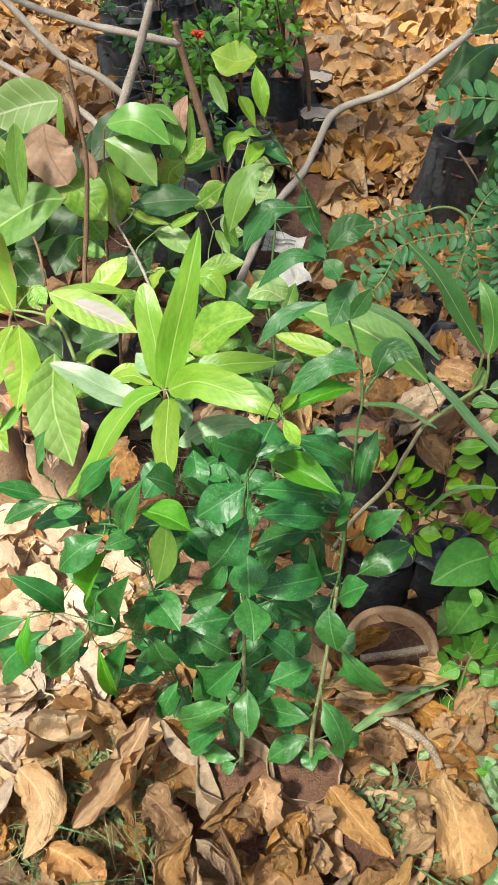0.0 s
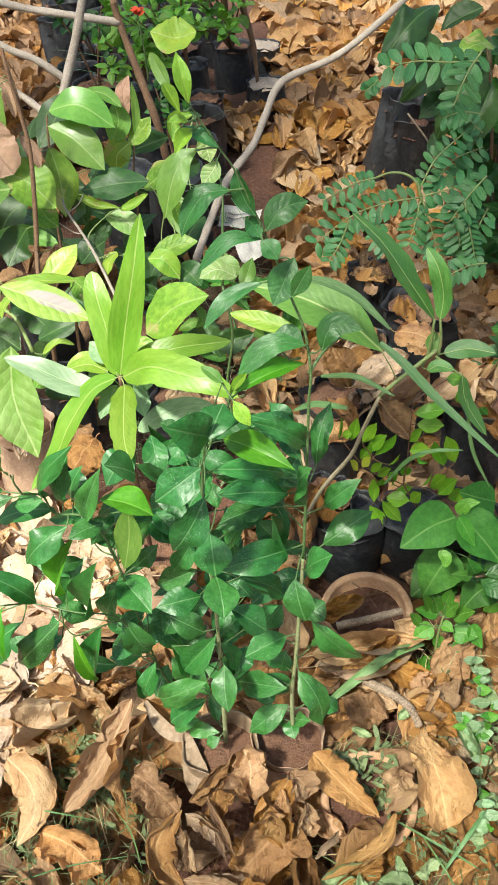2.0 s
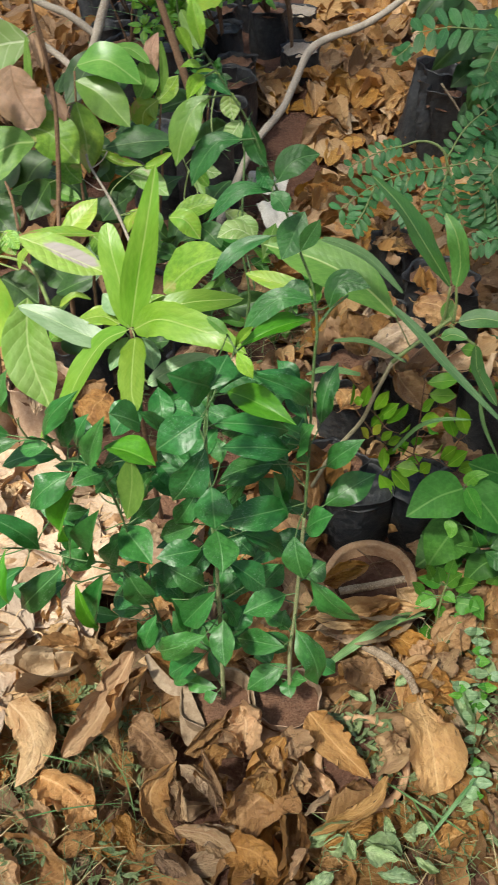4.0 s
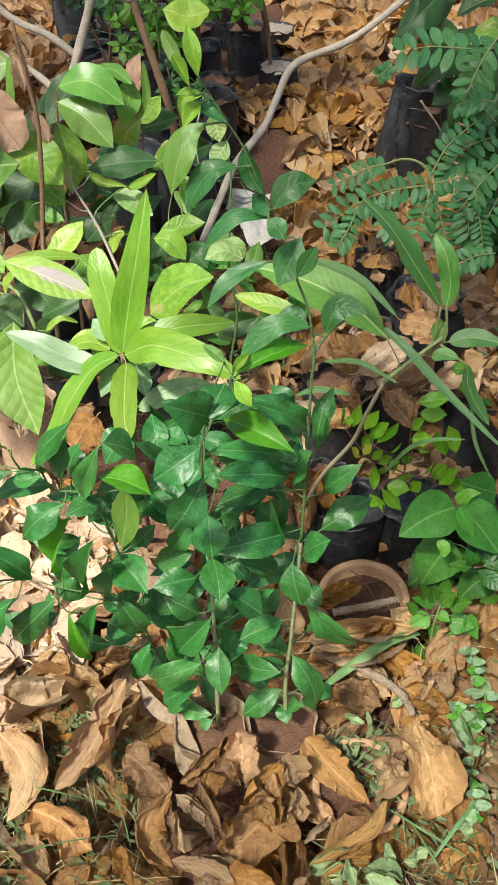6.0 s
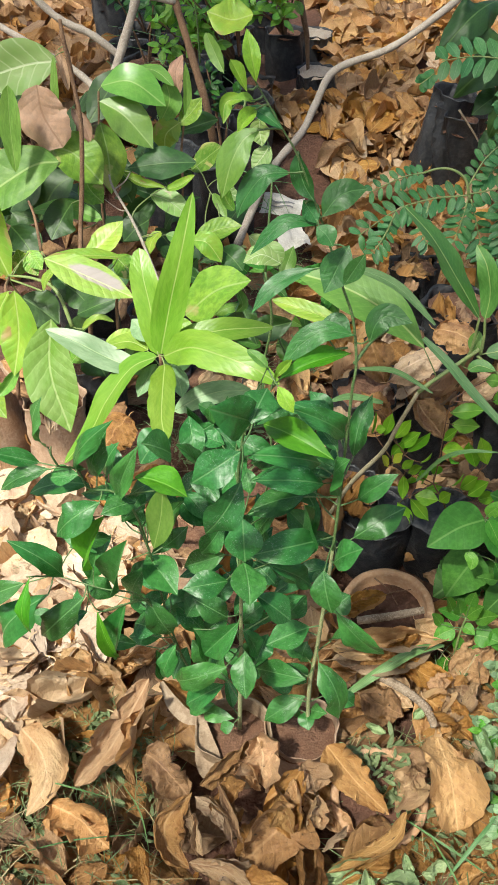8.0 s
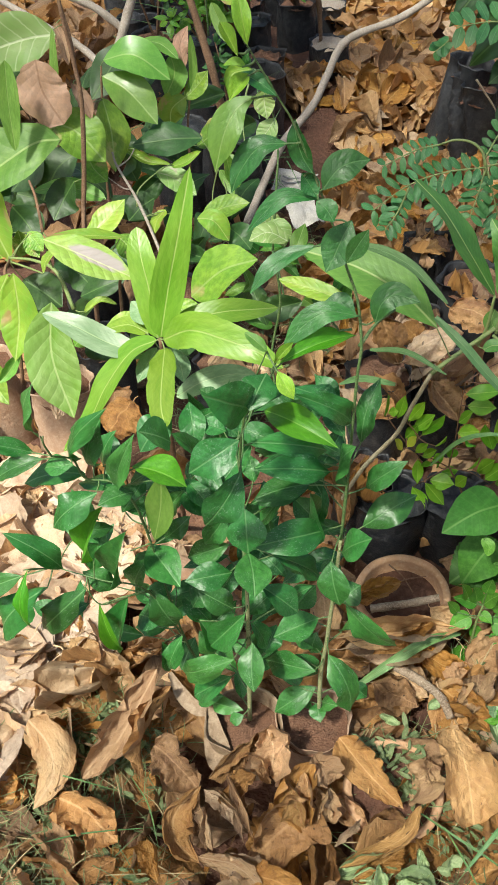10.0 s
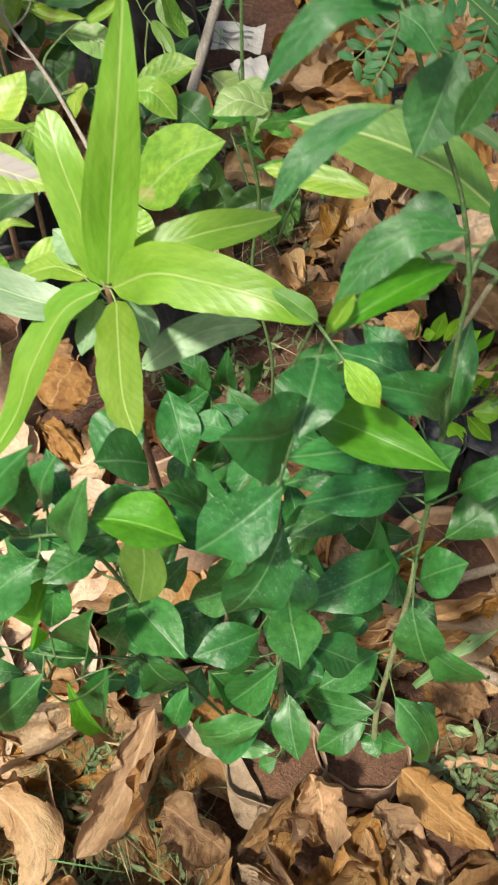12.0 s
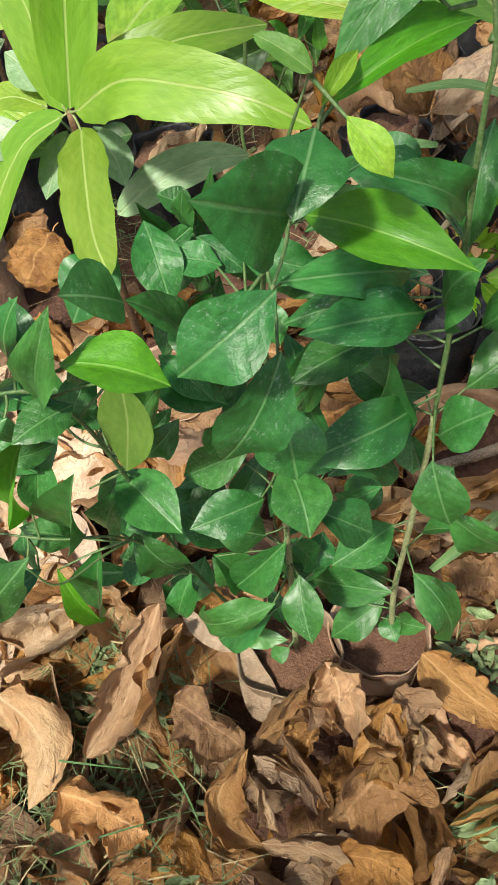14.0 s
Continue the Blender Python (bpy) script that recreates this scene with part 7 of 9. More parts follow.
blade(Y, "pinna", 0.022, [(0.306, 1.290, 0.181), (0.314, 1.286, 0.198), (0.321, 1.278, 0.218)], "f", "pointed", fold=0.2)
blade(Y, "pinna", 0.018, [(0.248, 1.286, 0.228), (0.249, 1.282, 0.241), (0.249, 1.274, 0.258)], "f", "pointed", fold=0.2)
blade(Y, "pinna", 0.022, [(0.321, 1.288, 0.224), (0.329, 1.284, 0.245), (0.335, 1.276, 0.270)], "r", "pointed", fold=0.2)
blade(Y, "pinna", 0.024, [(0.341, 1.306, 0.200), (0.353, 1.302, 0.221), (0.364, 1.294, 0.246)], "l", "pointed", fold=0.2)
blade(Y, "pinna", 0.027, [(0.353, 1.290, 0.201), (0.367, 1.286, 0.225), (0.380, 1.278, 0.253)], "l", "pointed", fold=0.2)
blade(Y, "pinna", 0.034, [(0.321, 1.296, 0.142), (0.340, 1.292, 0.152), (0.357, 1.284, 0.166)], "r", "pointed", fold=0.2)
blade(Y, "pinna", 0.027, [(0.295, 1.289, 0.396), (0.322, 1.285, 0.405), (0.346, 1.277, 0.417)], "r", "pointed", fold=0.2)
blade(Y, "pinna", 0.028, [(0.303, 1.303, 0.358), (0.325, 1.299, 0.361), (0.347, 1.291, 0.368)], "r", "pointed", fold=0.2)
blade(Y, "pinna", 0.020, [(0.294, 1.300, 0.323), (0.304, 1.296, 0.340), (0.312, 1.288, 0.361)], "l", "pointed", fold=0.2)
blade(Y, "pinna", 0.026, [(0.295, 1.294, 0.305), (0.311, 1.290, 0.313), (0.327, 1.282, 0.324)], "w", "pointed", fold=0.2)
blade(Y, "pinna", 0.026, [(0.359, 1.305, 0.258), (0.347, 1.301, 0.293), (0.335, 1.293, 0.330)], "l", "pointed", fold=0.2)
blade(Y, "pinna", 0.027, [(0.381, 1.317, 0.254), (0.368, 1.313, 0.291), (0.355, 1.305, 0.331)], "f", "pointed", fold=0.2)
blade(Y, "pinna", 0.024, [(0.376, 1.306, 0.173), (0.390, 1.302, 0.186), (0.403, 1.294, 0.203)], "l", "pointed", fold=0.2)
blade(Y, "pinna", 0.022, [(0.356, 1.285, 0.429), (0.365, 1.281, 0.439), (0.372, 1.273, 0.452)], "f", "pointed", fold=0.2)
blade(Y, "pinna", 0.022, [(0.344, 1.317, 0.446), (0.358, 1.313, 0.448), (0.371, 1.305, 0.452)], "l", "pointed", fold=0.2)
blade(Y, "pinna", 0.022, [(0.276, 1.313, 0.201), (0.272, 1.309, 0.219), (0.267, 1.301, 0.241)], "f", "pointed", fold=0.2)
blade(Y, "pinna", 0.019, [(0.214, 1.316, 0.264), (0.223, 1.312, 0.285), (0.231, 1.304, 0.311)], "f", "pointed", fold=0.2)
blade(Y, "pinna", 0.019, [(0.293, 1.316, 0.221), (0.295, 1.312, 0.239), (0.297, 1.304, 0.261)], "w", "pointed", fold=0.2)
blade(Y, "pinna", 0.019, [(0.329, 1.303, 0.265), (0.318, 1.299, 0.279), (0.306, 1.291, 0.296)], "l", "pointed", fold=0.2)
blade(Y, "pinna", 0.026, [(0.395, 1.309, 0.109), (0.412, 1.305, 0.127), (0.427, 1.297, 0.149)], "f", "pointed", fold=0.2)
Y.finish()
U = Plant("weed", (0.006, 1.842, 0.020), "tangled leafy weed growing under the citrus saplings", "weed", GREEN_STEM, "weeds")
leaf(U, "glossy", (0.030, 1.870, 0.115), (-0.032, 1.886, 0.149), 0.029, "v")
leaf(U, "weedlight", (0.101, 1.856, 0.134), (0.097, 1.878, 0.180), 0.023, "v")
leaf(U, "glossy", (-0.175, 1.866, 0.138), (-0.107, 1.888, 0.153), 0.027, "f")
leaf(U, "glossy", (-0.002, 1.945, 0.202), (0.048, 1.929, 0.191), 0.025, "f")
leaf(U, "weedleaf", (-0.128, 1.957, 0.075), (-0.118, 1.911, 0.044), 0.019, "f")
leaf(U, "weedleaf", (0.094, 1.921, 0.171), (0.067, 1.875, 0.141), 0.024, "f")
leaf(U, "weedleaf", (-0.167, 1.901, 0.085), (-0.110, 1.957, 0.122), 0.041, "f")
leaf(U, "weedlight", (-0.040, 1.934, 0.241), (-0.099, 1.924, 0.222), 0.022, "v")
leaf(U, "glossy", (-0.172, 1.857, 0.220), (-0.100, 1.875, 0.232), 0.029, "f")
leaf(U, "weedleaf", (-0.065, 1.857, 0.064), (-0.132, 1.865, 0.069), 0.024, "f")
leaf(U, "glossy", (0.003, 1.832, 0.023), (-0.025, 1.894, 0.064), 0.032, "f")
leaf(U, "weedleaf", (-0.054, 1.941, 0.190), (-0.006, 1.903, 0.165), 0.027, "f")
leaf(U, "glossy", (-0.024, 1.907, 0.210), (0.000, 1.982, 0.260), 0.036, "f")
leaf(U, "weedleaf", (-0.166, 1.977, 0.205), (-0.097, 1.942, 0.230), 0.024, "l")
leaf(U, "weedlight", (0.029, 1.957, 0.078), (0.050, 1.886, 0.032), 0.033, "f")
leaf(U, "weedlight", (0.053, 1.896, 0.137), (-0.032, 1.908, 0.146), 0.035, "f")
leaf(U, "glossy", (0.017, 1.920, 0.047), (0.030, 1.864, 0.010), 0.031, "f")
leaf(U, "weedleaf", (0.077, 1.906, 0.244), (0.017, 1.876, 0.265), 0.024, "r")
leaf(U, "weedleaf", (0.049, 1.819, 0.295), (-0.014, 1.848, 0.269), 0.027, "l")
leaf(U, "weedlight", (-0.008, 1.924, 0.188), (-0.056, 1.936, 0.227), 0.027, "r")
leaf(U, "weedleaf", (0.098, 1.961, 0.138), (0.095, 1.881, 0.086), 0.032, "f")
leaf(U, "weedleaf", (0.078, 1.830, 0.211), (0.101, 1.860, 0.246), 0.025, "l")
leaf(U, "weedleaf", (-0.095, 1.872, 0.255), (-0.153, 1.880, 0.298), 0.032, "r")
leaf(U, "weedleaf", (-0.172, 1.861, 0.106), (-0.087, 1.833, 0.146), 0.029, "l")
stem(U, 0.003, 0.0015, (0.006, 1.840, 0.022), (-0.030, 1.860, 0.105), (-0.050, 1.890, 0.178), (-0.070, 1.940, 0.221))
stem(U, 0.003, 0.0015, (0.006, 1.840, 0.022), (0.036, 1.860, 0.093), (0.078, 1.890, 0.154))
stem(U, 0.002, 0.001, (-0.030, 1.860, 0.105), (-0.103, 1.870, 0.158), (-0.132, 1.900, 0.182))
U.finish()



# ---- feathery seedling, shrubs, grass ----
def frond(plant, length, w, *pts):
    line = smooth_line(pts, 10)
    rg = plant.rg
    plant.frond_lines.append(line)
    total = sum((line[i + 1] - line[i]).length for i in range(len(line) - 1))
    count = max(6, int(total / (w * 1.12)))
    for k in range(count):
        s = (k + 0.6) / count * (len(line) - 1)
        i = min(int(s), len(line) - 2)
        p = line[i].lerp(line[i + 1], s - i)
        d = (line[i + 1] - line[i]).normalized()
        side = d.cross(Vector((0, -0.6, 0.8))).normalized()
        taper = 0.62 + 0.38 * math.sin(math.pi * (0.12 + 0.8 * k / count))
        for sg in (-1, 1):
            q = p + (side * sg * 0.93 + d * 0.36 + Vector((rg.gauss(0, 0.06), rg.gauss(0, 0.06), -0.12 + rg.gauss(0, 0.08)))) * length * taper
            part("leaflet", rg.choice(VARIANTS["fern"]), plant.root, leaf_pose(p, q, w * (0.9 + 0.2 * rg.random()), "f", rg, 0.12))


F = Plant("feathery_seedling", (0.440, 2.02, 0.03), "feathery seedling with bluish-green pinnate leaves over black bags", "seedling", LIME_STEM)
F.frond_lines = []
frond(F, 0.044, 0.0160, (0.363, 1.920, 0.437), (0.285, 1.910, 0.430), (0.216, 1.900, 0.406), (0.141, 1.880, 0.353))
frond(F, 0.042, 0.0175, (0.367, 1.920, 0.440), (0.423, 1.930, 0.449), (0.503, 1.950, 0.464))
frond(F, 0.030, 0.0124, (0.272, 1.950, 0.469), (0.226, 1.950, 0.456), (0.159, 1.940, 0.423))
frond(F, 0.035, 0.0136, (0.363, 1.910, 0.434), (0.354, 1.890, 0.393), (0.342, 1.870, 0.352))
frond(F, 0.040, 0.0150, (0.369, 1.910, 0.434), (0.391, 1.890, 0.374), (0.410, 1.870, 0.325))
frond(F, 0.032, 0.0137, (0.362, 1.930, 0.452), (0.395, 1.960, 0.504), (0.454, 2.000, 0.540))
frond(F, 0.041, 0.0158, (0.487, 1.880, 0.504), (0.456, 1.870, 0.469), (0.420, 1.850, 0.421))
frond(F, 0.024, 0.0098, (0.445, 1.860, 0.458), (0.464, 1.840, 0.391), (0.483, 1.820, 0.317))
frond(F, 0.049, 0.0208, (0.472, 2.000, 0.686), (0.408, 2.000, 0.685), (0.343, 2.000, 0.689), (0.281, 2.000, 0.679))
frond(F, 0.042, 0.0163, (0.453, 1.920, 0.737), (0.424, 1.900, 0.696), (0.403, 1.880, 0.644))
frond(F, 0.022, 0.0149, (0.272, 2.020, 0.647), (0.261, 2.020, 0.636), (0.247, 2.020, 0.625))
frond(F, 0.038, 0.0154, (0.405, 1.980, 0.441), (0.437, 2.000, 0.479), (0.501, 2.020, 0.497))
frond(F, 0.037, 0.0147, (0.418, 1.880, 0.457), (0.437, 1.860, 0.411), (0.445, 1.840, 0.364))
frond(F, 0.035, 0.0148, (0.499, 1.880, 0.432), (0.481, 1.860, 0.399), (0.463, 1.840, 0.338))
frond(F, 0.033, 0.0139, (0.489, 2.020, 0.569), (0.448, 2.020, 0.575), (0.412, 2.030, 0.559))
frond(F, 0.034, 0.0143, (0.502, 2.050, 0.514), (0.469, 2.060, 0.546), (0.439, 2.080, 0.590))
frond(F, 0.029, 0.0122, (0.215, 1.880, 0.411), (0.194, 1.860, 0.363), (0.171, 1.840, 0.335))
frond(F, 0.029, 0.0123, (0.284, 1.900, 0.426), (0.275, 1.870, 0.378), (0.289, 1.860, 0.351))
frond(F, 0.034, 0.0147, (0.501, 1.820, 0.338), (0.460, 1.810, 0.337), (0.421, 1.800, 0.322))
for line in F.frond_lines:
    F.lines.append((line, 0.0022, 0.0011))
F.lines.append((smooth_line([(0.440, 2.02, 0.03), (0.43, 2.0, 0.20), (0.39, 1.96, 0.33), (0.365, 1.920, 0.439)]), 0.006, 0.0035))
F.lines.append((smooth_line([(0.365, 1.920, 0.439), (0.354, 1.930, 0.467), (0.330, 1.940, 0.481), (0.300, 1.950, 0.479), (0.272, 1.950, 0.469)]), 0.0032, 0.0022))
F.finish()


def shrub(at, box, count, size, label, lime):
    """A small bush: a few thin stems, and single leaves in whorls round their upper parts."""
    sh = Plant("shrub", at, label, "shrub", BROWN_BARK, "shrubs")
    rg = sh.rg
    (x0, y0, z0), (x1, y1, z1) = box
    tips = [Vector((rg.uniform(x0, x1), rg.uniform(y0, y1), rg.uniform(z0, z1))) for _ in range(max(3, count // 14))]
    for tip in tips:
        sh.lines.append((smooth_line([at, Vector(at).lerp(tip, 0.5) + Vector((0, 0, 0.03)), tip]), 0.004, 0.0015))
    for n in range(count):
        tip = tips[n % len(tips)]
        line = sh.lines[n % len(tips)][0]
        p = line[int(len(line) * rg.uniform(0.55, 0.99))]
        d = Vector((rg.gauss(0, 1), rg.gauss(0, 1), rg.gauss(0.25, 0.6))).normalized()
        length = size * rg.uniform(0.6, 1.2)
        b = p + d * 0.008
        part("leaf", rg.choice(VARIANTS["shrub" if lime else "shrubdark" if rg.random() < 0.75 else "weedleaf"]), sh.root, leaf_pose(b, b + d * length, length * rg.uniform(0.45, 0.6), "f", rg, 0.35))
    sh.finish()
    return sh


shrub((-0.24, 3.05, 0.22), ((-0.42, 2.7, 0.38), (-0.20, 2.95, 0.68)), 190, 0.044, "small bush with lime-green oval leaves in a black bag", True)
shrub((-0.12, 3.35, 0.23), ((-0.24, 2.85, 0.40), (-0.05, 3.1, 0.70)), 210, 0.046, "bushy seedling with yellowish-green leaves", True)
shrub((-0.215, 2.40, 0.25), ((-0.27, 2.42, 0.36), (-0.17, 2.52, 0.56)), 46, 0.036, "small seedling with dark glossy round leaves", False)
shrub((-0.36, 2.92, 0.26), ((-0.48, 2.75, 0.40), (-0.33, 2.9, 0.6)), 90, 0.042, "leafy green bush in a black bag", True)
shrub((-0.52, 2.95, 0.27), ((-0.62, 2.85, 0.40), (-0.45, 3.0, 0.58)), 26, 0.050, "sparse green seedling in a black bag", False)
shrub((-0.62, 3.42, 0.20), ((-0.78, 3.2, 0.30), (-0.52, 3.5, 0.52)), 60, 0.046, "dark-leaved seedling among black bags", False)
shrub((-0.42, 3.62, 0.22), ((-0.55, 3.4, 0.34), (-0.30, 3.7, 0.60)), 80, 0.046, "dark-leaved seedling among black bags", False)
shrub((-0.70, 4.08, 0.22), ((-0.85, 3.9, 0.32), (-0.55, 4.2, 0.60)), 60, 0.050, "dark-leaved seedling among black bags", False)
shrub((-0.85, 2.75, 0.0), ((-1.05, 2.5, 0.15), (-0.75, 2.8, 0.45)), 60, 0.06, "leafy green bush behind the saplings", False)
shrub((0.66, 2.35, 0.0), ((0.47, 2.18, 0.10), (0.78, 2.50, 0.66)), 300, 0.080, "dark leafy bush with drooping leaves", False)
shrub((0.55, 1.65, 0.0), ((0.40, 1.5, 0.08), (0.60, 1.8, 0.30)), 60, 0.05, "dark green undergrowth beside black bags", False)
shrub((0.50, 1.22, 0.0), ((0.36, 1.08, 0.05), (0.55, 1.3, 0.26)), 50, 0.05, "low green undergrowth at the edge of the pots", False)

D = Plant("dark_leaved_seedling", (0.60, 2.3, 0.0), "seedling with large dark toothed leaves", "seedling", BROWN_BARK)
stem(D, 0.006, 0.004, (0.60, 2.3, 0.0), (0.58, 2.28, 0.35), (0.53, 2.25, 0.62))
leaf(D, "broaddark", (0.500, 2.24, 0.640), (0.335, 2.18, 0.530), 0.085, "f")
leaf(D, "broaddark", (0.530, 2.22, 0.600), (0.420, 2.15, 0.450), 0.080, "f")
leaf(D, "broaddark", (0.510, 2.26, 0.700), (0.420, 2.24, 0.660), 0.060, "f")
leaf(D, "broaddark", (0.540, 2.20, 0.560), (0.480, 2.12, 0.440), 0.070, "f")
leaf(D, "broadgreen", (0.530, 2.20, 0.640), (0.440, 2.14, 0.640), 0.060, "f")
leaf(D, "broaddark", (0.404, 2.211, 0.725), (0.275, 2.090, 0.645), 0.068, "f")
leaf(D, "broaddark", (0.397, 2.209, 0.764), (0.338, 2.191, 0.752), 0.046, "f")
leaf(D, "broaddark", (0.411, 2.132, 0.672), (0.326, 2.108, 0.656), 0.058, "f")
leaf(D, "broaddark", (0.400, 2.268, 0.785), (0.354, 2.232, 0.761), 0.054, "f")
leaf(D, "broaddark", (0.453, 2.225, 0.527), (0.380, 2.175, 0.494), 0.056, "f")
leaf(D, "broaddark", (0.462, 2.169, 0.447), (0.400, 2.131, 0.422), 0.056, "f")
D.finish()


def grass_blade(w, *pts):
    """One long blade, keeled along its middle."""
    line = smooth_line(pts, 7)
    v, f, uv = [], [], []
    for i, p in enumerate(line):
        t = i / (len(line) - 1)
        d = (line[min(i + 1, len(line) - 1)] - line[max(i - 1, 0)]).normalized()
        side = d.cross(Vector((0, -0.55, 0.83))).normalized()
        wd = w * 0.46 * max(0.05, math.sin(math.pi * (0.10 + 0.88 * t)) ** 0.6)
        up = side.cross(d)
        for a in (-1, -0.5, 0, 0.5, 1):
            v.append(p + side * (a * wd) + up * (0.35 * wd * abs(a)))
            uv.append((0.5 + a * 0.5, t))
    for i in range(len(line) - 1):
        for k in range(4):
            f.append((i * 5 + k, i * 5 + k + 1, i * 5 + k + 6, i * 5 + k + 5))
    ob = new("grass_blade", mesh_from("grass_blade", v, f, GREEN["grass"], uv))
    return tagged(ob, "long arching green grass blade", "grass", "grass blades")


grass_blade(0.0142, (0.217, 1.160, 0.642), (0.250, 1.130, 0.626), (0.286, 1.080, 0.612), (0.356, 1.000, 0.585))
grass_blade(0.0183, (0.157, 0.965, 0.060), (0.210, 0.989, 0.100), (0.264, 1.024, 0.110), (0.315, 1.052, 0.090))
grass_blade(0.0073, (0.240, 1.160, 0.368), (0.269, 1.140, 0.440), (0.301, 1.130, 0.468), (0.341, 1.120, 0.479))
grass_blade(0.0153, (0.120, 1.220, 0.706), (0.152, 1.200, 0.709), (0.186, 1.170, 0.706), (0.224, 1.120, 0.694))
grass_blade(0.0095, (0.142, 1.250, 0.510), (0.192, 1.220, 0.533), (0.245, 1.180, 0.530))
grass_blade(0.0124, (0.187, 1.300, 0.400), (0.134, 1.300, 0.409), (0.099, 1.280, 0.413))
grass_blade(0.0066, (0.354, 1.200, 0.505), (0.369, 1.180, 0.423), (0.401, 1.160, 0.359))
grass_blade(0.0112, (0.268, 1.013, 0.060), (0.230, 1.015, 0.080), (0.176, 1.023, 0.050))
grass_blade(0.0039, (0.243, 0.772, 0.060), (0.288, 0.741, 0.070), (0.334, 0.719, 0.060), (0.364, 0.704, 0.050))
grass_blade(0.0031, (0.283, 0.756, 0.050), (0.308, 0.699, 0.070), (0.325, 0.678, 0.050))
grass_blade(0.0069, (0.306, 0.696, 0.060), (0.346, 0.740, 0.090), (0.373, 0.773, 0.090))
grass_blade(0.0025, (-0.327, 0.784, 0.050), (-0.261, 0.771, 0.060), (-0.190, 0.759, 0.060))
grass_blade(0.0024, (-0.178, 0.785, 0.050), (-0.141, 0.739, 0.070), (-0.118, 0.686, 0.050))
grass_blade(0.0024, (-0.296, 0.676, 0.050), (-0.225, 0.695, 0.060), (-0.132, 0.716, 0.050))


def strands(name, label, boxes, material, seed, length, w, lift, green=True):
    """Fine grass, stalks and weed wisps lying over the litter, in one mesh."""
    rg = random.Random(seed)
    v, f, uv = [], [], []
    for x0, y0, x1, y1, n in boxes:
        for _ in range(n):
            x, y = rg.uniform(x0, x1), rg.uniform(y0, y1)
            a, l = rg.uniform(0, 6.283), length * rg.uniform(0.4, 1.3)
            z = ground_height(x, y) + rg.uniform(0.01, lift)
            p0 = Vector((x, y, z))
            d = Vector((math.cos(a), math.sin(a), rg.uniform(-0.1, 0.45)))
            bend = Vector((rg.gauss(0, 0.3), rg.gauss(0, 0.3), -0.35))
            o = len(v)
            s = Vector((-math.sin(a), math.cos(a), rg.uniform(-0.5, 0.5))).normalized()
            for k in range(6):
                t = k / 5
                p = p0 + d * (l * t) + bend * (l * t * t * 0.6)
                ww = w * rg.uniform(0.9, 1.1) * (1 - 0.7 * t)
                v += [p - s * ww, p + s * ww]
                uv += [(0.2, t), (0.8, t)]
            for k in range(5):
                f.append((o + 2 * k, o + 2 * k + 1, o + 2 * k + 3, o + 2 * k + 2))
    return tagged(new(name, mesh_from(name, v, f, material, uv)), label, "grass", kind="stuff")


BOXES = ((-0.33, 0.80, -0.20, 0.93, 160), (-0.36, 0.60, -0.10, 0.90, 220), (-0.62, 0.55, -0.30, 0.80, 90), (0.16, 0.66, 0.50, 0.80, 130), (0.30, 0.85, 0.55, 1.10, 130), (-0.62, 1.02, -0.42, 1.2, 60),
         (-0.40, 0.88, -0.22, 1.05, 40), (-0.30, 1.5, 0.08, 2.4, 420), (0.14, 0.80, 0.28, 0.92, 50))
strands("grass_wisps", "fine green grass wisps lying over dry leaves", [(a, b, c, d, int(n * 1.7)) for a, b, c, d, n in BOXES], GREEN["wisp"], 3, 0.060, 0.0009, 0.06)
strands("dry_stalks", "thin straw-coloured stalks lying in the litter", [(a, b, c, d, n // 4) for a, b, c, d, n in BOXES], HAY, 4, 0.09, 0.0010, 0.06)
strands("bag_grass", "thin pale grass growing from black bags", [(-0.58, 2.55, -0.40, 2.75, 30), (-0.2, 2.3, -0.05, 2.5, 30)], GREEN["grass"], 8, 0.16, 0.0016, 0.42)


def weed_sprigs(boxes, seed):
    """Wilted sprigs: small soft leaves too many to count."""
    rg = random.Random(seed)
    V, F, U = [], [], []
    for x0, y0, x1, y1, n, *up in boxes:
        for _ in range(n):
            cx, cy = rg.uniform(x0, x1), rg.uniform(y0, y1)
            for _ in range(rg.randint(4, 9)):
                b = Vector((cx + rg.gauss(0, 0.008), cy + rg.gauss(0, 0.008), ground_height(cx, cy) + sum(up) + rg.uniform(0.015, 0.055)))
                d = Vector((rg.gauss(0, 1), rg.gauss(0, 1), rg.gauss(0.1, 0.4))).normalized()
                l = rg.uniform(0.012, 0.028)
                m = leaf_pose(b, b + d * l, l * 0.30, "g", rg, 0.5)
                me = rg.choice(VARIANTS["fern"])
                o = len(V)
                V.extend(m @ p.co for p in me.vertices)
                F.extend(tuple(o + i for i in p.vertices) for p in me.polygons)
                n_rows = len(me.vertices) // 3
                U.extend((0.2 + 0.3 * (i % 3), (i // 3) / n_rows) for i in range(len(me.vertices)))
    return tagged(new("weed_sprigs", mesh_from("weed_sprigs", V, F, GREEN["wisp"], U)), "wilted green weed sprigs strewn over dry leaves", "weed", kind="stuff")


weed_sprigs([(-0.32, 0.81, -0.20, 0.92, 40), (-0.36, 0.62, -0.12, 0.88, 34), (0.16, 0.70, 0.50, 0.80, 26), (0.34, 0.86, 0.52, 1.06, 26), (0.16, 0.80, 0.25, 0.88, 26, 0.035), (-0.62, 1.02, -0.42, 1.18, 12), (-0.40, 0.9, -0.25, 1.02, 6), (-0.28, 1.5, 0.08, 2.35, 60)], 6)


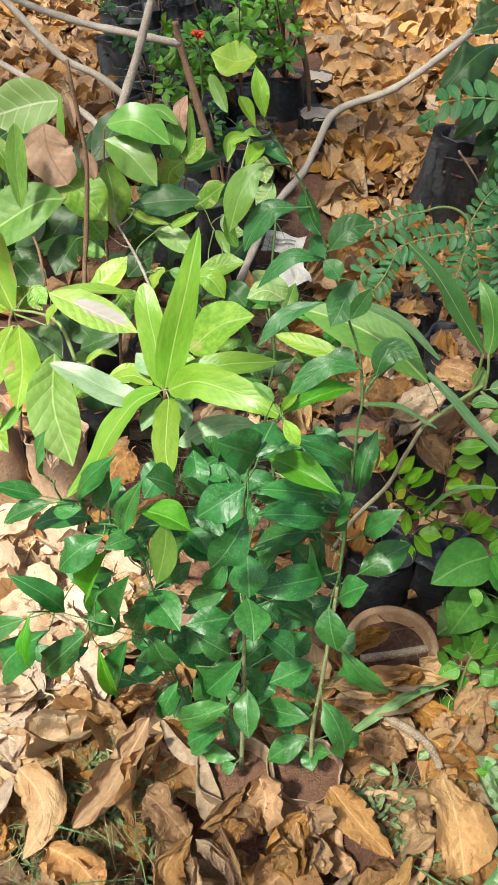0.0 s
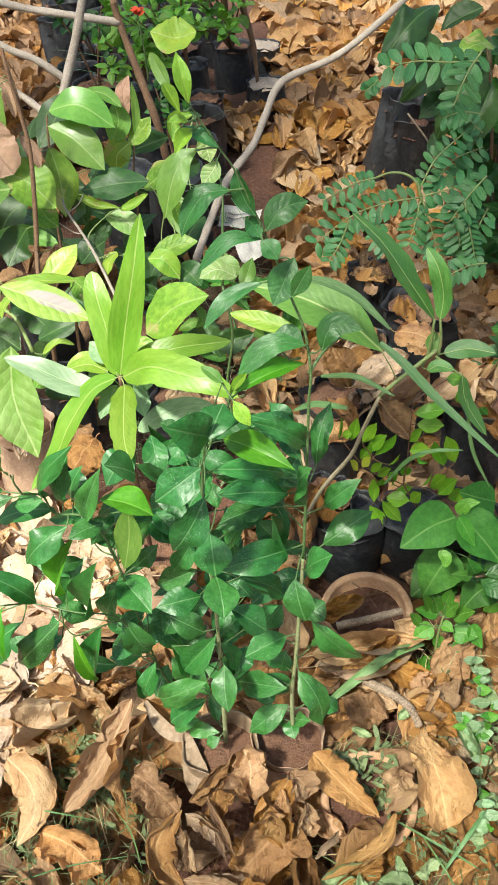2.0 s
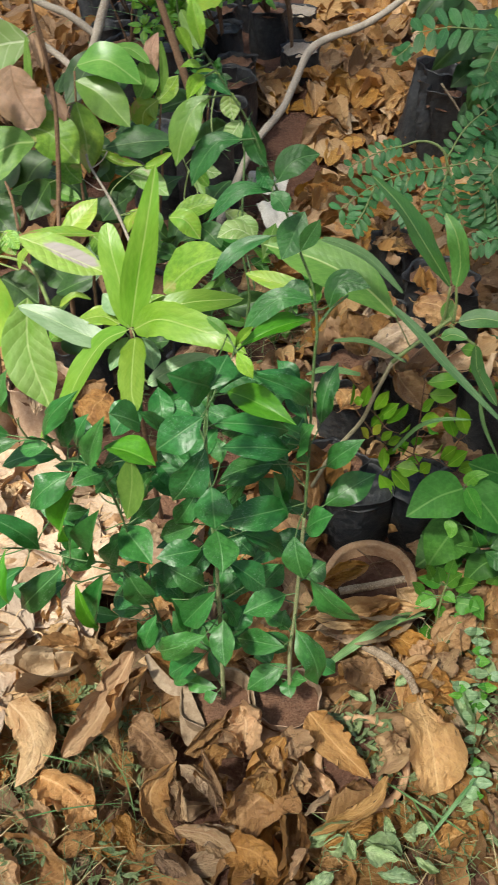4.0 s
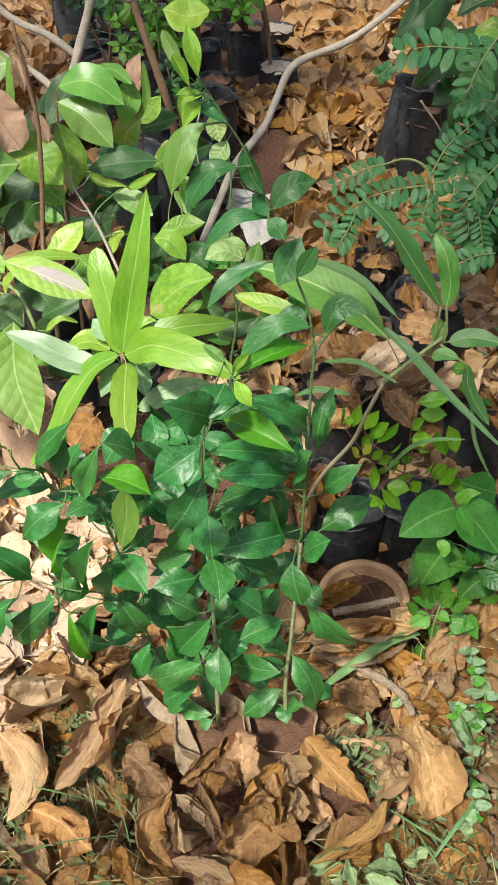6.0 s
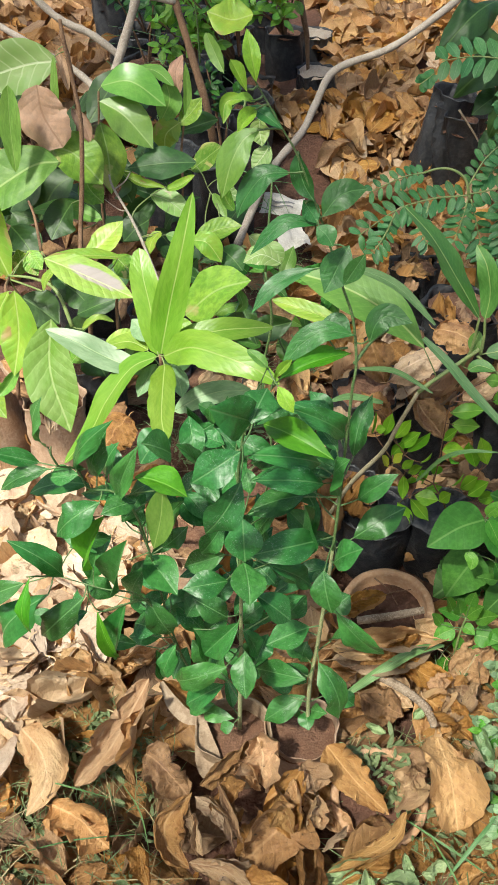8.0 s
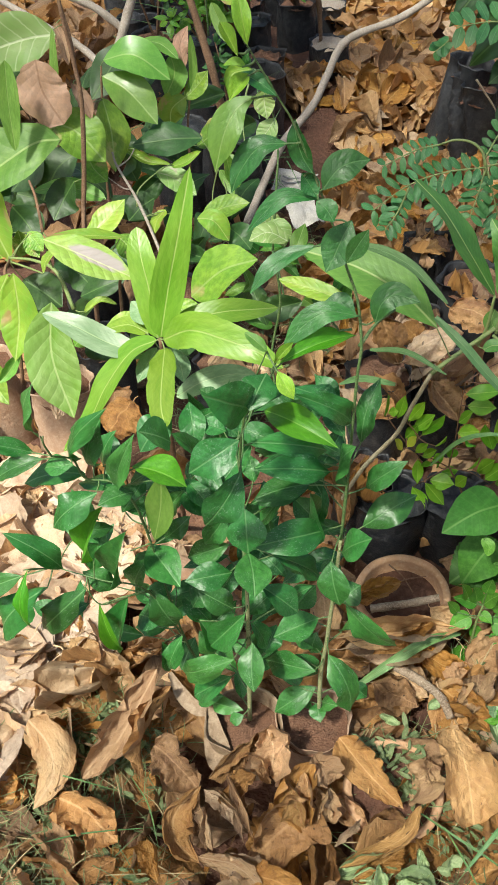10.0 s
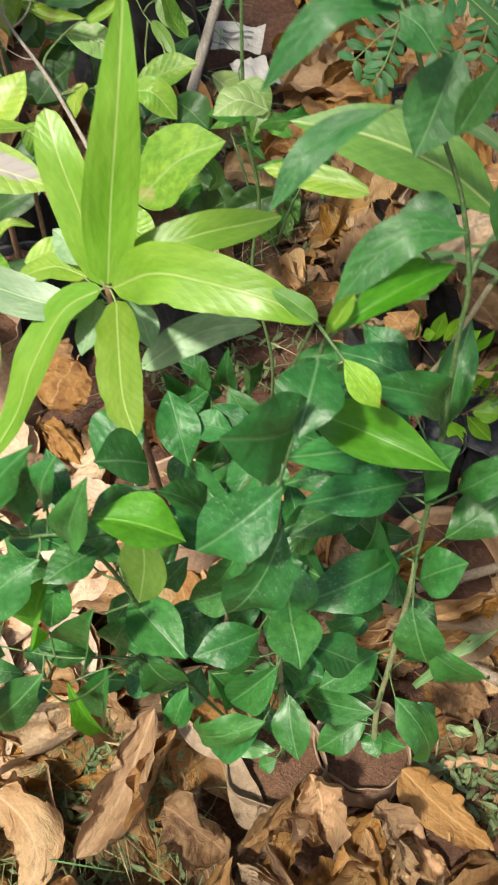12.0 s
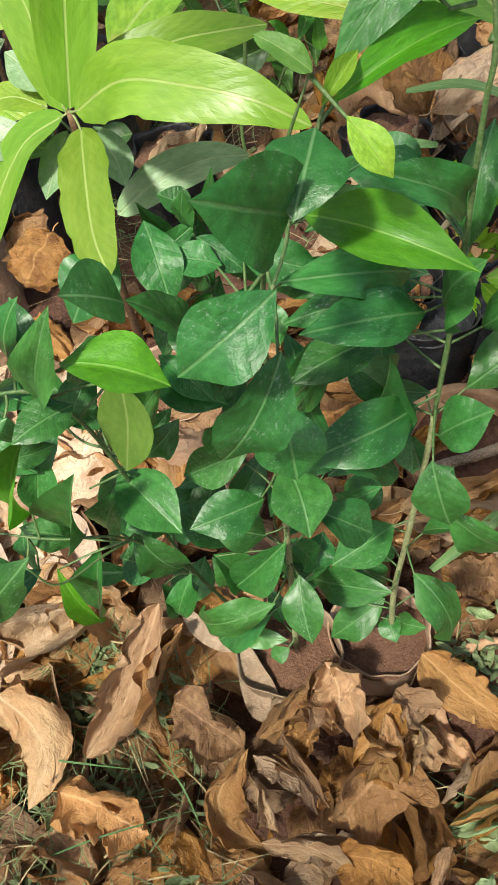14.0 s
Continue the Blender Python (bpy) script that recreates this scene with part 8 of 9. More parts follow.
# ---- flower and paper ----
flower = thing("flower", (-0.304, 2.60, 0.42), "small scarlet flower on a thin stalk", "flower")
fv, ff = [], []
tube(fv, ff, smooth_line([(-0.30, 2.62, 0.42), (-0.300, 2.61, 0.52), (-0.304, 2.60, 0.600)]), 0.003, 0.002, 6)
part("stalk", mesh_from("stalk", fv, ff, GREEN_STEM), flower)
petal = leaf_mesh("petal", "ovate", PETAL, 4, 2, 5, 0.2, 0.2, 0.1)
for k in range(9):
    a = k * 2.4
    d = Vector((math.cos(a), math.sin(a) * 0.7 - 0.3, 0.35 + 0.3 * (k % 3))).normalized()
    c = Vector((-0.304, 2.60, 0.602))
    part("petal", petal, flower, leaf_pose(c, c + d * 0.024, 0.018, "f", random.Random(k), 0.3))


def crumpled_sheet(x, y, w, h, turn, seed, label, lines=0):
    rg = random.Random(seed)
    v, f = [], []
    n = 10
    for j in range(n + 1):
        for i in range(n + 1):
            px, py = (i / n - 0.5) * w, (j / n - 0.5) * h
            z = 0.018 * noise.noise((px * 22 + seed, py * 22, 2.0)) + 0.008 * noise.noise((px * 70, py * 70, seed))
            v.append((px * (1 + 0.1 * z * 10), py, z))
    for j in range(n):
        for i in range(n):
            f.append((j * (n + 1) + i, j * (n + 1) + i + 1, (j + 1) * (n + 1) + i + 1, (j + 1) * (n + 1) + i))
    ob = new("paper_scrap", mesh_from("paper_scrap", v, f, PAPER))
    sheet = thing("paper_scrap", (x, y, ground_height(x, y) + 0.085), label, "paper", "paper scraps")
    m = pose(x, y, ground_height(x, y) + 0.085, 18, 4, turn)
    ob.name = "sheet"
    ob.parent, ob.matrix_parent_inverse, ob.matrix_basis = sheet, Matrix.Translation(-sheet.location), m
    for k in range(lines):
        bar = [(bx, (0.12 - 0.16 * k) * h + by, 0.018 * noise.noise((bx * 22 + seed, ((0.12 - 0.16 * k) * h + by) * 22, 2.0)) + 0.004)
               for bx in np.linspace(-0.32 * w, 0.30 * w, 9) for by in (-0.0022, 0.0022)]
        part("print_bar", mesh_from("print_bar", bar, [(2 * i, 2 * i + 1, 2 * i + 3, 2 * i + 2) for i in range(8)], INK), sheet, m, "grey line of faded print")
    return sheet


crumpled_sheet(-0.062, 2.47, 0.115, 0.075, -12, 3, "crumpled off-white paper scrap with faded print", 2)
crumpled_sheet(-0.025, 2.32, 0.085, 0.09, 25, 9, "torn grey-white paper sheet among weeds")



# ---- fallen leaves ----
def crumpled_mesh(name, material, seed, nu=6, nv=16, calm=1.0, torn=1.0):
    """A dry leaf: cupped or rolled, buckled between its side veins, with a broken edge and here and there a tear."""
    rg = random.Random(seed)
    verts, uvs, faces = [], [], []
    roll = rg.choice((-0.5, 0.35, 0.9, 1.5, 2.1)) * rg.uniform(0.7, 1.2) * calm
    bend = rg.uniform(-0.45, 0.55) * calm
    skew = rg.uniform(-0.5, 0.5)
    shape = rg.choice(("ellipse", "obovate", "ellipse", "ovate", "oblong"))
    ox, oy, oz = rg.uniform(0, 50), rg.uniform(0, 50), rg.uniform(0, 50)
    amp = rg.uniform(0.10, 0.19) * calm
    folds = rg.uniform(0.02, 0.05)
    nveins = rg.choice((4.5, 5.5, 6.5))
    for j in range(nv + 1):
        t = j / nv
        wd = width_at(shape, t)
        for i in range(-nu, nu + 1):
            a = i / nu
            w = wd * 0.5
            if abs(i) >= nu - 1:
                w *= 1 - torn * 0.34 * max(0.0, noise.noise((ox + t * 8, a * 3, 5.0))) - torn * 0.10 * noise.noise((ox + t * 23, a * 3, 7.0))
            x = a * w
            n1 = noise.noise((ox + a * 1.5, oy + t * 2.6, oz))
            n2 = noise.noise((ox + a * 4.0, oy + t * 7.0, oz + 9))
            n3 = noise.noise((ox + a * 9.0, oy + t * 16.0, oz + 19))
            n4 = 0.5 - abs(noise.noise((ox + a * 3.1, oy + t * 5.3, oz + 29)))
            th = roll * (abs(x) * 1.6) * (1 + 0.5 * skew * (1 if a > 0 else -1)) * (0.7 + 0.6 * n1)
            xr = math.copysign(abs(x) * math.cos(min(abs(th), 1.4) * 0.8), x)
            z = abs(x) * math.sin(th) + bend * 4 * t * (1 - t) * 0.35
            z += amp * (n1 * 1.2 + n2 * 0.5 + n3 * 0.22 + n4 * 0.35) * (0.30 + abs(a))
            z += folds * (abs(math.sin(math.pi * nveins * (t - 0.22 * abs(a)))) - 0.5) * abs(a) * wd
            verts.append((xr + 0.05 * n2, t + 0.05 * n1, z))
            uvs.append((a * 0.5 * max(wd, 0.05) + 0.5, t))
    k = 2 * nu + 1
    for j in range(nv):
        for i in range(2 * nu):
            p = j * k + i
            faces.append((p, p + 1, p + 1 + k, p + k))
    return mesh_from(name, verts, faces, material, uvs)


FINE = {kind: [crumpled_mesh("dry_leaf", m, 700 + 100 * n + s, 10, 28, 1.0 + 0.05 * s) for s in range(14)] for n, (kind, m) in enumerate(DRY.items())}
CRUMPLED = {kind: [crumpled_mesh("dry_leaf", m, 100 * n + s, 6, 14, 0.30 + 0.045 * s, 0.5) for s in range(12)] for n, (kind, m) in enumerate(DRY.items())}
for kind in ("dry", "drypink"):
    FINE[kind + "flat"] = [crumpled_mesh("dry_leaf", DRY[kind], 950 + len(kind) * 20 + s, 10, 28, 0.62 + 0.05 * s) for s in range(7)]
DRY_LABEL = {"dryflat": "broad tan dry leaf, nearly flat, with a torn edge", "drypinkflat": "broad pale dry leaf lying nearly flat",
             "dry": "curled tan dry leaf lying in the leaf litter", "drypink": "pale pinkish-tan dry leaf, crumpled on the ground", "dryold": "brown withered leaf, folded and brittle", "drygold": "golden-brown dry leaf with a ruffled edge", "wilt": "wilted pale green leaf lying on dry leaves"}
dry_rg = random.Random(77)


STALKS = {}
for kind, m in DRY.items():
    v, f = [], []
    tube(v, f, smooth_line([(0, 0.03, 0.0), (0.02, -0.07, 0.01), (-0.03, -0.16, 0.05)], 4), 0.014, 0.009, 6)
    STALKS[kind] = STALKS[kind + "flat"] = mesh_from("leaf_stalk", v, f, m, [(0.5, 0.1)] * len(v))


def dry_blade(kind, w, pts, normal, shape="oval", roll=0.0, crumple=0.08, ragged=0.06):
    """One large dead leaf, curled along and across its midrib."""
    seed = dry_rg.random()
    me = bent_mesh("dry_leaf", DRY[kind], smooth_line(pts, 16 if len(pts) < 4 else 11), w * 1.02, Vector(NORMALS[normal]), shape, seed, 10, 0.12, 0.13, roll * 1.5, ragged + 0.38, 0.02, 1.0, crumple * 1.4 + 0.05)
    base = Vector(pts[0])
    me.transform(Matrix.Translation(-base))
    ob = new("dry_leaf", me)
    ob.location = base
    return tagged(ob, DRY_LABEL[kind], "leaf", "fallen leaves")


def dry_leaf(kind, b, q, w, normal="g"):
    ob = new("dry_leaf", dry_rg.choice(FINE[kind]))
    ob.matrix_basis = leaf_pose(b, q, w * 1.12, normal, dry_rg, 0.12)
    new("leaf_stalk", STALKS[kind]).parent = ob
    return tagged(ob, DRY_LABEL[kind], "leaf", "fallen leaves")


dry_blade("dry", 0.077, [(-0.155, 0.920, 0.135), (-0.183, 0.863, 0.100), (-0.210, 0.822, 0.070), (-0.253, 0.778, 0.045)], "f", "lance", roll=0.9, crumple=0.10, ragged=0.12)
dry_blade("dryold", 0.037, [(-0.129, 0.897, 0.130), (-0.158, 0.855, 0.100), (-0.169, 0.819, 0.080), (-0.156, 0.781, 0.060)], "l", "lance", roll=1.3, crumple=0.16, ragged=0.25)
dry_blade("drypink", 0.085, [(-0.348, 0.844, 0.085), (-0.307, 0.809, 0.080), (-0.294, 0.771, 0.060), (-0.316, 0.728, 0.040)], "f", "ovate", roll=-0.8, crumple=0.02)
dry_blade("dryold", 0.068, [(-0.148, 0.827, 0.075), (-0.116, 0.807, 0.075), (-0.076, 0.777, 0.050)], "f", "lance", roll=0.6, crumple=0.14)
dry_blade("dry", 0.084, [(-0.276, 0.741, 0.060), (-0.230, 0.723, 0.060), (-0.183, 0.697, 0.030)], "f", "ellipse", roll=0.8, crumple=0.10, ragged=0.2)
dry_blade("dry", 0.070, [(-0.067, 0.769, 0.085), (-0.099, 0.732, 0.075), (-0.097, 0.702, 0.050), (-0.061, 0.680, 0.030)], "r", "obovate", roll=1.1, crumple=0.06)
dry_blade("dryold", 0.030, [(-0.069, 0.748, 0.080), (-0.054, 0.720, 0.070), (-0.048, 0.693, 0.040)], "l", "lance", roll=1.2, crumple=0.12)
dry_blade("drypink", 0.023, [(-0.054, 0.757, 0.090), (-0.023, 0.740, 0.085), (0.013, 0.718, 0.060)], "w", "lance", roll=0.9, crumple=0.08)
dry_blade("dry", 0.019, [(-0.040, 0.759, 0.100), (-0.014, 0.739, 0.090), (0.015, 0.724, 0.070)], "f", "lance", roll=1.4, crumple=0.08)
dry_blade("dryold", 0.115, [(0.094, 0.763, 0.085), (0.059, 0.727, 0.070), (0.011, 0.694, 0.035)], "w", "ovate", roll=0.9, crumple=0.05)
dry_blade("dry", 0.058, [(0.022, 0.844, 0.125), (0.034, 0.817, 0.115), (0.031, 0.790, 0.090)], "f", "lance", roll=0.8, crumple=0.24, ragged=0.3)
dry_blade("dryold", 0.041, [(0.005, 0.822, 0.120), (-0.024, 0.805, 0.105), (-0.058, 0.782, 0.080)], "w", "lance", roll=1.0, crumple=0.12)
dry_blade("dry", 0.065, [(0.092, 0.804, 0.120), (0.070, 0.763, 0.100), (0.089, 0.724, 0.060)], "f", "ellipse", roll=0.7, crumple=0.06)
dry_blade("dry", 0.035, [(0.092, 0.810, 0.125), (0.105, 0.793, 0.120), (0.114, 0.780, 0.100)], "r", "oblong", roll=0.7, crumple=0.14, ragged=0.2)
dry_blade("drypink", 0.043, [(0.097, 0.783, 0.085), (0.110, 0.768, 0.075), (0.107, 0.749, 0.050)], "f", "obovate", roll=0.9, crumple=0.2, ragged=0.25)
dry_blade("dry", 0.081, [(0.361, 0.987, 0.055), (0.330, 0.953, 0.060), (0.302, 0.916, 0.045)], "f", "ovate", roll=0.5, crumple=0.06, ragged=0.2)
dry_blade("drypink", 0.039, [(-0.039, 0.678, 0.050), (0.001, 0.682, 0.055), (0.049, 0.678, 0.030)], "f", "lance", roll=0.7, crumple=0.12)
dry_blade("dryold", 0.056, [(0.221, 0.872, 0.050), (0.255, 0.864, 0.050), (0.281, 0.834, 0.030)], "f", "ellipse", roll=0.6, crumple=0.14)
dry_blade("dryold", 0.039, [(0.010, 0.789, 0.090), (-0.005, 0.766, 0.085), (0.006, 0.742, 0.060)], "l", "lance", roll=1.0, crumple=0.16, ragged=0.2)
dry_blade("dry", 0.056, [(0.127, 0.853, 0.100), (0.171, 0.807, 0.090), (0.224, 0.773, 0.060)], "f", "ovate", roll=0.22, crumple=0.05, ragged=0.3)
dry_blade("dry", 0.064, [(0.086, 2.337, 0.050), (0.098, 2.385, 0.070), (0.121, 2.509, 0.060)], "f", "ovate", roll=0.5)
dry_blade("dry", 0.047, [(0.347, 2.768, 0.050), (0.359, 2.772, 0.090), (0.384, 2.832, 0.100)], "w", "lance", roll=0.8)
dry_blade("drygold", 0.039, [(0.143, 1.117, 0.085), (0.181, 1.132, 0.090), (0.222, 1.150, 0.085)], "f", "ellipse", roll=0.5)
dry_blade("dryold", 0.039, [(-0.029, 0.803, 0.100), (0.002, 0.818, 0.110), (0.027, 0.850, 0.120)], "w", "lance", roll=0.9, crumple=0.1)
dry_blade("dry", 0.089, [(0.185, 1.705, 0.060), (0.208, 1.759, 0.080), (0.241, 1.882, 0.080)], "r", "lance", roll=1.0)
dry_blade("drypink", 0.070, [(0.221, 1.696, 0.070), (0.277, 1.783, 0.080), (0.376, 1.853, 0.060)], "f", "lance", roll=0.7)
dry_blade("drypink", 0.069, [(-0.090, 1.996, 0.080), (-0.033, 1.974, 0.090), (0.020, 2.007, 0.060)], "f", "ovate", roll=0.5)
dry_blade("dry", 0.026, [(0.002, 0.819, 0.130), (-0.021, 0.801, 0.125), (-0.053, 0.775, 0.100)], "w", "lance", roll=0.9, crumple=0.08)
dry_blade("drypink", 0.025, [(-0.062, 0.761, 0.090), (-0.035, 0.748, 0.095), (-0.009, 0.731, 0.070)], "w", "ellipse", roll=0.9, crumple=0.06)
dry_blade("drypink", 0.023, [(-0.059, 0.741, 0.080), (-0.050, 0.712, 0.080), (-0.041, 0.689, 0.060)], "l", "lance", roll=1.0, crumple=0.08)
dry_blade("dryold", 0.016, [(-0.029, 0.778, 0.110), (-0.003, 0.737, 0.100), (0.015, 0.706, 0.075)], "w", "lance", roll=1.1, crumple=0.06)
dry_blade("dryold", 0.014, [(-0.023, 0.770, 0.100), (-0.007, 0.728, 0.090), (0.002, 0.700, 0.070)], "l", "lance", roll=1.1, crumple=0.06)
dry_blade("drypink", 0.040, [(-0.060, 0.679, 0.060), (-0.006, 0.671, 0.065), (0.039, 0.647, 0.040)], "f", "ellipse", roll=0.6, crumple=0.06)
dry_blade("dryold", 0.058, [(0.016, 0.667, 0.050), (0.061, 0.656, 0.055), (0.093, 0.634, 0.030)], "f", "ovate", roll=0.6, crumple=0.06)
dry_blade("dry", 0.038, [(-0.139, 0.697, 0.050), (-0.127, 0.674, 0.050), (-0.115, 0.648, 0.030)], "f", "ovate", roll=0.8, crumple=0.12)
dry_blade("drypink", 0.016, [(0.127, 0.704, 0.080), (0.143, 0.723, 0.085), (0.163, 0.749, 0.070)], "r", "lance", roll=1.0)
dry_blade("dry", 0.022, [(0.133, 0.666, 0.060), (0.122, 0.648, 0.060), (0.112, 0.628, 0.040)], "l", "lance", roll=1.0)
dry_blade("drypink", 0.033, [(0.118, 0.781, 0.090), (0.111, 0.754, 0.085), (0.101, 0.726, 0.060)], "r", "ellipse", roll=0.7, ragged=0.2)
dry_blade("dryold", 0.025, [(-0.012, 0.808, 0.120), (0.013, 0.793, 0.120), (0.034, 0.778, 0.090)], "f", "ellipse", roll=1.0, crumple=0.14, ragged=0.2)
dry_blade("dry", 0.031, [(0.080, 0.787, 0.120), (0.091, 0.759, 0.110), (0.089, 0.731, 0.070)], "l", "lance", roll=0.8)
dry_blade("dryold", 0.041, [(-0.181, 0.675, 0.030), (-0.202, 0.661, 0.030), (-0.235, 0.648, 0.020)], "f", "ellipse", roll=0.6)
dry_blade("dry", 0.039, [(0.157, 0.675, 0.050), (0.189, 0.693, 0.060), (0.226, 0.724, 0.050)], "f", "lance", roll=0.8)
dry_blade("dryold", 0.033, [(-0.083, 0.655, 0.040), (-0.064, 0.638, 0.040), (-0.036, 0.626, 0.030)], "f", "ellipse", roll=0.8)
dry_blade("drygold", 0.077, [(0.292, 0.877, 0.110), (0.309, 0.812, 0.110), (0.322, 0.760, 0.060)], "f", "oblong", roll=0.5, crumple=0.09, ragged=0.05)
dry_blade("drygold", 0.054, [(0.267, 0.839, 0.070), (0.249, 0.814, 0.075), (0.235, 0.823, 0.050)], "f", "ellipse", roll=0.6)
dry_blade("drygold", 0.056, [(0.341, 0.987, 0.080), (0.329, 0.945, 0.085), (0.301, 0.923, 0.060)], "f", "ovate", roll=0.5)
dry_blade("drygold", 0.043, [(0.051, 0.780, 0.120), (0.069, 0.750, 0.110), (0.086, 0.728, 0.070)], "l", "ellipse", roll=0.6, crumple=0.04)
dry_blade("drygold", 0.030, [(0.246, 0.767, 0.090), (0.223, 0.726, 0.080), (0.136, 0.687, 0.050)], "k", "lance", roll=0.8, crumple=0.05)
dry_leaf("dry", (-0.284, 0.746, 0.042), (-0.201, 0.718, -0.003), 0.069, "h")
dry_leaf("dryold", (-0.145, 0.946, 0.086), (-0.067, 0.899, 0.034), 0.040, "w")
dry_leaf("dry", (0.283, 0.958, 0.076), (0.354, 0.911, 0.044), 0.071, "f")
dry_leaf("dry", (0.245, 1.021, 0.080), (0.332, 0.989, 0.060), 0.040, "f")
dry_leaf("drypinkflat", (0.134, 1.027, 0.062), (0.307, 1.052, 0.078), 0.056, "f")
dry_leaf("dry", (0.143, 1.113, 0.076), (0.216, 1.139, 0.094), 0.045, "f")
dry_leaf("dryold", (0.174, 0.983, 0.047), (0.260, 0.960, 0.033), 0.068, "f")
dry_leaf("dry", (0.334, 1.021, 0.030), (0.397, 1.081, 0.070), 0.061, "f")
dry_leaf("dryold", (0.362, 0.987, 0.023), (0.414, 0.952, 0.017), 0.065, "g")
dry_leaf("dryold", (0.382, 0.769, 0.024), (0.417, 0.718, 0.016), 0.066, "g")
dry_leaf("drypink", (-0.401, 0.955, 0.014), (-0.367, 1.002, 0.046), 0.071, "f")
dry_leaf("drypink", (-0.359, 0.900, 0.007), (-0.272, 0.970, 0.053), 0.089, "f")
dry_leaf("drypink", (-0.305, 1.022, 0.036), (-0.328, 0.943, 0.024), 0.076, "g")
dry_leaf("drypink", (-0.266, 0.991, 0.054), (-0.203, 0.918, 0.006), 0.066, "f")
dry_leaf("dry", (-0.243, 0.984, 0.014), (-0.169, 1.033, 0.046), 0.058, "f")
dry_leaf("dry", (-0.304, 0.715, 0.004), (-0.241, 0.658, -0.004), 0.075, "g")
dry_leaf("dry", (-0.197, 0.697, 0.003), (-0.141, 0.656, -0.003), 0.066, "g")
dry_leaf("drypink", (-0.426, 1.092, 0.025), (-0.351, 1.032, 0.016), 0.080, "g")
dry_leaf("drypink", (-0.212, 1.050, 0.034), (-0.147, 1.002, 0.026), 0.068, "g")
dry_leaf("drypink", (-0.325, 1.060, 0.027), (-0.263, 1.038, 0.013), 0.059, "f")
dry_leaf("dry", (0.081, 1.033, 0.048), (0.042, 1.070, 0.072), 0.057, "f")
dry_leaf("dry", (0.063, 1.026, 0.039), (0.138, 1.060, 0.061), 0.048, "f")
dry_leaf("dry", (0.102, 0.998, 0.036), (0.055, 0.981, 0.024), 0.056, "f")
dry_leaf("dry", (-0.170, 1.255, 0.058), (-0.209, 1.201, 0.022), 0.063, "f")
dry_leaf("drypink", (-0.399, 1.255, 0.045), (-0.438, 1.210, 0.015), 0.075, "f")
dry_leaf("drypink", (-0.346, 1.238, 0.018), (-0.305, 1.275, 0.042), 0.065, "f")
dry_leaf("dry", (0.140, 0.918, 0.020), (0.194, 0.949, 0.040), 0.055, "f")
dry_leaf("dry", (0.124, 0.793, 0.033), (0.175, 0.749, 0.027), 0.050, "g")
dry_leaf("dryold", (0.209, 0.739, 0.013), (0.256, 0.697, 0.007), 0.066, "g")
dry_leaf("dryold", (0.276, 0.733, -0.003), (0.327, 0.766, 0.003), 0.059, "g")
dry_leaf("dryold", (0.395, 1.040, 0.024), (0.428, 0.993, 0.016), 0.057, "g")
dry_leaf("dry", (0.321, 0.700, 0.008), (0.380, 0.733, 0.012), 0.057, "g")
dry_leaf("dry", (0.211, 1.024, 0.089), (0.266, 1.056, 0.111), 0.037, "f")
dry_leaf("drypink", (-0.554, 0.930, -0.005), (-0.364, 1.006, 0.045), 0.109, "f")
dry_leaf("drypink", (-0.551, 1.043, 0.026), (-0.438, 1.024, 0.014), 0.092, "f")
dry_leaf("drypink", (-0.379, 0.905, 0.000), (-0.242, 0.964, 0.040), 0.077, "f")
dry_leaf("drypink", (-0.639, 1.277, 0.045), (-0.549, 1.203, -0.004), 0.090, "f")
dry_leaf("drypink", (-0.670, 1.208, -0.004), (-0.629, 1.280, 0.044), 0.068, "f")
dry_leaf("drypink", (-0.482, 1.286, 0.001), (-0.580, 1.342, 0.039), 0.080, "f")
dry_leaf("drypink", (-0.749, 1.440, 0.011), (-0.609, 1.498, 0.049), 0.073, "f")
dry_leaf("drypink", (-0.311, 1.106, 0.039), (-0.362, 1.048, 0.001), 0.072, "f")
dry_leaf("dry", (-0.474, 0.809, 0.044), (-0.513, 0.737, -0.004), 0.073, "f")
dry_leaf("drypink", (-0.410, 0.867, 0.037), (-0.503, 0.846, 0.023), 0.047, "f")
dry_leaf("dry", (-0.334, 0.648, 0.015), (-0.280, 0.589, 0.006), 0.074, "g")
dry_leaf("dry", (-0.403, 0.613, 0.004), (-0.342, 0.564, -0.004), 0.066, "g")
dry_leaf("dry", (-0.457, 0.630, -0.003), (-0.429, 0.676, 0.004), 0.060, "g")
dry_leaf("dry", (-0.360, 0.737, 0.000), (-0.393, 0.797, 0.040), 0.054, "f")
dry_leaf("dryold", (0.165, 1.488, 0.390), (0.199, 1.432, 0.326), 0.056, "w")
dry_leaf("drypink", (0.207, 1.438, 0.332), (0.307, 1.482, 0.362), 0.060, "f")
dry_leaf("dry", (0.261, 1.450, 0.277), (0.312, 1.390, 0.237), 0.071, "f")
dry_leaf("drypink", (0.357, 1.477, 0.255), (0.409, 1.523, 0.286), 0.063, "f")
dry_leaf("dry", (0.312, 1.367, 0.217), (0.363, 1.393, 0.235), 0.061, "f")
dry_leaf("dryold", (0.240, 1.507, 0.322), (0.208, 1.533, 0.340), 0.052, "f")
dry_leaf("dry", (0.300, 1.634, 0.303), (0.386, 1.606, 0.285), 0.065, "f")
dry_leaf("dry", (0.098, 1.939, 0.284), (0.172, 1.961, 0.299), 0.050, "f")
dry_leaf("dry", (0.160, 1.363, 0.259), (0.189, 1.397, 0.282), 0.050, "f")
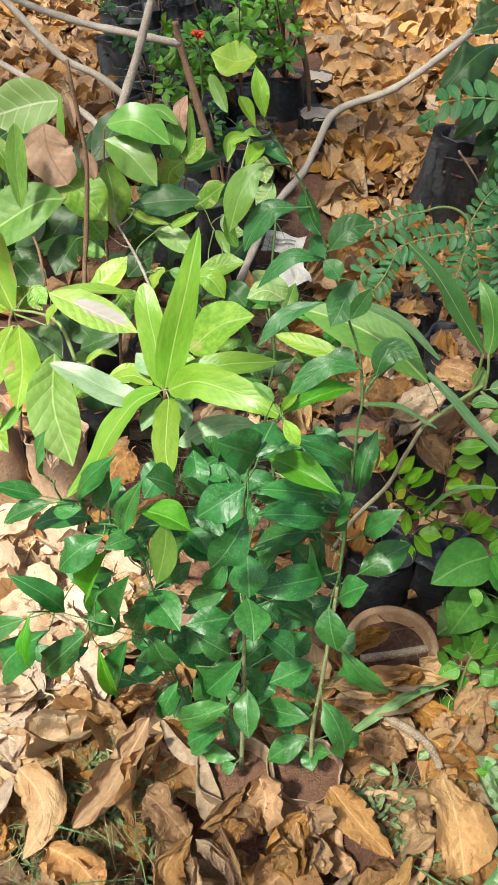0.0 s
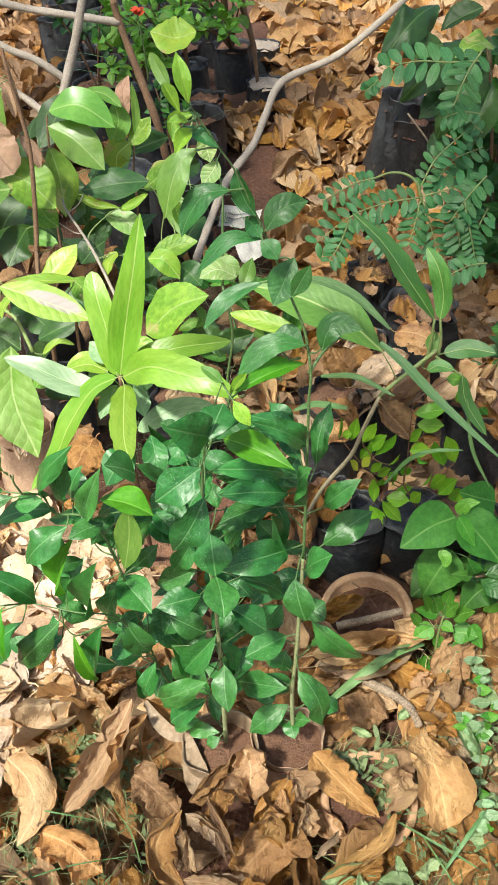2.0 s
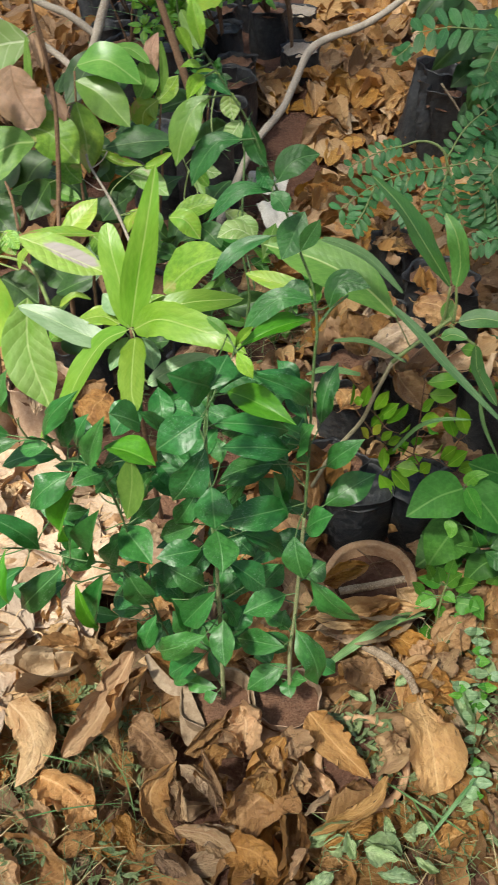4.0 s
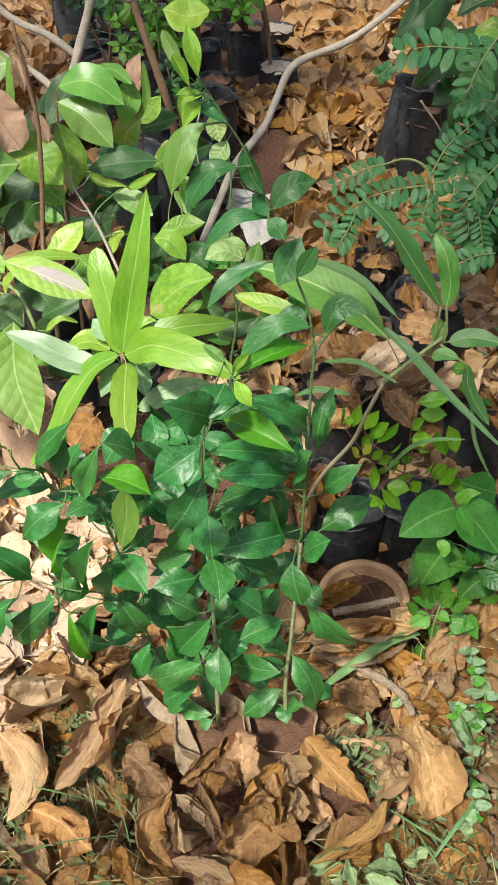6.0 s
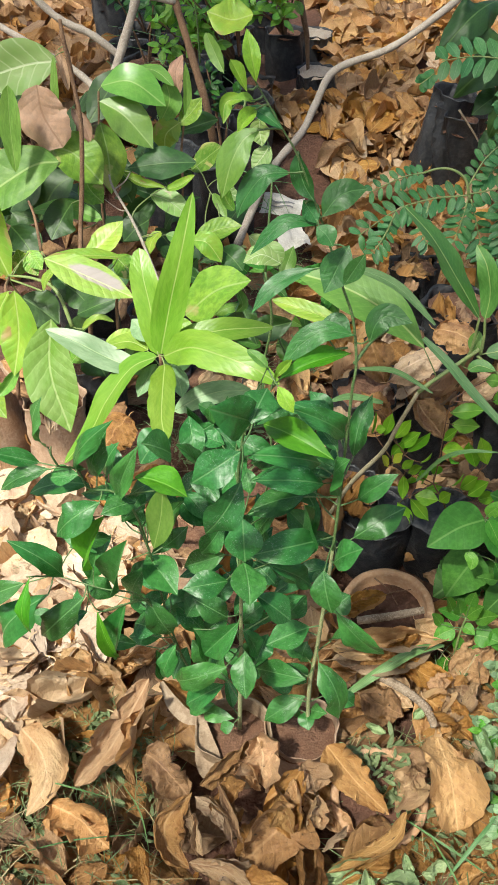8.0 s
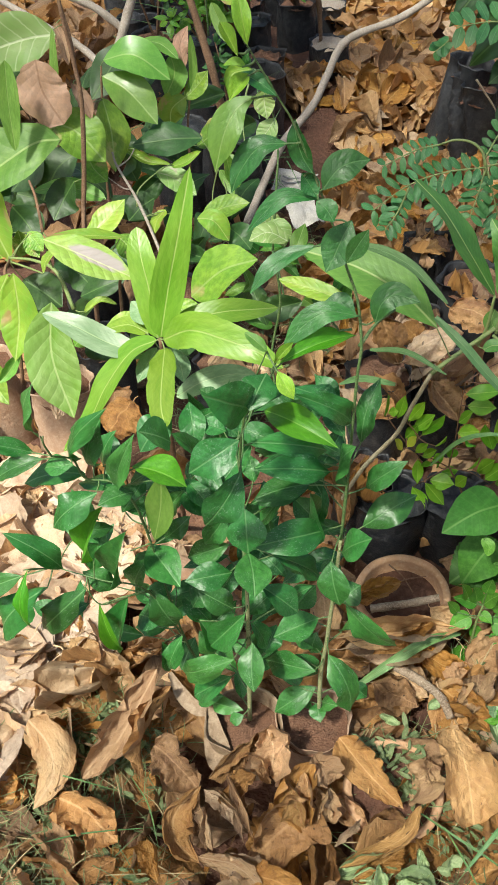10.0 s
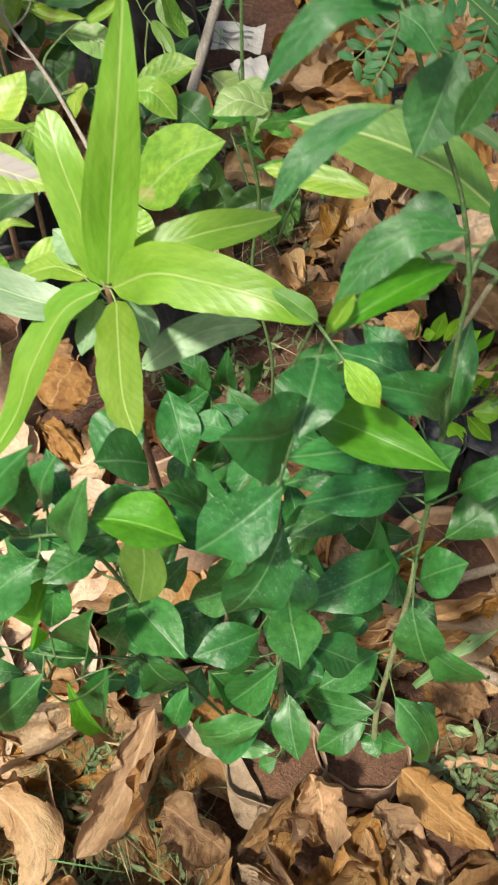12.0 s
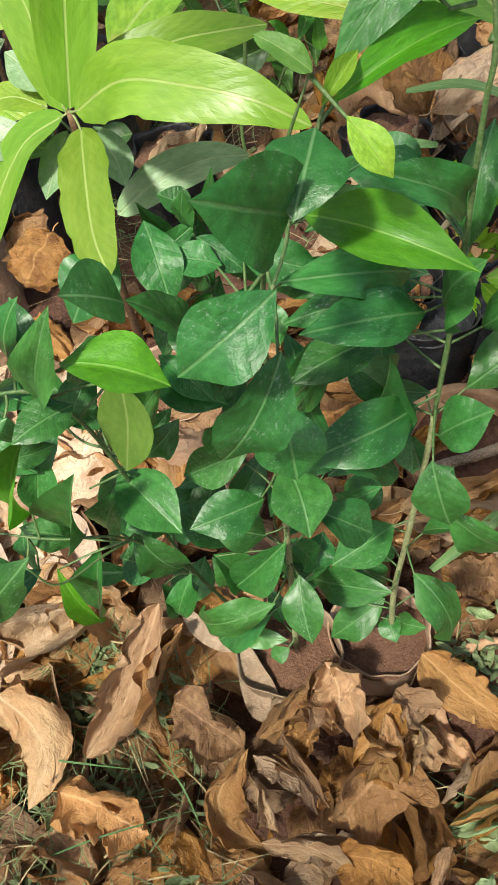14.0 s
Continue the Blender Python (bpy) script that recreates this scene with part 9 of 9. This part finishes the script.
dry_leaf("dryold", (-0.265, 1.269, 0.389), (-0.234, 1.231, 0.363), 0.064, "f")
dry_leaf("dryold", (-0.216, 1.223, 0.409), (-0.248, 1.177, 0.379), 0.062, "f")
dry_leaf("drypink", (-0.014, 1.597, 0.345), (0.029, 1.603, 0.349), 0.043, "f")
dry_leaf("dryold", (0.235, 2.524, 0.061), (0.124, 2.490, 0.039), 0.081, "f")
dry_leaf("drypink", (0.097, 2.322, 0.031), (0.185, 2.409, 0.089), 0.093, "f")
dry_leaf("wilt", (0.351, 0.941, 0.070), (0.384, 0.883, 0.031), 0.024, "f")
dry_leaf("wilt", (0.397, 1.039, 0.061), (0.428, 1.006, 0.039), 0.030, "f")
dry_leaf("wilt", (0.403, 1.003, 0.043), (0.430, 0.962, 0.037), 0.023, "g")
dry_leaf("wilt", (-0.161, 0.871, 0.034), (-0.142, 0.859, 0.026), 0.013, "f")
dry_leaf("wilt", (0.131, 0.683, 0.028), (0.215, 0.706, 0.032), 0.032, "g")
dry_leaf("wilt", (0.214, 0.694, 0.031), (0.269, 0.679, 0.029), 0.020, "g")
dry_leaf("wilt", (0.265, 0.939, 0.044), (0.285, 0.955, 0.056), 0.017, "f")
dry_leaf("wilt", (0.331, 0.744, 0.018), (0.399, 0.771, 0.022), 0.025, "g")
dry_leaf("wilt", (0.188, 0.913, 0.063), (0.219, 0.903, 0.057), 0.014, "f")
dry_leaf("wilt", (-0.364, 0.850, 0.029), (-0.339, 0.823, 0.011), 0.022, "f")
dry_leaf("wilt", (0.387, 0.824, 0.032), (0.408, 0.793, 0.028), 0.021, "g")
dry_leaf("wilt", (-0.601, 1.069, 0.047), (-0.562, 1.048, 0.033), 0.032, "f")
dry_leaf("wilt", (-0.622, 1.175, 0.046), (-0.593, 1.156, 0.034), 0.027, "f")
dry_leaf("wilt", (-0.471, 1.011, 0.041), (-0.429, 1.009, 0.039), 0.025, "f")
dry_leaf("wilt", (-0.542, 0.857, 0.027), (-0.518, 0.867, 0.033), 0.017, "f")
dry_leaf("drypinkflat", (0.130, 1.032, 0.088), (0.310, 1.055, 0.102), 0.061, "f")
dry_leaf("drypink", (0.267, 1.085, 0.109), (0.306, 1.057, 0.091), 0.047, "f")
dry_leaf("dry", (0.175, 1.002, 0.072), (0.257, 1.027, 0.088), 0.065, "f")
dry_leaf("dryold", (0.229, 0.761, 0.042), (0.165, 0.741, 0.038), 0.048, "g")
dry_leaf("dryold", (0.294, 0.743, 0.023), (0.246, 0.710, 0.017), 0.064, "g")
dry_leaf("dry", (0.161, 0.897, 0.049), (0.092, 0.899, 0.051), 0.026, "f")
dry_leaf("dryold", (0.177, 0.970, 0.058), (0.249, 0.946, 0.042), 0.062, "f")
dry_leaf("drypink", (0.203, 0.997, 0.067), (0.267, 0.961, 0.043), 0.054, "f")
dry_leaf("dry", (0.284, 0.964, 0.049), (0.344, 0.997, 0.071), 0.062, "f")
dry_leaf("dry", (0.291, 0.951, 0.058), (0.352, 0.927, 0.042), 0.053, "f")
dry_leaf("wilt", (0.162, 0.673, 0.043), (0.215, 0.693, 0.057), 0.022, "f")
dry_leaf("wilt", (0.216, 0.671, 0.052), (0.264, 0.666, 0.048), 0.025, "f")
dry_leaf("wilt", (0.271, 0.700, 0.044), (0.309, 0.718, 0.056), 0.020, "f")
dry_leaf("wilt", (0.171, 0.639, 0.056), (0.127, 0.620, 0.044), 0.019, "f")
dry_leaf("wilt", (0.233, 0.644, 0.051), (0.287, 0.640, 0.049), 0.022, "f")
dry_leaf("wilt", (0.286, 0.668, 0.055), (0.318, 0.654, 0.045), 0.019, "f")
dry_leaf("wilt", (0.202, 0.663, 0.045), (0.189, 0.690, 0.075), 0.018, "w")
dry_leaf("wilt", (0.256, 0.689, 0.045), (0.243, 0.715, 0.075), 0.015, "w")



def litter_height(x, y):
    h = 0.018 + 0.02 * noise.noise((x * 4.0, y * 4.0, 8.0))
    return max(h, 0.0) + ground_height(x, y)


def scatter_pose(x, y, rg, lo=0.06, hi=0.13, lift=0.0, tilt=0.35):
    a, length = rg.uniform(0, 6.283), rg.uniform(lo, hi)
    n = Vector((rg.gauss(0, tilt), rg.gauss(-0.30 if y > 1.9 else 0.0, tilt), 1)).normalized()
    yv = Vector((math.cos(a), math.sin(a), 0))
    yv = (yv - n * yv.dot(n)).normalized()
    xv = yv.cross(n)
    w = length * rg.uniform(0.42, 0.70)
    c = Vector((x, y, litter_height(x, y) + lift)) - yv * length * 0.5
    return Matrix(((xv.x * w, yv.x * length, n.x * length, c.x), (xv.y * w, yv.y * length, n.y * length, c.y), (xv.z * w, yv.z * length, n.z * length, c.z), (0, 0, 0, 1)))


ZONES = ((-0.80, 0.60, 0.50, 1.45, 720, 0.075, 0.15), (-0.10, 1.10, 1.9, 3.4, 1500, 0.055, 0.14), (-0.10, 1.10, 3.4, 4.9, 700, 0.08, 0.17), (-1.0, 0.0, 1.3, 2.6, 150, 0.06, 0.11),
         (-1.7, -0.1, 2.6, 4.9, 1300, 0.07, 0.16), (0.0, 0.8, 1.2, 2.0, 230, 0.07, 0.13), (-2.6, 2.2, -0.6, 6.2, 1100, 0.09, 0.17), (-5.0, 5.0, -3.5, 9.0, 500, 0.09, 0.17))
CLEAR = ((-0.017, 0.860, 0.085), (0.087, 0.880, 0.085), (0.228, 1.15, 0.085), (-0.062, 2.45, 0.10), (-0.02, 2.28, 0.10), (-0.17, 2.64, 0.24), (-0.27, 2.50, 0.15), (-0.06, 2.55, 0.10), (0.25, 1.275, 0.085), (0.18, 1.26, 0.06), (0.01, 2.66, 0.06), (-0.008, 2.89, 0.05), (0.05, 2.86, 0.045), (0.053, 2.66, 0.055), (0.11, 2.64, 0.04), (0.00, 2.78, 0.04))
zr = random.Random(5)
for bx, by, bz, n in ((0.155, 1.32, 0.165, 3), (0.175, 1.55, 0.20, 5), (0.30, 1.57, 0.20, 5), (0.235, 1.71, 0.21, 5), (0.47, 1.55, 0.20, 4), (0.275, 1.92, 0.255, 3),
                      (0.37, 1.79, 0.25, 2), (-0.14, 1.61, 0.16, 4), (-0.15, 1.20, 0.15, 3), (-0.47, 1.49, 0.2, 3)):
    for n in range(n):
        kind = zr.choice(("dry", "drypink", "dryold"))
        m = scatter_pose(bx + zr.uniform(-0.045, 0.045), by + zr.uniform(-0.05, 0.03), zr, 0.08, 0.13, 0.0, 0.35)
        m.translation.z += bz - 0.02 + 0.012 * n
        ob = new("dry_leaf", zr.choice(FINE[kind]))
        ob.matrix_basis = m
        tagged(ob, "dry leaf caught on top of a grow bag", "leaf", "fallen leaves")
# broad pressed leaves on the open ground, their strong sunlight put into a paler colour
FLAT = [crumpled_mesh("dry_leaf", PRESSED, 900 + s, 8, 20, 0.32 + 0.04 * s, 0.5) for s in range(9)]
for n in range(95):
    x, y = zr.uniform(-0.80, -0.28), zr.uniform(0.80, 1.42)
    if x > -0.38 and y < 0.95:
        continue
    ob = new("dry_leaf", zr.choice(FLAT))
    ob.matrix_basis = scatter_pose(x, y, zr, 0.12, 0.18, zr.uniform(0.025, 0.045), 0.16) @ Matrix.Diagonal((1.25, 1, 0.8, 1))
    new("leaf_stalk", STALKS["drypink"]).parent = ob
    tagged(ob, DRY_LABEL["drypink"], "leaf", "fallen leaves")
stuff = {k: ([], [], []) for k in ("dry", "drypink", "dryold", "drygold")}
singles = 0
for x0, x1, y0, y1, count, lo, hi in ZONES:
    for n in range(count):
        x, y = zr.uniform(x0, x1), zr.uniform(y0, y1)
        if any((x - cx) ** 2 + (y - cy) ** 2 < cr * cr for cx, cy, cr in CLEAR):
            continue
        if y > 3.1 and -0.58 - 0.29 * (y - 3.0) < x < 0.03 - 0.10 * (y - 3.2):
            continue
        if y > 1.3 and (abs(x - 0.02) + 0.6 * abs(y - 2.86) < 0.09 and zr.random() < 0.55):
            continue
        if 0.55 < y < 0.86 and -0.20 < x < 0.30 and zr.random() < 0.35:
            continue
        if 0.86 <= y < 1.06 and 0.12 < x < 0.45 and zr.random() < 0.5:
            continue
        # shade under the saplings is painted by using only brown leaves here
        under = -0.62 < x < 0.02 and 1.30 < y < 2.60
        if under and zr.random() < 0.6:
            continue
        # far left litter: fewer pale, more brown leaves stand in for its shade
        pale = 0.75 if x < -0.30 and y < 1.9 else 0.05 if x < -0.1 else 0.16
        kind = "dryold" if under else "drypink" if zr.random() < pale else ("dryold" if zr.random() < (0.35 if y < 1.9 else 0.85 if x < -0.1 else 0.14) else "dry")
        # low front layer is mostly brown, painting dark gaps below the curled leaves
        if y < 0.84 and x > -0.4 and zr.random() < 0.6:
            kind = "dryold"
        if kind == "dry" and x > -0.1 and y > 1.8 and zr.random() < 0.4:
            kind = "drygold"
        m = scatter_pose(x, y, zr, lo, hi, zr.uniform(-0.014, 0.006) if y < 0.84 and x > -0.4 else zr.uniform(-0.005, 0.03), 0.22 if y > 1.6 else 0.28)
        me = zr.choice(CRUMPLED[kind])
        if singles < 55 and y < 1.45 and zr.random() < 0.12:
            ob = new("dry_leaf", zr.choice(FINE[kind]))
            ob.matrix_basis = m
            tagged(ob, DRY_LABEL[kind], "leaf", "fallen leaves")
            singles += 1
            continue
        V, F, U = stuff[kind]
        o = len(V)
        V.extend(m @ v.co for v in me.vertices)
        F.extend(tuple(o + i for i in p.vertices) for p in me.polygons)
        uvd = {}
        for l in me.loops:
            uvd[l.vertex_index] = tuple(me.uv_layers[0].data[l.index].uv)
        U.extend(uvd.get(i, (0.5, 0.5)) for i in range(len(me.vertices)))
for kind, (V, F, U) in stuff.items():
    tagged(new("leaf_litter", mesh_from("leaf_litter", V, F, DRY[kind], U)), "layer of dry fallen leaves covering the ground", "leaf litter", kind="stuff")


# ---- unseen shade tree, added behind the way to dapple the bed ----
tree = thing("shade_tree", (1.6, -1.9, -0.02), "unseen broad-leaved tree added to shade the nursery bed", "tree")
tr = random.Random(21)
tv, tf = [], []
tube(tv, tf, smooth_line([(1.6, -1.9, -0.1), (1.55, -1.9, 1.2), (1.35, -1.85, 2.6), (0.9, -1.7, 3.9), (0.5, -1.6, 4.6)]), 0.14, 0.05, 12, 0.08, tr)
part("trunk", mesh_from("trunk", tv, tf, BROWN_BARK), tree)
V, F, U = [], [], []


def clump(cx, cy, cz, cr, n):
    """A limb with a loose tuft of leaves at its end."""
    lv, lf = [], []
    tube(lv, lf, smooth_line([(1.1, -1.78, 3.2), (0.5 * (1.1 + cx), 0.5 * (-1.78 + cy), 0.5 * (3.2 + cz) + 0.15), (cx, cy, cz)]), 0.035, 0.010, 7, 0.1, tr)
    part("limb", mesh_from("limb", lv, lf, BROWN_BARK), tree)
    for _ in range(n):
        d = Vector((tr.gauss(0, 1), tr.gauss(0, 1), tr.gauss(0, 0.6)))
        c = Vector((cx, cy, cz)) + d.normalized() * cr * tr.random() ** 0.45
        ax = Vector((tr.gauss(0, 1), tr.gauss(0, 1), tr.gauss(-0.4, 0.5))).normalized()
        l = tr.uniform(0.10, 0.17)
        m = leaf_pose(c, c + ax * l, l * 0.5, "g", tr, 0.4)
        me = VARIANTS["shrub"][tr.randint(0, 3)]
        o = len(V)
        V.extend(m @ p.co for p in me.vertices)
        F.extend(tuple(o + i for i in p.vertices) for p in me.polygons)
        U.extend((0.2 + 0.3 * (i % 3), (i // 3) / 6) for i in range(len(me.vertices)))


# tufts set toward the sun so that their shadows darken chosen spots
clump(-2.02, 0.72, 4.20, 0.38, 80)
clump(-1.31, 1.34, 3.90, 0.40, 60)
clump(-1.73, 1.14, 4.30, 0.40, 60)
clump(-1.27, -1.39, 4.20, 0.30, 16)
clump(-0.96, -1.29, 3.90, 0.28, 8)
clump(-0.90, -1.18, 4.30, 0.30, 12)
clump(-0.79, -0.76, 4.00, 0.25, 8)
clump(-1.48, -1.43, 4.40, 0.28, 14)
clump(-0.98, 0.27, 4.46, 0.45, 90)
clump(-0.53, 0.77, 4.45, 0.50, 110)
clump(-1.19, 1.16, 3.65, 0.50, 34)
clump(-0.79, 1.65, 3.68, 0.50, 60)
clump(-1.90, 1.02, 4.35, 0.50, 110)
clump(-1.47, 1.86, 4.26, 0.50, 100)
clump(-0.36, 1.69, 4.20, 0.50, 110)
clump(-1.66, 0.45, 3.88, 0.40, 30)
clump(-2.34, 1.52, 4.15, 0.50, 90)
clump(-0.34, 0.12, 4.15, 0.40, 80)
clump(-1.48, 0.03, 4.12, 0.35, 18)
clump(-0.45, -0.59, 3.74, 0.35, 13)
clump(-0.63, -0.31, 3.99, 0.35, 15)
clump(-1.56, -1.48, 4.25, 0.35, 30)
clump(-1.13, -0.75, 4.50, 0.30, 9)
# fuller crown near the trunk; these shadows fall beside the bed
clump(1.66, -2.47, 4.24, 0.35, 90)
clump(1.69, -2.39, 4.66, 0.48, 90)
clump(1.79, -2.00, 4.48, 0.35, 90)
clump(1.45, -2.68, 4.81, 0.50, 90)
clump(2.05, -2.61, 5.27, 0.47, 90)
clump(2.15, -1.45, 5.12, 0.47, 90)
clump(1.50, -1.33, 5.35, 0.37, 90)
clump(2.18, -1.76, 4.75, 0.43, 90)
clump(1.73, -1.42, 4.80, 0.47, 90)
clump(1.50, -1.49, 5.28, 0.42, 90)
clump(1.87, -1.43, 5.07, 0.42, 90)
crown = part("crown", mesh_from("crown", V, F, GREEN["weedleaf"], U), tree)
tagged(crown, "crown of many overlapping green leaves", kind="stuff")
